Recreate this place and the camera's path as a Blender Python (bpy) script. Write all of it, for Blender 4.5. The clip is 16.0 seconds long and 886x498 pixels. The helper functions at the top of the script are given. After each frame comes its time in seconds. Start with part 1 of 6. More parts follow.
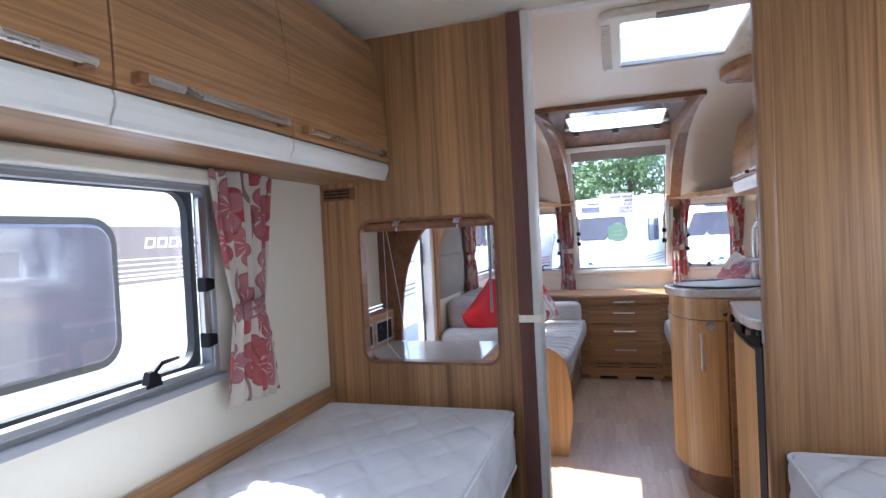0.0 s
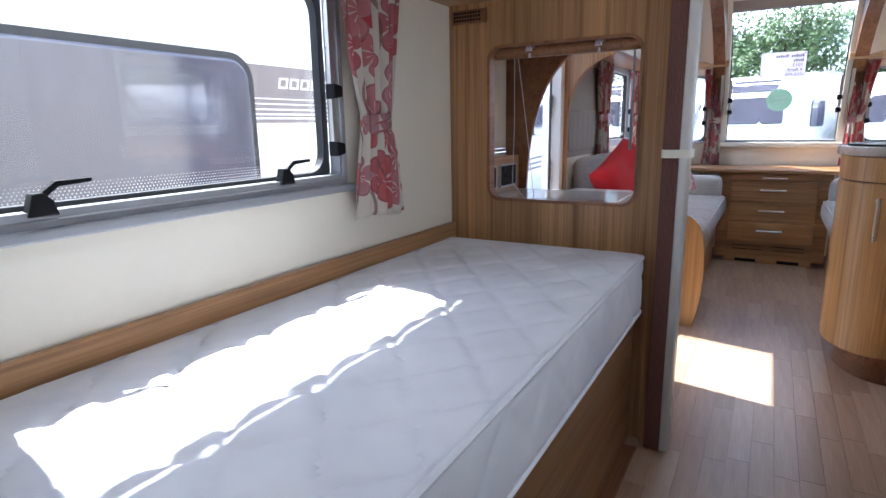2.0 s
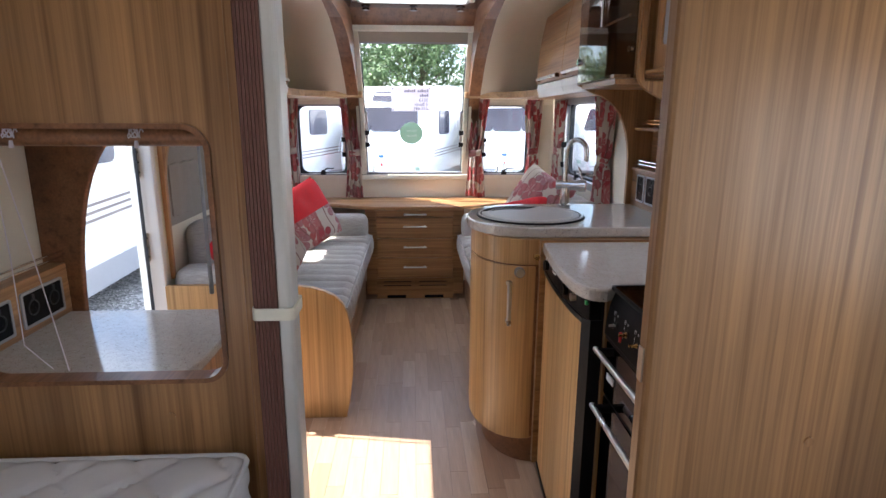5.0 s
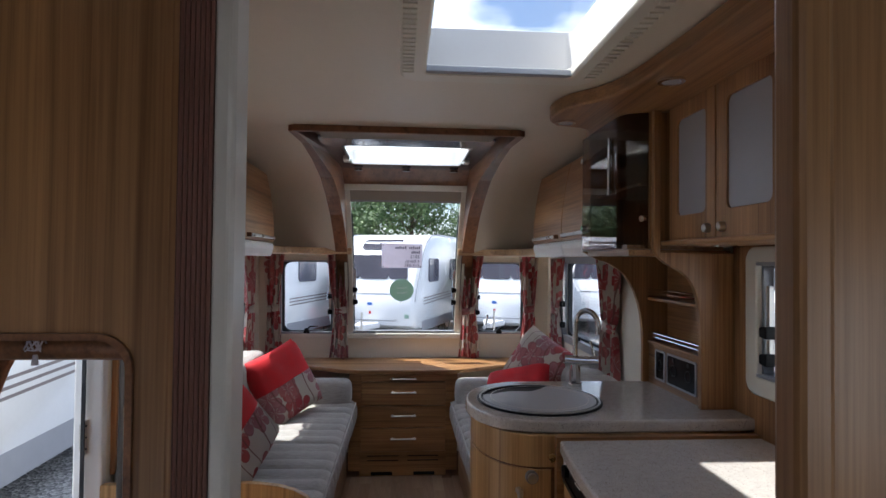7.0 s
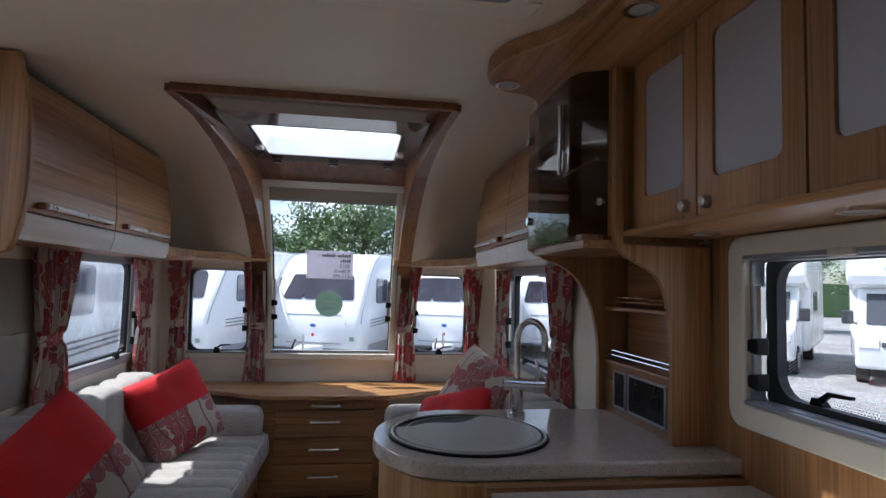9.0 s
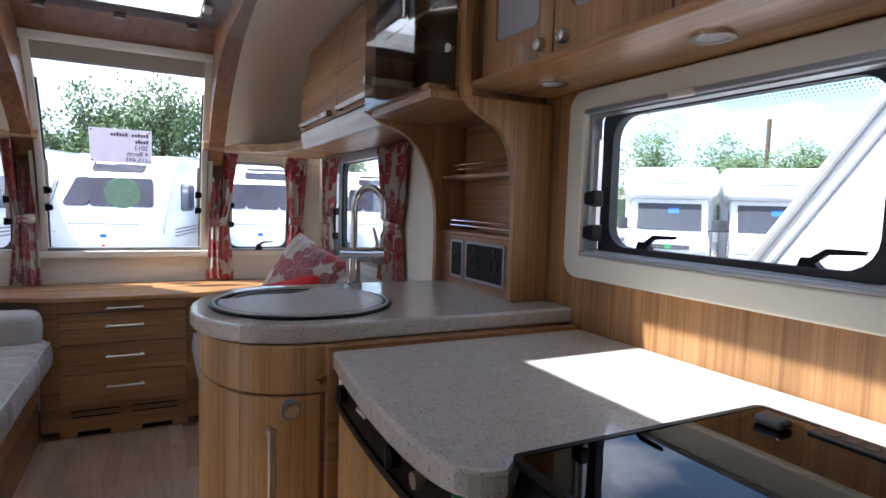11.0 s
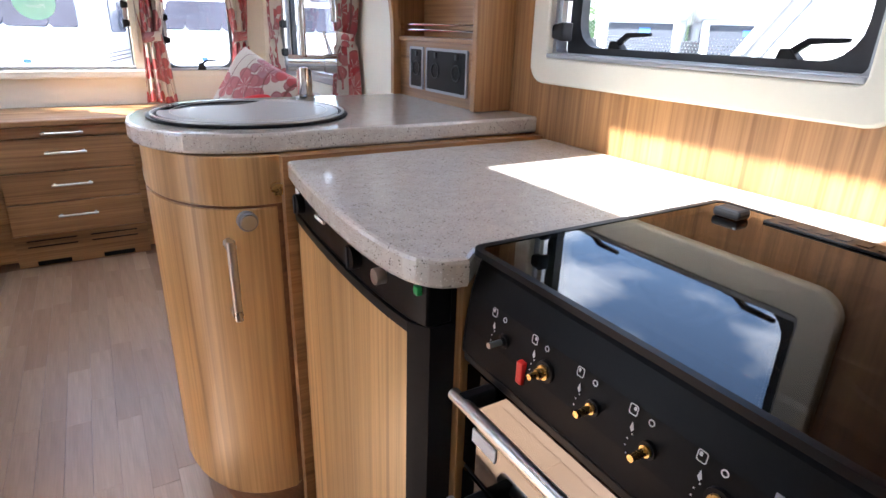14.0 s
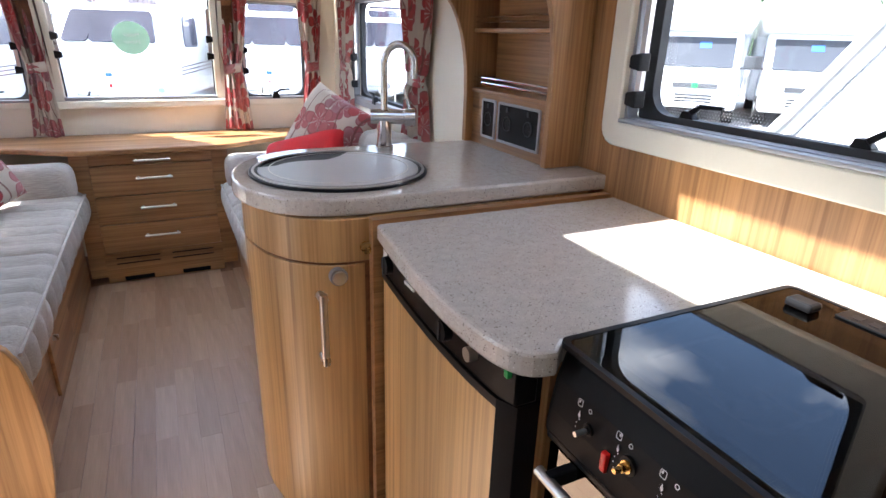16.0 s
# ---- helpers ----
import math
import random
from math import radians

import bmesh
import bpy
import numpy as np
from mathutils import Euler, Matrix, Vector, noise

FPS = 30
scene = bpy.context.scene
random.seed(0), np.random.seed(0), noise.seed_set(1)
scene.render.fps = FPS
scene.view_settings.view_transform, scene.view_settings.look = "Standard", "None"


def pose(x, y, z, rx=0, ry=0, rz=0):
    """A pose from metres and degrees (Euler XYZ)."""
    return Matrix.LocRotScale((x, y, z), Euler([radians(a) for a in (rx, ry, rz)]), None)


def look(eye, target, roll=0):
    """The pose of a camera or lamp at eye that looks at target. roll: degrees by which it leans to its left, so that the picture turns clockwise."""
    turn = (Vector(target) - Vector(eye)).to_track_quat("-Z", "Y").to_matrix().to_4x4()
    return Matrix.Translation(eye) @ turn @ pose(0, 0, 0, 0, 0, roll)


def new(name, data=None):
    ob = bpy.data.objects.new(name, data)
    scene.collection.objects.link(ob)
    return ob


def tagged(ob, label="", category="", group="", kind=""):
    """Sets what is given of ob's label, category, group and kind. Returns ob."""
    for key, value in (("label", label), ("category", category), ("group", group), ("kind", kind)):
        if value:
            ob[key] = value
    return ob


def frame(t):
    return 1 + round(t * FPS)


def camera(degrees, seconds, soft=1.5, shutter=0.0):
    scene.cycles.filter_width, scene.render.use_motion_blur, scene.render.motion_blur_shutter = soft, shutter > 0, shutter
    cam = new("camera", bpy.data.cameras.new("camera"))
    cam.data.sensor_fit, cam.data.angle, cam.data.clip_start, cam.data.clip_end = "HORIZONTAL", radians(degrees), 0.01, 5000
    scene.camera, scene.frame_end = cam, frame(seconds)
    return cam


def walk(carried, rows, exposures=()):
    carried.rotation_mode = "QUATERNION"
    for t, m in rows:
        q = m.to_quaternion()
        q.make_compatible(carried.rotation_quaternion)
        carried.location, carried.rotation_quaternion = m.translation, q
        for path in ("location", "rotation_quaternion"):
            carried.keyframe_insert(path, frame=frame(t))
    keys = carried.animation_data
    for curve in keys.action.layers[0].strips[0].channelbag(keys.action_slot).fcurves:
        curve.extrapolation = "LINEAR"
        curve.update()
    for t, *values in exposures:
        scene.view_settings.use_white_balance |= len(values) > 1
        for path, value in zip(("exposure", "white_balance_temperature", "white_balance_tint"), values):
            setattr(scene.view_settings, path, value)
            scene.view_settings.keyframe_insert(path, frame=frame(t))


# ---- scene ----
cam = camera(76.2, 16.0)
PATH = [
    (0, (0.019, -0.063, 1.241), (-0.589, 1.842, 1.2), -2.9),
    (0.5, (-0.001, -0.038, 1.148), (-0.612, 1.866, 1.097), -2.4),
    (1, (-0.048, -0.024, 1.092), (-0.758, 1.844, 1.015), -2.1),
    (1.5, (-0.059, -0.037, 1.04), (-0.986, 1.718, 0.794), -1.6),
    (2, (-0.036, -0.013, 1.055), (-1.014, 1.679, 0.629), -1.0),
    (2.5, (0.03, 0.185, 1.092), (-0.858, 1.917, 0.627), -0.5),
    (3, (0.062, 0.483, 1.099), (-0.356, 2.38, 0.624), -0.5),
    (3.5, (0.041, 0.638, 1.156), (-0.208, 2.565, 0.678), -1.0),
    (3.7, (0.016, 0.744, 1.171), (-0.153, 2.678, 0.689), -0.8),
    (6, (-0.008, 0.704, 1.456), (0.118, 2.67, 1.114), 0.2),
    (6.5, (-0.003, 0.819, 1.477), (0.125, 2.813, 1.393), 0.1),
    (7, (-0.017, 1.002, 1.425), (0.125, 2.997, 1.466), 0.6),
    (7.5, (0.124, 1.141, 1.383), (0.268, 3.134, 1.461), 0.8),
    (8, (0.164, 1.314, 1.362), (0.327, 3.303, 1.486), 0.8),
    (8.2, (0.151, 1.348, 1.367), (0.316, 3.336, 1.503), 1.0),
    (10.3, (0.146, 1.533, 1.239), (0.92, 3.377, 1.266), 1.9),
    (10.5, (0.142, 1.555, 1.225), (0.985, 3.369, 1.203), 2.0),
    (11, (0.14, 1.574, 1.193), (1.045, 3.35, 1.04), 1.8),
    (11.5, (0.148, 1.571, 1.16), (1.085, 3.319, 0.906), 1.6),
    (12, (0.161, 1.57, 1.1), (1.124, 3.271, 0.673), 1.3),
    (12.5, (0.159, 1.579, 1.077), (1.123, 3.232, 0.494), 1.3),
    (13, (0.167, 1.585, 1.082), (1.127, 3.207, 0.411), 1.3),
    (13.5, (0.165, 1.595, 1.096), (1.13, 3.197, 0.386), 1.6),
    (14, (0.163, 1.603, 1.137), (1.132, 3.196, 0.413), 1.8),
    (14.5, (0.154, 1.601, 1.153), (1.122, 3.199, 0.439), 1.9),
    (15, (0.171, 1.593, 1.125), (1.137, 3.188, 0.402), 1.8),
    (15.5, (0.123, 1.605, 1.183), (1.081, 3.205, 0.461), 2.1),
    (16, (0.089, 1.599, 1.262), (0.915, 3.278, 0.558), 1.8),
]
walk(cam, [(t, look(eye, target, roll)) for t, eye, target, roll in PATH],
     [(0.0, 2.2, 5350, 10), (1.5, 2.1, 5550, 10), (2.5, 1.85, 5500, 10), (3.5, 2.03, 5800, 10), (6.0, 1.45, 6050, 10), (7.0, 0.70, 5950, 10), (8.0, 0.40, 5850, 10),
      (10.5, 1.05, 5700, 10), (12.5, 2.2, 5850, 10), (14.5, 2.65, 5900, 10), (16.0, 2.35, 5950, 10)])

# ---- world and sun ----
SUN_DIR = Vector((0.62, -0.11, -1.0)).normalized()
world = bpy.data.worlds.new("sky")
scene.world = world
world.use_nodes = True
wn = world.node_tree
sky = wn.nodes.new("ShaderNodeTexSky")
sky.sky_type = "NISHITA"
sky.sun_disc = False
sky.sun_elevation = math.asin(-SUN_DIR.z)
sky.sun_rotation = math.atan2(-SUN_DIR.x, -SUN_DIR.y)
sky.altitude, sky.air_density, sky.dust_density = 50, 1.0, 1.5
# broken white cloud over the blue
tc = wn.nodes.new("ShaderNodeTexCoord")
mp = wn.nodes.new("ShaderNodeMapping")
mp.inputs["Scale"].default_value = (1.6, 1.6, 4.0)
nz = wn.nodes.new("ShaderNodeTexNoise")
nz.inputs["Scale"].default_value = 2.2
nz.inputs["Detail"].default_value = 7
rp = wn.nodes.new("ShaderNodeValToRGB")
rp.color_ramp.elements[0].position, rp.color_ramp.elements[1].position = 0.47, 0.66
mx = wn.nodes.new("ShaderNodeMix")
mx.data_type = "RGBA"
mx.inputs["B"].default_value = (9.0, 9.3, 9.8, 1)
wn.links.new(tc.outputs["Generated"], mp.inputs["Vector"])
wn.links.new(mp.outputs["Vector"], nz.inputs["Vector"])
wn.links.new(nz.outputs["Fac"], rp.inputs["Fac"])
wn.links.new(rp.outputs["Color"], mx.inputs["Factor"])
wn.links.new(sky.outputs["Color"], mx.inputs["A"])
wn.links.new(mx.outputs["Result"], wn.nodes["Background"].inputs["Color"])
wn.nodes["Background"].inputs["Strength"].default_value = 0.15
sun = new("sun", bpy.data.lights.new("sun", "SUN"))
sun.data.energy, sun.data.angle, sun.data.color = 5.0, radians(0.55), (1.0, 0.95, 0.87)
sun.matrix_world = look((-6, 2, 9), Vector((-6, 2, 9)) + SUN_DIR)



def sky_lamp(name, at, target, w, h, watts):
    """Sky light entering through an opening."""
    d = bpy.data.lights.new(name, "AREA")
    d.shape, d.size, d.size_y, d.energy, d.color = "RECTANGLE", w, h, watts, (0.90, 0.96, 1.0)
    o = new(name, d)
    o.matrix_world = look(at, target)
    return o


sky_lamp("sky_bedroom_side", (1.10, 0.70, 1.17), (0.0, 0.70, 1.0), 0.80, 0.48, 0.4)
sky_lamp("sky_lounge_roof", (0.0, 4.14, 2.20), (0.0, 4.14, 0.0), 0.66, 0.52, 3.4)
sky_lamp("sky_bedroom_roof", (0.0, 0.10, 2.02), (0.0, 0.10, 0.0), 0.40, 0.40, 1.1)


# ---- materials ----
def base_mat(name, color, rough=0.5, metal=0.0, coat=0.0):
    m = bpy.data.materials.new(name)
    m.use_nodes = True
    p = m.node_tree.nodes["Principled BSDF"]
    p.inputs["Base Color"].default_value = (*color, 1)
    p.inputs["Roughness"].default_value = rough
    p.inputs["Metallic"].default_value = metal
    p.inputs["Coat Weight"].default_value = coat
    return m, m.node_tree.nodes, m.node_tree.links, p


def coords(n, l, scale, kind="Object", rot=(0, 0, 0)):
    t = n.new("ShaderNodeTexCoord")
    mpn = n.new("ShaderNodeMapping")
    mpn.inputs["Scale"].default_value = scale
    mpn.inputs["Rotation"].default_value = rot
    l.new(t.outputs[kind], mpn.inputs["Vector"])
    return mpn.outputs["Vector"]


def noise_fac(n, l, vec, scale, detail=4, rough=0.55):
    t = n.new("ShaderNodeTexNoise")
    t.inputs["Scale"].default_value, t.inputs["Detail"].default_value, t.inputs["Roughness"].default_value = scale, detail, rough
    l.new(vec, t.inputs["Vector"])
    return t.outputs["Fac"]


def ramp(n, l, fac, stops):
    r = n.new("ShaderNodeValToRGB")
    e = r.color_ramp.elements
    while len(e) < len(stops):
        e.new(0.5)
    for el, (pos, c) in zip(e, stops):
        el.position, el.color = pos, (*c, 1)
    l.new(fac, r.inputs["Fac"])
    return r.outputs["Color"]


def mix(n, l, fac, a, b, mode="MIX"):
    x = n.new("ShaderNodeMix")
    x.data_type, x.blend_type = "RGBA", mode
    for key, v in (("Factor", fac), ("A", a), ("B", b)):
        if isinstance(v, (int, float)):
            x.inputs[key].default_value = v
        elif isinstance(v, tuple):
            x.inputs[key].default_value = (*v, 1)
        else:
            l.new(v, x.inputs[key])
    return x.outputs["Result"]


def math_n(n, l, op, a, b=0.0):
    x = n.new("ShaderNodeMath")
    x.operation = op
    for i, v in enumerate((a, b)):
        if isinstance(v, (int, float)):
            x.inputs[i].default_value = v
        else:
            l.new(v, x.inputs[i])
    return x.outputs[0]


def bump(n, l, p, fac, strength=0.1, dist=0.002):
    b = n.new("ShaderNodeBump")
    b.inputs["Strength"].default_value, b.inputs["Distance"].default_value = strength, dist
    l.new(fac, b.inputs["Height"])
    l.new(b.outputs["Normal"], p.inputs["Normal"])


def plain(name, color, rough=0.5, metal=0.0, vary=0.06, scale=9.0, relief=0.04, coat=0.0, spec=0.5):
    m, n, l, p = base_mat(name, color, rough, metal, coat)
    p.inputs["Specular IOR Level"].default_value = spec
    v = coords(n, l, (1, 1, 1))
    f = noise_fac(n, l, v, scale, 5)
    f2 = noise_fac(n, l, v, scale * 14, 3)
    lo, hi = tuple(c * (1 - vary) for c in color), tuple(min(1, c * (1 + vary)) for c in color)
    l.new(mix(n, l, 0.3, ramp(n, l, f, [(0.3, lo), (0.7, hi)]), ramp(n, l, f2, [(0.3, lo), (0.7, hi)])), p.inputs["Base Color"])
    r = ramp(n, l, f, [(0.3, (rough * 0.85,) * 3), (0.7, (min(1, rough * 1.15),) * 3)])
    l.new(r, p.inputs["Roughness"])
    if relief:
        bump(n, l, p, f2, relief)
    return m


def wood_mat(name, axis="z", light=(0.50, 0.275, 0.120), dark=(0.255, 0.122, 0.048), rough=0.36, strip=0.0, uv=False):
    """Foil-faced walnut and pear grain running along axis, in boards of slightly different tone."""
    m, n, l, p = base_mat(name, light, rough)
    k = {"x": 0, "y": 1, "z": 2}[axis]
    s1, s2, s3 = [16.0] * 3, [150.0] * 3, [5.5] * 3
    s1[k], s2[k], s3[k] = 0.7, 2.6, 0.22
    kind = "UV" if uv else "Object"
    f1 = noise_fac(n, l, coords(n, l, s1, kind), 1.0, 6, 0.6)
    f2 = noise_fac(n, l, coords(n, l, s2, kind), 1.0, 3, 0.6)
    f3 = noise_fac(n, l, coords(n, l, s3, kind), 1.0, 2, 0.5)
    mid = tuple((a + b) / 2 for a, b in zip(light, dark))
    c1 = ramp(n, l, f1, [(0.28, dark), (0.5, mid), (0.68, light)])
    c2 = ramp(n, l, f2, [(0.3, tuple(c * 0.72 for c in dark)), (0.62, light)])
    c3 = ramp(n, l, f3, [(0.38, (0.62, 0.60, 0.58)), (0.6, (1.08, 1.06, 1.04))])
    c = mix(n, l, 0.45, c1, c2)
    c = mix(n, l, 0.75, c, mix(n, l, 1.0, c, c3, "MULTIPLY"))
    s4 = [48.0] * 3
    s4[k] = 0.55
    f4 = noise_fac(n, l, coords(n, l, s4, kind), 1.0, 3, 0.55)
    vein = ramp(n, l, f4, [(0.30, (0.52, 0.46, 0.40)), (0.45, (0.98, 0.98, 0.97)), (0.72, (1.08, 1.08, 1.06))])
    c = mix(n, l, 0.8, c, mix(n, l, 1.0, c, vein, "MULTIPLY"))
    l.new(c, p.inputs["Base Color"])
    l.new(ramp(n, l, f1, [(0.3, (rough + 0.06,) * 3), (0.7, (rough - 0.05,) * 3)]), p.inputs["Roughness"])
    bump(n, l, p, f2, 0.05, 0.001)
    return m


WOOD_Z = wood_mat("wood grain upright", "z")
WOOD_Y = wood_mat("wood grain along", "y")
WOOD_X = wood_mat("wood grain across", "x")
WOOD_PALE = wood_mat("pale wood edging", "x", (0.62, 0.42, 0.24), (0.45, 0.28, 0.14), 0.4)
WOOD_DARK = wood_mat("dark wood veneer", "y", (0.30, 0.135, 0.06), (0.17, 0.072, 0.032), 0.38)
# same wood as WOOD_Z, sunlight put into its lighter, yellower colour
WOOD_SUNLIT = wood_mat("wood with sunlight in its colour", "z", (0.63, 0.395, 0.170), (0.42, 0.235, 0.088), 0.34)
CREAM = plain("cream wallboard", (0.75, 0.70, 0.59), 0.55, vary=0.03, scale=4)
CEIL = plain("cream ceiling board", (0.73, 0.675, 0.56), 0.42, vary=0.03, scale=3)
WHITE_GLOSS = plain("white gloss trim", (0.76, 0.74, 0.70), 0.5, vary=0.012, scale=3, relief=0)
CREAM_FRAME = plain("cream plastic", (0.74, 0.71, 0.61), 0.34, vary=0.03)
GREY_METAL = plain("grey anodised frame", (0.33, 0.34, 0.36), 0.38, 0.35, vary=0.05)
POST_GREY = plain("silver grey post", (0.60, 0.59, 0.57), 0.35, 0.2, vary=0.04)
BLACK = plain("black plastic", (0.009, 0.009, 0.010), 0.38, vary=0.25, spec=0.16)
BLACK_SATIN = plain("black enamel", (0.006, 0.006, 0.0065), 0.36, vary=0.3, scale=20, spec=0.10)
RUBBER = plain("dark rubber", (0.03, 0.032, 0.036), 0.6, vary=0.2)
CHROME = plain("chrome", (0.72, 0.72, 0.73), 0.12, 1.0, vary=0.03, relief=0)
STEEL = plain("brushed steel", (0.60, 0.59, 0.57), 0.3, 1.0, vary=0.05)
BRASS = plain("brass", (0.62, 0.43, 0.17), 0.28, 1.0, vary=0.15, scale=60)
BROWN_VINYL = plain("brown ribbed vinyl", (0.17, 0.075, 0.058), 0.6, vary=0.12, scale=25)
RED_CLOTH = plain("red velvet cloth", (0.55, 0.012, 0.018), 0.8, vary=0.15, scale=14, relief=0.2)
RED_GLOW = plain("red rocker switch", (0.6, 0.015, 0.012), 0.3)
GREEN_SW = plain("green rocker switch", (0.02, 0.32, 0.07), 0.3)


def thin_sheet(name, color, through_light):
    """Paper or film that lets daylight glow through it."""
    m, n, l, p = base_mat(name, color, 0.7)
    f = noise_fac(n, l, coords(n, l, (1, 1, 1)), 30, 4)
    c = ramp(n, l, f, [(0.3, tuple(x * 0.95 for x in color)), (0.7, color)])
    l.new(c, p.inputs["Base Color"])
    tr, ms = n.new("ShaderNodeBsdfTranslucent"), n.new("ShaderNodeMixShader")
    l.new(c, tr.inputs["Color"])
    ms.inputs[0].default_value = through_light
    l.new(p.outputs[0], ms.inputs[1])
    l.new(tr.outputs[0], ms.inputs[2])
    l.new(ms.outputs[0], n["Material Output"].inputs["Surface"])
    return m


PAPER = thin_sheet("white paper notice", (0.80, 0.77, 0.83), 0.55)
STICKER = thin_sheet("pale green sticker", (0.42, 0.56, 0.48), 0.5)
OPAL = thin_sheet("opal roof pane", (0.86, 0.88, 0.90), 0.8)
INK = plain("dark ink", (0.16, 0.15, 0.21), 0.6)
PRINT = plain("white panel print", (0.72, 0.72, 0.72), 0.5)
FROST = plain("frosted door panel", (0.37, 0.365, 0.38), 0.45, vary=0.03)
PAD_CLOTH = plain("taupe wall fabric", (0.30, 0.275, 0.24), 0.9, vary=0.12, scale=120, relief=0.3)
SHADE_CLOTH = plain("taupe blind cloth", (0.33, 0.29, 0.24), 0.8, vary=0.05, scale=40)
VAN_WHITE = plain("white coachwork", (0.80, 0.81, 0.82), 0.25, vary=0.03, scale=2, coat=0.3)
VAN_GREY = plain("grey coach trim", (0.34, 0.35, 0.38), 0.4)
VAN_BROWN = plain("brown grey decal", (0.20, 0.17, 0.17), 0.35, vary=0.08)
VAN_GLASS = plain("tinted acrylic window", (0.10, 0.10, 0.13), 0.10, vary=0.2, scale=2, relief=0, coat=0.5)
FRONT_GLASS = plain("dark caravan front pane", (0.035, 0.034, 0.048), 0.14, vary=0.35, scale=1.6, relief=0, spec=0.45)
BLUE_BADGE = plain("blue badge", (0.03, 0.12, 0.42), 0.4)
TYRE = plain("tyre rubber", (0.02, 0.02, 0.02), 0.8)
BARK = plain("bark", (0.10, 0.075, 0.05), 0.9, vary=0.3, scale=20, relief=0.4)


def fabric_grey():
    """Pale grey ribbed upholstery with a fine slubbed weave."""
    m, n, l, p = base_mat("grey slubbed upholstery", (0.42, 0.40, 0.37), 0.9)
    f = noise_fac(n, l, coords(n, l, (25, 420, 420)), 1.0, 3)
    g = noise_fac(n, l, coords(n, l, (7, 7, 7)), 1.0, 4)
    c = mix(n, l, 0.35, ramp(n, l, f, [(0.3, (0.24, 0.225, 0.205)), (0.7, (0.56, 0.54, 0.50))]), ramp(n, l, g, [(0.3, (0.37, 0.35, 0.325)), (0.7, (0.47, 0.45, 0.425))]))
    l.new(c, p.inputs["Base Color"])
    p.inputs["Sheen Weight"].default_value = 0.2
    bump(n, l, p, f, 0.3, 0.002)
    return m


def floral():
    """Cream cloth printed with red, rose and mauve blossoms, laid out on the cloth's own metres."""
    m, n, l, p = base_mat("floral cloth", (0.68, 0.62, 0.55), 0.85)
    cream = mix(n, l, noise_fac(n, l, coords(n, l, (300, 300, 300), "UV"), 1.0, 2), (0.63, 0.565, 0.49), (0.72, 0.66, 0.585))
    out = cream
    for size, shift, lobes in ((6.6, 3.7, 5), (5.6, 8.3, 5), (4.9, 0.0, 5)):
        v = coords(n, l, (size, size, size), "UV")
        add = n.new("ShaderNodeVectorMath")
        add.inputs[1].default_value = (shift, shift * 1.7, 0)
        l.new(v, add.inputs[0])
        vo = n.new("ShaderNodeTexVoronoi")
        vo.voronoi_dimensions = "2D"
        vo.inputs["Scale"].default_value = 1.0
        vo.inputs["Randomness"].default_value = 0.6
        l.new(add.outputs[0], vo.inputs["Vector"])
        sub = n.new("ShaderNodeVectorMath")
        sub.operation = "SUBTRACT"
        l.new(add.outputs[0], sub.inputs[0])
        l.new(vo.outputs["Position"], sub.inputs[1])
        sep = n.new("ShaderNodeSeparateXYZ")
        l.new(sub.outputs[0], sep.inputs[0])
        ang = math_n(n, l, "ARCTAN2", sep.outputs["Y"], sep.outputs["X"])
        col = n.new("ShaderNodeSeparateColor")
        l.new(vo.outputs["Color"], col.inputs[0])
        turn = math_n(n, l, "ADD", math_n(n, l, "MULTIPLY", ang, lobes / 2), math_n(n, l, "MULTIPLY", col.outputs["Green"], 6.0))
        lobe = math_n(n, l, "ABSOLUTE", math_n(n, l, "SINE", turn))
        reach = math_n(n, l, "ADD", math_n(n, l, "MULTIPLY", math_n(n, l, "POWER", lobe, 0.45), 0.27), 0.13)
        inside = math_n(n, l, "LESS_THAN", vo.outputs["Distance"], reach)
        tone = ramp(n, l, col.outputs["Red"], [(0.0, (0.50, 0.075, 0.08)), (0.35, (0.58, 0.20, 0.19)), (0.6, (0.44, 0.27, 0.29)), (0.8, (0.52, 0.09, 0.10)), (1.0, (0.50, 0.33, 0.34))])
        inner = math_n(n, l, "DIVIDE", vo.outputs["Distance"], reach)
        tone = mix(n, l, math_n(n, l, "MULTIPLY", math_n(n, l, "SUBTRACT", 1.0, inner), 0.45), tone, (0.34, 0.03, 0.045))
        rim = math_n(n, l, "GREATER_THAN", inner, 0.91)
        tone = mix(n, l, math_n(n, l, "MULTIPLY", rim, 0.55), tone, (0.30, 0.10, 0.10))
        fil = math_n(n, l, "GREATER_THAN", math_n(n, l, "COSINE", math_n(n, l, "MULTIPLY", ang, 9.0)), 0.86)
        near = math_n(n, l, "LESS_THAN", vo.outputs["Distance"], 0.17)
        tone = mix(n, l, math_n(n, l, "MULTIPLY", math_n(n, l, "MULTIPLY", fil, near), 0.8), tone, (0.72, 0.60, 0.55))
        vein = math_n(n, l, "LESS_THAN", lobe, 0.16)
        tone = mix(n, l, math_n(n, l, "MULTIPLY", vein, 0.7), tone, (0.64, 0.55, 0.50))
        keep = math_n(n, l, "MULTIPLY", inside, math_n(n, l, "GREATER_THAN", col.outputs["Blue"], 0.2 if shift == 0 else 0.34))
        out = mix(n, l, keep, out, tone)
    # thin printed stems
    wv = n.new("ShaderNodeTexWave")
    wv.inputs["Scale"].default_value, wv.inputs["Distortion"].default_value, wv.inputs["Detail"].default_value = 2.2, 9.0, 1.0
    l.new(coords(n, l, (1.6, 1.1, 1), "UV"), wv.inputs["Vector"])
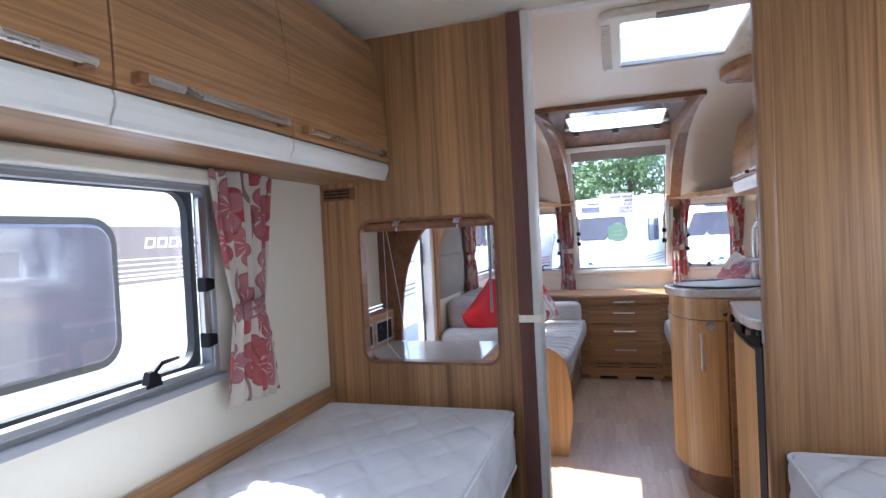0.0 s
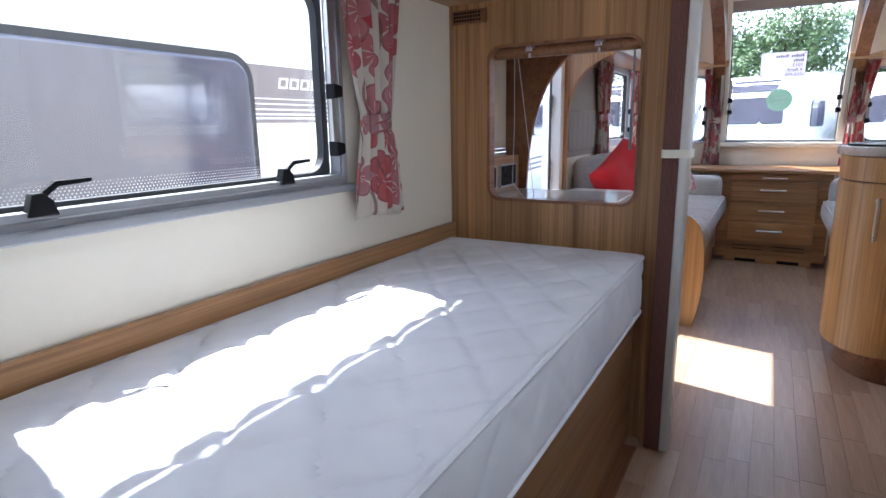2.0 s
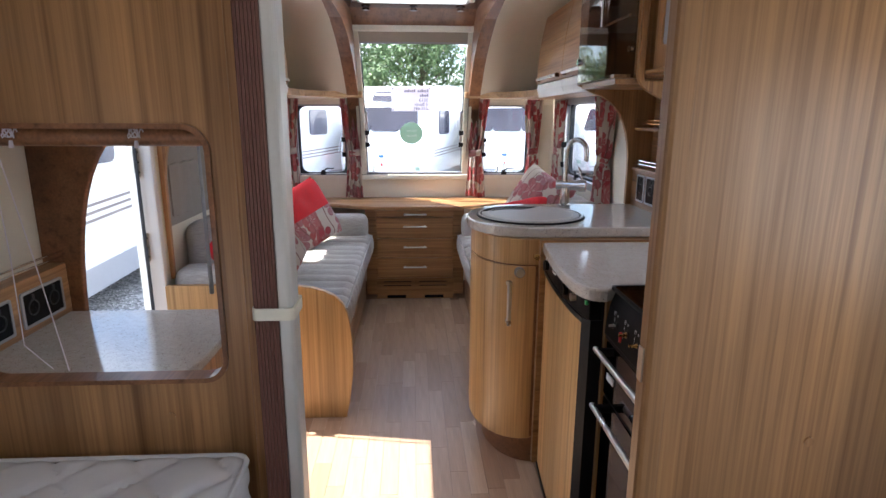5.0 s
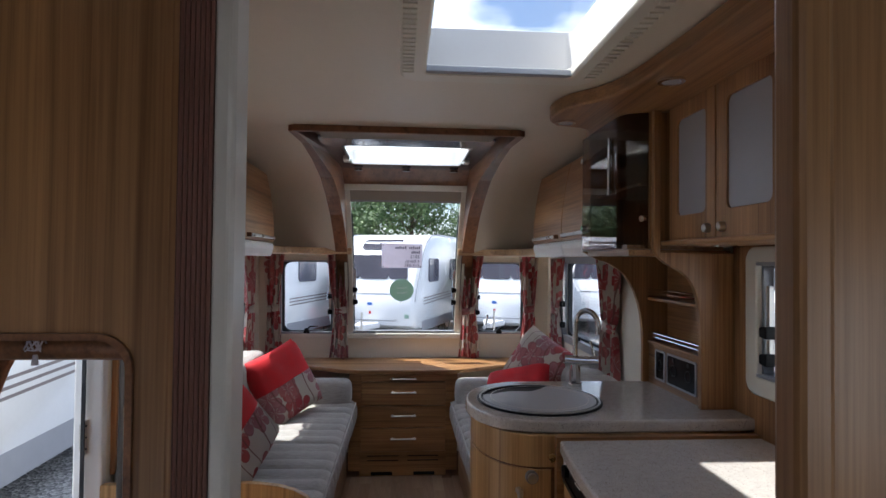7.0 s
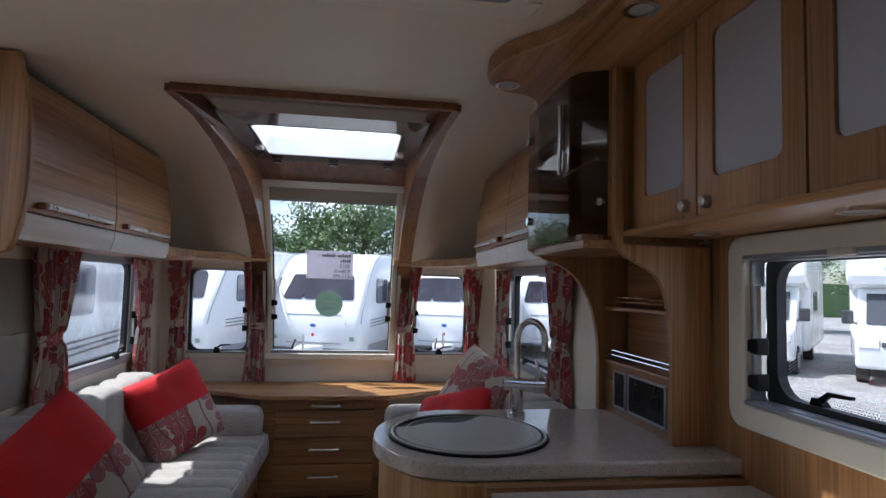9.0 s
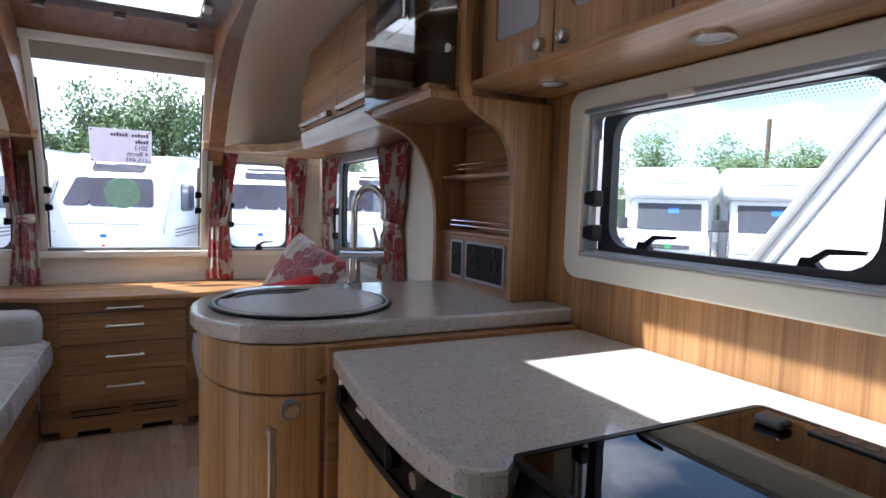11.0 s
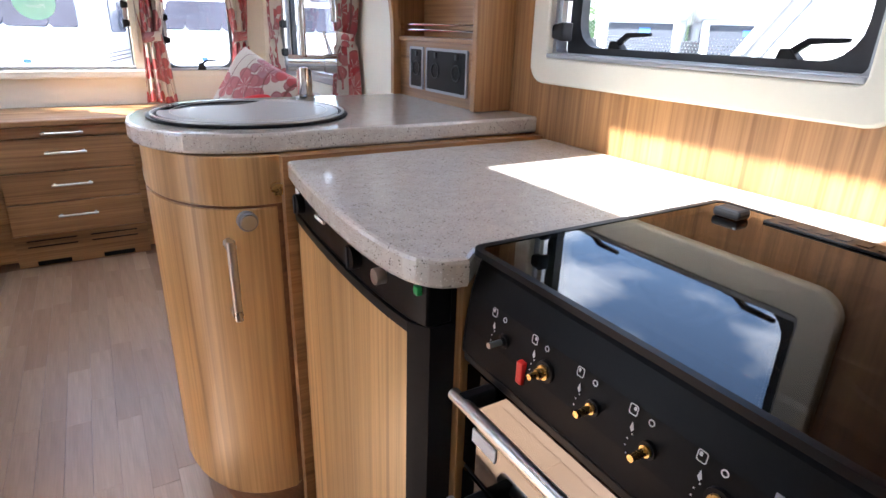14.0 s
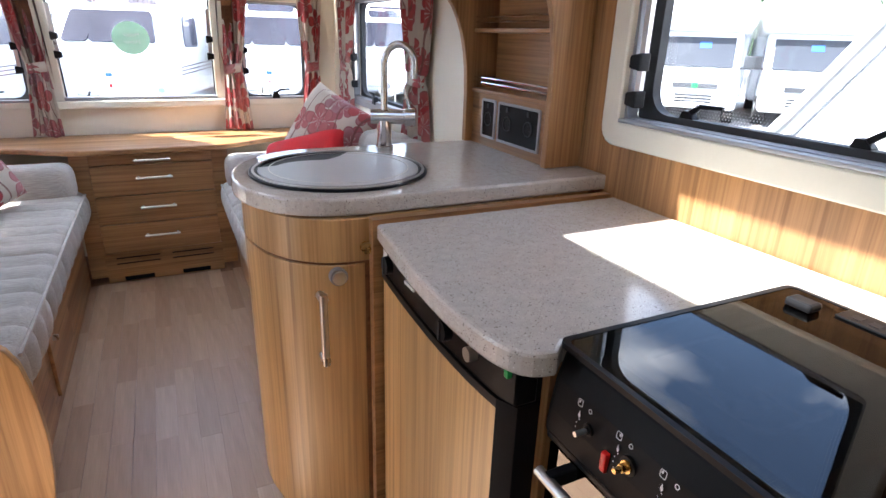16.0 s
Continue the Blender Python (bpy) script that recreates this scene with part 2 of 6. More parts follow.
    stem = math_n(n, l, "GREATER_THAN", wv.outputs["Fac"], 0.986)
    out = mix(n, l, math_n(n, l, "MULTIPLY", stem, 0.8), out, (0.24, 0.10, 0.09))
    l.new(out, p.inputs["Base Color"])
    weave = noise_fac(n, l, coords(n, l, (900, 900, 900), "UV"), 1.0, 1)
    bump(n, l, p, weave, 0.12, 0.001)
    tr = n.new("ShaderNodeBsdfTranslucent")
    l.new(out, tr.inputs["Color"])
    ms = n.new("ShaderNodeMixShader")
    ms.inputs[0].default_value = 0.38
    l.new(p.outputs[0], ms.inputs[1])
    l.new(tr.outputs[0], ms.inputs[2])
    l.new(ms.outputs[0], n["Material Output"].inputs["Surface"])
    return m


def speckled():
    """Pale granite-effect laminate with dark and white flecks."""
    m, n, l, p = base_mat("speckled worktop", (0.47, 0.44, 0.40), 0.16)
    v = coords(n, l, (1, 1, 1))
    c = ramp(n, l, noise_fac(n, l, v, 55, 4), [(0.35, (0.51, 0.475, 0.43)), (0.65, (0.575, 0.54, 0.49))])
    for scale, size, keep, col in ((240, 0.36, 0.58, (0.10, 0.085, 0.075)), (320, 0.36, 0.6, (0.76, 0.74, 0.70)), (440, 0.40, 0.5, (0.27, 0.21, 0.17))):
        vo = n.new("ShaderNodeTexVoronoi")
        vo.inputs["Scale"].default_value = scale
        l.new(v, vo.inputs["Vector"])
        sc = n.new("ShaderNodeSeparateColor")
        l.new(vo.outputs["Color"], sc.inputs[0])
        hit = math_n(n, l, "MULTIPLY", math_n(n, l, "LESS_THAN", vo.outputs["Distance"], math_n(n, l, "MULTIPLY", sc.outputs["Green"], size)), math_n(n, l, "GREATER_THAN", sc.outputs["Red"], keep))
        c = mix(n, l, math_n(n, l, "MULTIPLY", hit, 0.85), c, col)
    l.new(c, p.inputs["Base Color"])
    l.new(ramp(n, l, noise_fac(n, l, v, 6, 4), [(0.3, (0.07,) * 3), (0.7, (0.14,) * 3)]), p.inputs["Roughness"])
    return m


def glass_mat(name, tint=(1, 1, 1), gloss=1.45):
    m = bpy.data.materials.new(name)
    m.use_nodes = True
    n, l = m.node_tree.nodes, m.node_tree.links
    n.remove(n["Principled BSDF"])
    t, g, lw, ms = n.new("ShaderNodeBsdfTransparent"), n.new("ShaderNodeBsdfGlossy"), n.new("ShaderNodeLayerWeight"), n.new("ShaderNodeMixShader")
    t.inputs["Color"].default_value = (*tint, 1)
    g.inputs["Roughness"].default_value = 0.015
    f0 = ((gloss - 1) / (gloss + 1)) ** 2
    lw.inputs["Blend"].default_value = 0.5
    l.new(math_n(n, l, "ADD", math_n(n, l, "MULTIPLY", math_n(n, l, "POWER", lw.outputs["Facing"], 5.0), 1 - f0), f0), ms.inputs[0])
    l.new(t.outputs[0], ms.inputs[1])
    l.new(g.outputs[0], ms.inputs[2])
    l.new(ms.outputs[0], n["Material Output"].inputs["Surface"])
    return m


def floor_mat():
    """Printed oak strip, each strip of its own tone."""
    m, n, l, p = base_mat("oak strip", (0.42, 0.29, 0.21), 0.33)
    oi = n.new("ShaderNodeObjectInfo")
    f1 = noise_fac(n, l, coords(n, l, (45, 3.0, 1)), 1.0, 5)
    f2 = noise_fac(n, l, coords(n, l, (260, 9, 1)), 1.0, 2)
    tone = ramp(n, l, oi.outputs["Random"], [(0.0, (0.36, 0.225, 0.145)), (0.4, (0.45, 0.30, 0.198)), (0.75, (0.40, 0.26, 0.175)), (1.0, (0.53, 0.375, 0.26))])
    g = mix(n, l, 0.5, ramp(n, l, f1, [(0.3, (0.80, 0.78, 0.76)), (0.7, (1.1, 1.1, 1.1))]), ramp(n, l, f2, [(0.3, (0.8, 0.8, 0.8)), (0.7, (1.08, 1.08, 1.08))]))
    l.new(mix(n, l, 1.0, tone, g, "MULTIPLY"), p.inputs["Base Color"])
    l.new(ramp(n, l, f1, [(0.3, (0.40,) * 3), (0.7, (0.29,) * 3)]), p.inputs["Roughness"])
    bump(n, l, p, f2, 0.05, 0.001)
    return m


def gravel_mat():
    m, n, l, p = base_mat("grey gravel", (0.25, 0.25, 0.25), 0.9)
    v = coords(n, l, (1, 1, 1))
    vo = n.new("ShaderNodeTexVoronoi")
    vo.inputs["Scale"].default_value = 38
    l.new(v, vo.inputs["Vector"])
    sc = n.new("ShaderNodeSeparateColor")
    l.new(vo.outputs["Color"], sc.inputs[0])
    c = ramp(n, l, sc.outputs["Red"], [(0.0, (0.14, 0.14, 0.145)), (0.5, (0.31, 0.305, 0.30)), (1.0, (0.52, 0.51, 0.50))])
    big = ramp(n, l, noise_fac(n, l, v, 0.6, 5), [(0.3, (0.7, 0.7, 0.7)), (0.7, (1.1, 1.1, 1.1))])
    l.new(mix(n, l, 1.0, c, big, "MULTIPLY"), p.inputs["Base Color"])
    bump(n, l, p, vo.outputs["Distance"], 0.8, 0.02)
    return m


def leaf_mat():
    m, n, l, p = base_mat("leaves", (0.07, 0.13, 0.035), 0.6)
    g = n.new("ShaderNodeNewGeometry")
    l.new(ramp(n, l, g.outputs["Random Per Island"], [(0.0, (0.045, 0.09, 0.03)), (0.5, (0.09, 0.155, 0.05)), (1.0, (0.15, 0.22, 0.08))]), p.inputs["Base Color"])
    return m


def mattress_mat():
    m, n, l, p = base_mat("white quilted ticking", (0.72, 0.72, 0.76), 0.75)
    f = noise_fac(n, l, coords(n, l, (1, 1, 1)), 5, 4)
    w = noise_fac(n, l, coords(n, l, (1, 1, 1)), 420, 2)
    l.new(ramp(n, l, f, [(0.3, (0.66, 0.66, 0.70)), (0.7, (0.76, 0.76, 0.79))]), p.inputs["Base Color"])
    bump(n, l, p, w, 0.15, 0.001)
    return m


FABRIC, FLORAL, WORKTOP, GLASS = fabric_grey(), floral(), speckled(), glass_mat("window glass")
SMOKE = glass_mat("smoked glass", (0.62, 0.55, 0.50), 1.6)
HOBGLASS = glass_mat("dark hob glass", (0.22, 0.155, 0.10), 1.68)
OVENGLASS = glass_mat("dark oven glass", (0.20, 0.18, 0.16), 2.6)
FLOOR, GRAVEL, LEAF, TICKING = floor_mat(), gravel_mat(), leaf_mat(), mattress_mat()


# ---- building helpers ----
def thing(name, at, label, category, group="", kind=""):
    e = new(name)
    e.empty_display_size = 0.05
    e.location = at
    return tagged(e, label, category, group, kind)


def part(name, bm, mat, parent=None, label="", bevel=0.0, smooth=False, category="", kind="", group=""):
    bmesh.ops.recalc_face_normals(bm, faces=bm.faces[:])
    me = bpy.data.meshes.new(name)
    bm.to_mesh(me)
    bm.free()
    me.materials.append(mat)
    if smooth:
        me.shade_smooth()
        me.set_sharp_from_angle(angle=radians(40))
    ob = new(name, me)
    if parent is not None:
        ob.parent = parent
        if parent.data is None:
            ob.matrix_parent_inverse = Matrix.Translation(-Vector(parent.location))
    if bevel:
        b = ob.modifiers.new("edge", "BEVEL")
        b.width, b.segments, b.limit_method, b.angle_limit = bevel, 2, "ANGLE", radians(50)
    return tagged(ob, label, category, group, kind)


def box(x0, x1, y0, y1, z0, z1, bm=None):
    bm = bm or bmesh.new()
    v = [bm.verts.new((x, y, z)) for x in (x0, x1) for y in (y0, y1) for z in (z0, z1)]
    for q in ((0, 1, 3, 2), (4, 6, 7, 5), (0, 4, 5, 1), (2, 3, 7, 6), (0, 2, 6, 4), (1, 5, 7, 3)):
        bm.faces.new([v[i] for i in q])
    return bm


def map_left(c):
    return lambda u, v, d: (c + d, u, v)


def map_right(c):
    return lambda u, v, d: (c - d, u, v)


def map_y(c):
    return lambda u, v, d: (u, c + d, v)


def map_z(c):
    return lambda u, v, d: (u, v, c + d)


def rr(u0, u1, v0, v1, r, n=5):
    pts = []
    for cu, cv, a0 in ((u1 - r, v1 - r, 0), (u0 + r, v1 - r, 90), (u0 + r, v0 + r, 180), (u1 - r, v0 + r, 270)):
        pts += [(cu + r * math.cos(radians(a0 + 90 * i / n)), cv + r * math.sin(radians(a0 + 90 * i / n))) for i in range(n + 1)]
    return pts


def plate(pts, d0, d1, f, bm=None):
    bm = bm or bmesh.new()
    a, b = [bm.verts.new(f(u, v, d0)) for u, v in pts], [bm.verts.new(f(u, v, d1)) for u, v in pts]
    bm.faces.new(a)
    bm.faces.new(b[::-1])
    k = len(pts)
    for i in range(k):
        bm.faces.new((a[i], a[(i + 1) % k], b[(i + 1) % k], b[i]))
    return bm


def ring(outer, inner, d0, d1, f, bm=None):
    bm = bm or bmesh.new()
    k = len(outer)
    o0, i0, o1, i1 = [[bm.verts.new(f(u, v, d)) for u, v in pts] for d, pts in ((d0, outer), (d0, inner), (d1, outer), (d1, inner))]
    for i in range(k):
        j = (i + 1) % k
        for a, b in ((o0, i0), (o1, i1), (o0, o1), (i0, i1)):
            bm.faces.new((a[i], a[j], b[j], b[i]))
    return bm


def tube(path, r, n=10, bm=None, caps=True):
    bm = bm or bmesh.new()
    path = [Vector(p) for p in path]
    rows, side = [], None
    for i, p in enumerate(path):
        d = (path[min(i + 1, len(path) - 1)] - path[max(i - 1, 0)]).normalized()
        if side is None:
            side = d.orthogonal().normalized()
        side = (side - d * side.dot(d)).normalized()
        up = d.cross(side)
        rad = r[i] if isinstance(r, (list, tuple)) else r
        rows.append([bm.verts.new(p + rad * (math.cos(a) * side + math.sin(a) * up)) for a in (2 * math.pi * k / n for k in range(n))])
    for a, b in zip(rows, rows[1:]):
        for k in range(n):
            bm.faces.new((a[k], a[(k + 1) % n], b[(k + 1) % n], b[k]))
    if caps:
        bm.faces.new(rows[0][::-1])
        bm.faces.new(rows[-1])
    return bm


def tiles(u_cuts, v_cuts, holes, d0, d1, f):
    """A slab cut into cells with openings left out and their reveals closed."""
    bm = bmesh.new()
    for u0, u1 in zip(u_cuts, u_cuts[1:]):
        for v0, v1 in zip(v_cuts, v_cuts[1:]):
            cu, cv = (u0 + u1) / 2, (v0 + v1) / 2
            if not any(a < cu < b and c < cv < d for a, b, c, d in holes):
                plate([(u0, v0), (u1, v0), (u1, v1), (u0, v1)], d0, d1, f, bm)
    return bm


def soft_box(x0, x1, y0, y1, z0, z1, r, step=0.03, relief=None):
    """A padded block with rounded edges; relief gives the padding's swell at a place."""
    bm = bmesh.new()
    lo, hi = (x0, y0, z0), (x1, y1, z1)
    for ax in range(3):
        b, c = [i for i in range(3) if i != ax]
        nb, nc = max(2, round((hi[b] - lo[b]) / step)), max(2, round((hi[c] - lo[c]) / step))
        for end in (lo[ax], hi[ax]):
            g = []
            for i in range(nb + 1):
                row = []
                for j in range(nc + 1):
                    q = [0.0, 0.0, 0.0]
                    q[ax], q[b], q[c] = end, lo[b] + (hi[b] - lo[b]) * i / nb, lo[c] + (hi[c] - lo[c]) * j / nc
                    row.append(bm.verts.new(q))
                g.append(row)
            for i in range(nb):
                for j in range(nc):
                    bm.faces.new((g[i][j], g[i + 1][j], g[i + 1][j + 1], g[i][j + 1]))
    bmesh.ops.remove_doubles(bm, verts=bm.verts[:], dist=1e-5)
    for v in bm.verts:
        inner = Vector([min(max(v.co[i], lo[i] + r), hi[i] - r) for i in range(3)])
        d = v.co - inner
        if d.length > 1e-9:
            nrm = d.normalized()
            v.co = inner + nrm * r
            if relief:
                v.co += nrm * relief(v.co, nrm)
    return bm


def bez(p0, p1, p2, p3, n=8):
    return [tuple((1 - t) ** 3 * a + 3 * (1 - t) ** 2 * t * b + 3 * (1 - t) * t * t * c + t ** 3 * d for a, b, c, d in zip(p0, p1, p2, p3)) for t in (i / n for i in range(n + 1))]


def strip_profile(profile, x_cuts, holes, thick, bm=None):
    """A curved sheet with thickness: profile of (y, z) swept across x; holes are (x0, x1, i0, i1) in profile steps."""
    bm = bm or bmesh.new()
    out = []
    for i, (y, z) in enumerate(profile):
        a, b = profile[max(i - 1, 0)], profile[min(i + 1, len(profile) - 1)]
        d = Vector((b[0] - a[0], b[1] - a[1])).normalized()
        out.append((y - d.y * thick, z + d.x * thick))
    n, k = len(profile) - 1, len(x_cuts) - 1
    cells = {(i, j) for i in range(n) for j in range(k)
             if not any(h[0] < (x_cuts[j] + x_cuts[j + 1]) / 2 < h[1] and h[2] <= i < h[3] for h in holes)}
    made = {}

    def at(i, j, side):
        if (i, j, side) not in made:
            made[i, j, side] = bm.verts.new((x_cuts[j], *(out if side else profile)[i]))
        return made[i, j, side]

    for i, j in sorted(cells):
        for side in (0, 1):
            bm.faces.new([at(i, j, side), at(i + 1, j, side), at(i + 1, j + 1, side), at(i, j + 1, side)])
        for di, dj, a, b in ((-1, 0, (i, j), (i, j + 1)), (1, 0, (i + 1, j), (i + 1, j + 1)), (0, -1, (i, j), (i + 1, j)), (0, 1, (i, j + 1), (i + 1, j + 1))):
            if (i + di, j + dj) not in cells:
                bm.faces.new([at(*a, 0), at(*b, 0), at(*b, 1), at(*a, 1)])
    return bm


# ---- shell of the caravan ----
L, R, REAR, TOP = -1.06, 1.08, -0.62, 1.972
BED_WIN = (0.30, 1.20, 0.915, 1.41)
DOOR_HOLE = (2.485, 3.08, 0.0, 1.915)
LWIN = (3.96, 4.79, 0.92, 1.428)
RWIN = (3.96, 4.79, 0.92, 1.428)
KWIN = (1.985, 2.645, 1.08, 1.43)

part("wall_left", tiles([REAR, BED_WIN[0], BED_WIN[1], DOOR_HOLE[0], DOOR_HOLE[1], LWIN[0], LWIN[1], 5.319], [0, 0.915, 0.92, 1.41, 1.428, 1.915, 2.1],
     [BED_WIN, DOOR_HOLE, LWIN], -0.03, 0, map_left(L)), CREAM, kind="structure", label="cream wallboard side wall with windows and entrance opening")
part("wall_right", tiles([REAR, 0.30, 1.10, KWIN[0], KWIN[1], RWIN[0], RWIN[1], 5.319], [0, 0.92, 1.08, 1.41, 1.428, 1.43, 2.1],
     [KWIN, RWIN, (0.30, 1.10, 0.92, 1.41)], -0.03, 0, map_right(R)), CREAM, kind="structure", label="cream wallboard side wall with kitchen and lounge windows")
part("wall_rear", box(L, R, REAR - 0.03, REAR, 0, 2.1), CREAM, kind="structure", label="plain cream bulkhead closing the bedroom")
floor = part("floor", box(L, R, REAR, 5.319, -0.05, -0.004), WOOD_DARK, kind="structure", label="oak strip vinyl floor")
SKY = (0.02, 0.47, 1.985, 2.59)
part("ceiling", tiles([L, -0.20, SKY[0], 0.20, SKY[1], R], [REAR, -0.10, 0.30, SKY[2], SKY[3], 3.33], [SKY, (-0.20, 0.20, -0.10, 0.30)], 0, 0.03, map_z(TOP)), CEIL, kind="structure", label="satin cream ceiling board")

# front end: outer cheeks curve down to the corner shelves, middle rises to the roof window
SIDE = [(3.33, 1.972), (3.641, 1.965), (3.928, 1.942), (4.236, 1.893), (4.469, 1.812), (4.684, 1.716), (4.836, 1.618), (4.981, 1.508), (5.021, 1.46)]
OUTER = [(3.33, 1.972), (3.641, 1.970), (3.986, 1.968), (4.273, 1.962), (4.561, 1.925), (4.744, 1.83), (4.894, 1.70), (4.998, 1.54), (5.021, 1.46)]


def cheek_sheet(sx):
    """Curved ceiling panel, rounder towards the middle and squarer over the lockers."""
    bm = bmesh.new()
    xs = [0.47, 0.53, 0.60, 0.67, 0.74, 0.80, 1.08]
    grid = {}
    for a, x in enumerate(xs):
        w = min(1.0, (x - 0.47) / 0.33)
        w = w * w * (3 - 2 * w)
        for b, (p, q) in enumerate(zip(SIDE, OUTER)):
            y, z = p[0] + (q[0] - p[0]) * w, p[1] + (q[1] - p[1]) * w
            grid[a, b, 0] = bm.verts.new((sx * x, y, z))
            grid[a, b, 1] = bm.verts.new((sx * x, y + 0.02, z + 0.02))
    na, nb = len(xs) - 1, len(SIDE) - 1
    for a in range(na):
        for b in range(nb):
            for k in (0, 1):
                bm.faces.new((grid[a, b, k], grid[a + 1, b, k], grid[a + 1, b + 1, k], grid[a, b + 1, k]))
    for a in range(na):
        for b in (0, nb):
            bm.faces.new((grid[a, b, 0], grid[a + 1, b, 0], grid[a + 1, b, 1], grid[a, b, 1]))
    for b in range(nb):
        for a in (0, na):
            bm.faces.new((grid[a, b, 0], grid[a, b + 1, 0], grid[a, b + 1, 1], grid[a, b, 1]))
    return bm


for sx, nm in ((-1, "front_wall_left_cheek"), (1, "front_wall_right_cheek")):
    part(nm, cheek_sheet(sx), CEIL, kind="structure", smooth=True, label="curved cream front panel")
MID = [(3.33, 1.975), (3.433, 2.03), (3.87, 2.035), (4.411, 2.035), (4.583, 1.995), (4.773, 1.905), (4.905, 1.74), (5.021, 1.56), (5.112, 1.36), (5.187, 1.10), (5.233, 0.88)]
part("front_wall_middle", strip_profile(MID, [-0.47, -0.375, -0.33, 0.33, 0.375, 0.47], [(-0.33, 0.33, 2, 3), (-0.375, 0.375, 5, 10)], 0.02), WOOD_DARK, kind="structure", smooth=True, label="dark wood surround under the roof window")
LOW = [(5.181, 1.47), (5.197, 1.42), (5.233, 0.875), (5.25, 0.6), (5.25, 0.0)]
part("front_wall_low", strip_profile(LOW, [L, -0.91, -0.515, -0.47, 0.47, 0.515, 0.91, R], [(-0.91, -0.515, 1, 2), (0.515, 0.91, 1, 2), (-0.47, 0.47, 0, 2)], 0.02), CREAM, kind="structure", label="cream front wall below the windows")


def cheek(sx):
    """Wood cheek between the raised middle and the side curve."""
    bm = bmesh.new()
    up = list(MID)
    dn = [(3.33, 1.95)] + SIDE[1:] + [(5.136, 1.36), (5.199, 1.10), (5.239, 0.88)]
    def inner(u):
        k = max(0.0, min(1.0, (u - 3.6) / 0.9))
        return 0.455 - 0.05 * k * k * (3 - 2 * k)
    f = lambda u, v, d: (sx * (0.487 if d else inner(u)), u, v)
    dn = [(y - 0.004, z - 0.004) for y, z in dn]
    return plate(up + dn[::-1], 0, 1, f, bm)


for sx in (-1, 1):
    part("trim_cheek", cheek(sx), WOOD_DARK, kind="structure", label="dark wood cheek beside the front window")
part("trim_lip", box(-0.47, 0.47, 3.315, 3.336, 1.945, 2.03), WOOD_DARK, kind="structure", label="dark wood lip of the roof window recess", bevel=0.004)

# bedroom partition with hatch
PART_Y = 1.83
HATCH = (-0.905, -0.398, 0.797, 1.312)
fy = map_y(PART_Y)
hp = rr(*HATCH, 0.045, 6)


def panel_with_round_hole(pts, u0, u1, v0, v1, d0, d1, f):
    bm = bmesh.new()
    k = len(pts)
    q = k // 4
    corner = [(u1, v1), (u0, v1), (u0, v0), (u1, v0)]
    for c in range(4):
        fan = [pts[c * q + i] for i in range(q)]
        for a, b in zip(fan, fan[1:]):
            plate([corner[c], b, a], d0, d1, f, bm)
        plate([corner[c], fan[-1], pts[(c + 1) * q % k], corner[(c + 1) % 4]][::-1], d0, d1, f, bm)
    return bm


part("wall_partition_left", panel_with_round_hole(hp, L, -0.346, 0.0, TOP, 0, 0.03, fy), WOOD_Z, kind="structure", label="wood-veneer bedroom partition with serving hatch")
part("trim_hatch", ring(rr(HATCH[0] - 0.006, HATCH[1] + 0.006, HATCH[2] - 0.006, HATCH[3] + 0.006, 0.05, 6), rr(HATCH[0] + 0.004, HATCH[1] - 0.004, HATCH[2] + 0.004, HATCH[3] - 0.004, 0.042, 6), -0.006, 0.036, fy), WOOD_DARK, kind="structure", label="dark edging strip round the hatch")
RP_Y = 1.498
part("wall_partition_right", box(0.378, R, RP_Y, RP_Y + 0.025, 0, TOP), WOOD_Z, kind="structure", label="wood-veneer bedroom partition beside the cooker")
part("trim_partition_edge", box(0.342, 0.380, RP_Y - 0.007, RP_Y + 0.032, 0, TOP), WOOD_Z, kind="structure", bevel=0.008, label="rounded solid wood edge of the partition")
part("trim_partition_post", box(-0.346, -0.318, PART_Y - 0.014, PART_Y + 0.034, 0, TOP), WOOD_Z, kind="structure", bevel=0.005, label="solid wood edge of the partition")

# ---- ground and distance ----
bm = bmesh.new()
bmesh.ops.create_grid(bm, x_segments=2, y_segments=2, size=700)
bmesh.ops.translate(bm, verts=bm.verts[:], vec=(0, 0, -0.50))
part("ground", bm, GRAVEL, kind="structure", label="grey gravel sales yard")


# ---- beds ----
def quilt(pitch, depth):
    """Stitched diamonds: narrow grooves between gently swollen pads, with loose creases."""
    def f(p, nrm):
        u, w = (p.x + p.z * 0.8) * 1.15, p.y * 0.92
        da, db = [abs((q / pitch) % 1 - 0.5) * pitch for q in (u + w, u - w)]
        wob = 0.004 * noise.noise(p * 14)
        groove = max(math.exp(-((da + wob) / 0.012) ** 2), math.exp(-((db - wob) / 0.012) ** 2))
        crease = max(0.0, noise.noise(Vector((p.x * 9, p.y * 16, p.z * 9))) - 0.25)
        k = 1.0 if abs(nrm.z) > 0.9 else 0.6
        return k * (-depth * groove - 0.008 * crease + 0.003 * noise.noise(p * 4))
    return f


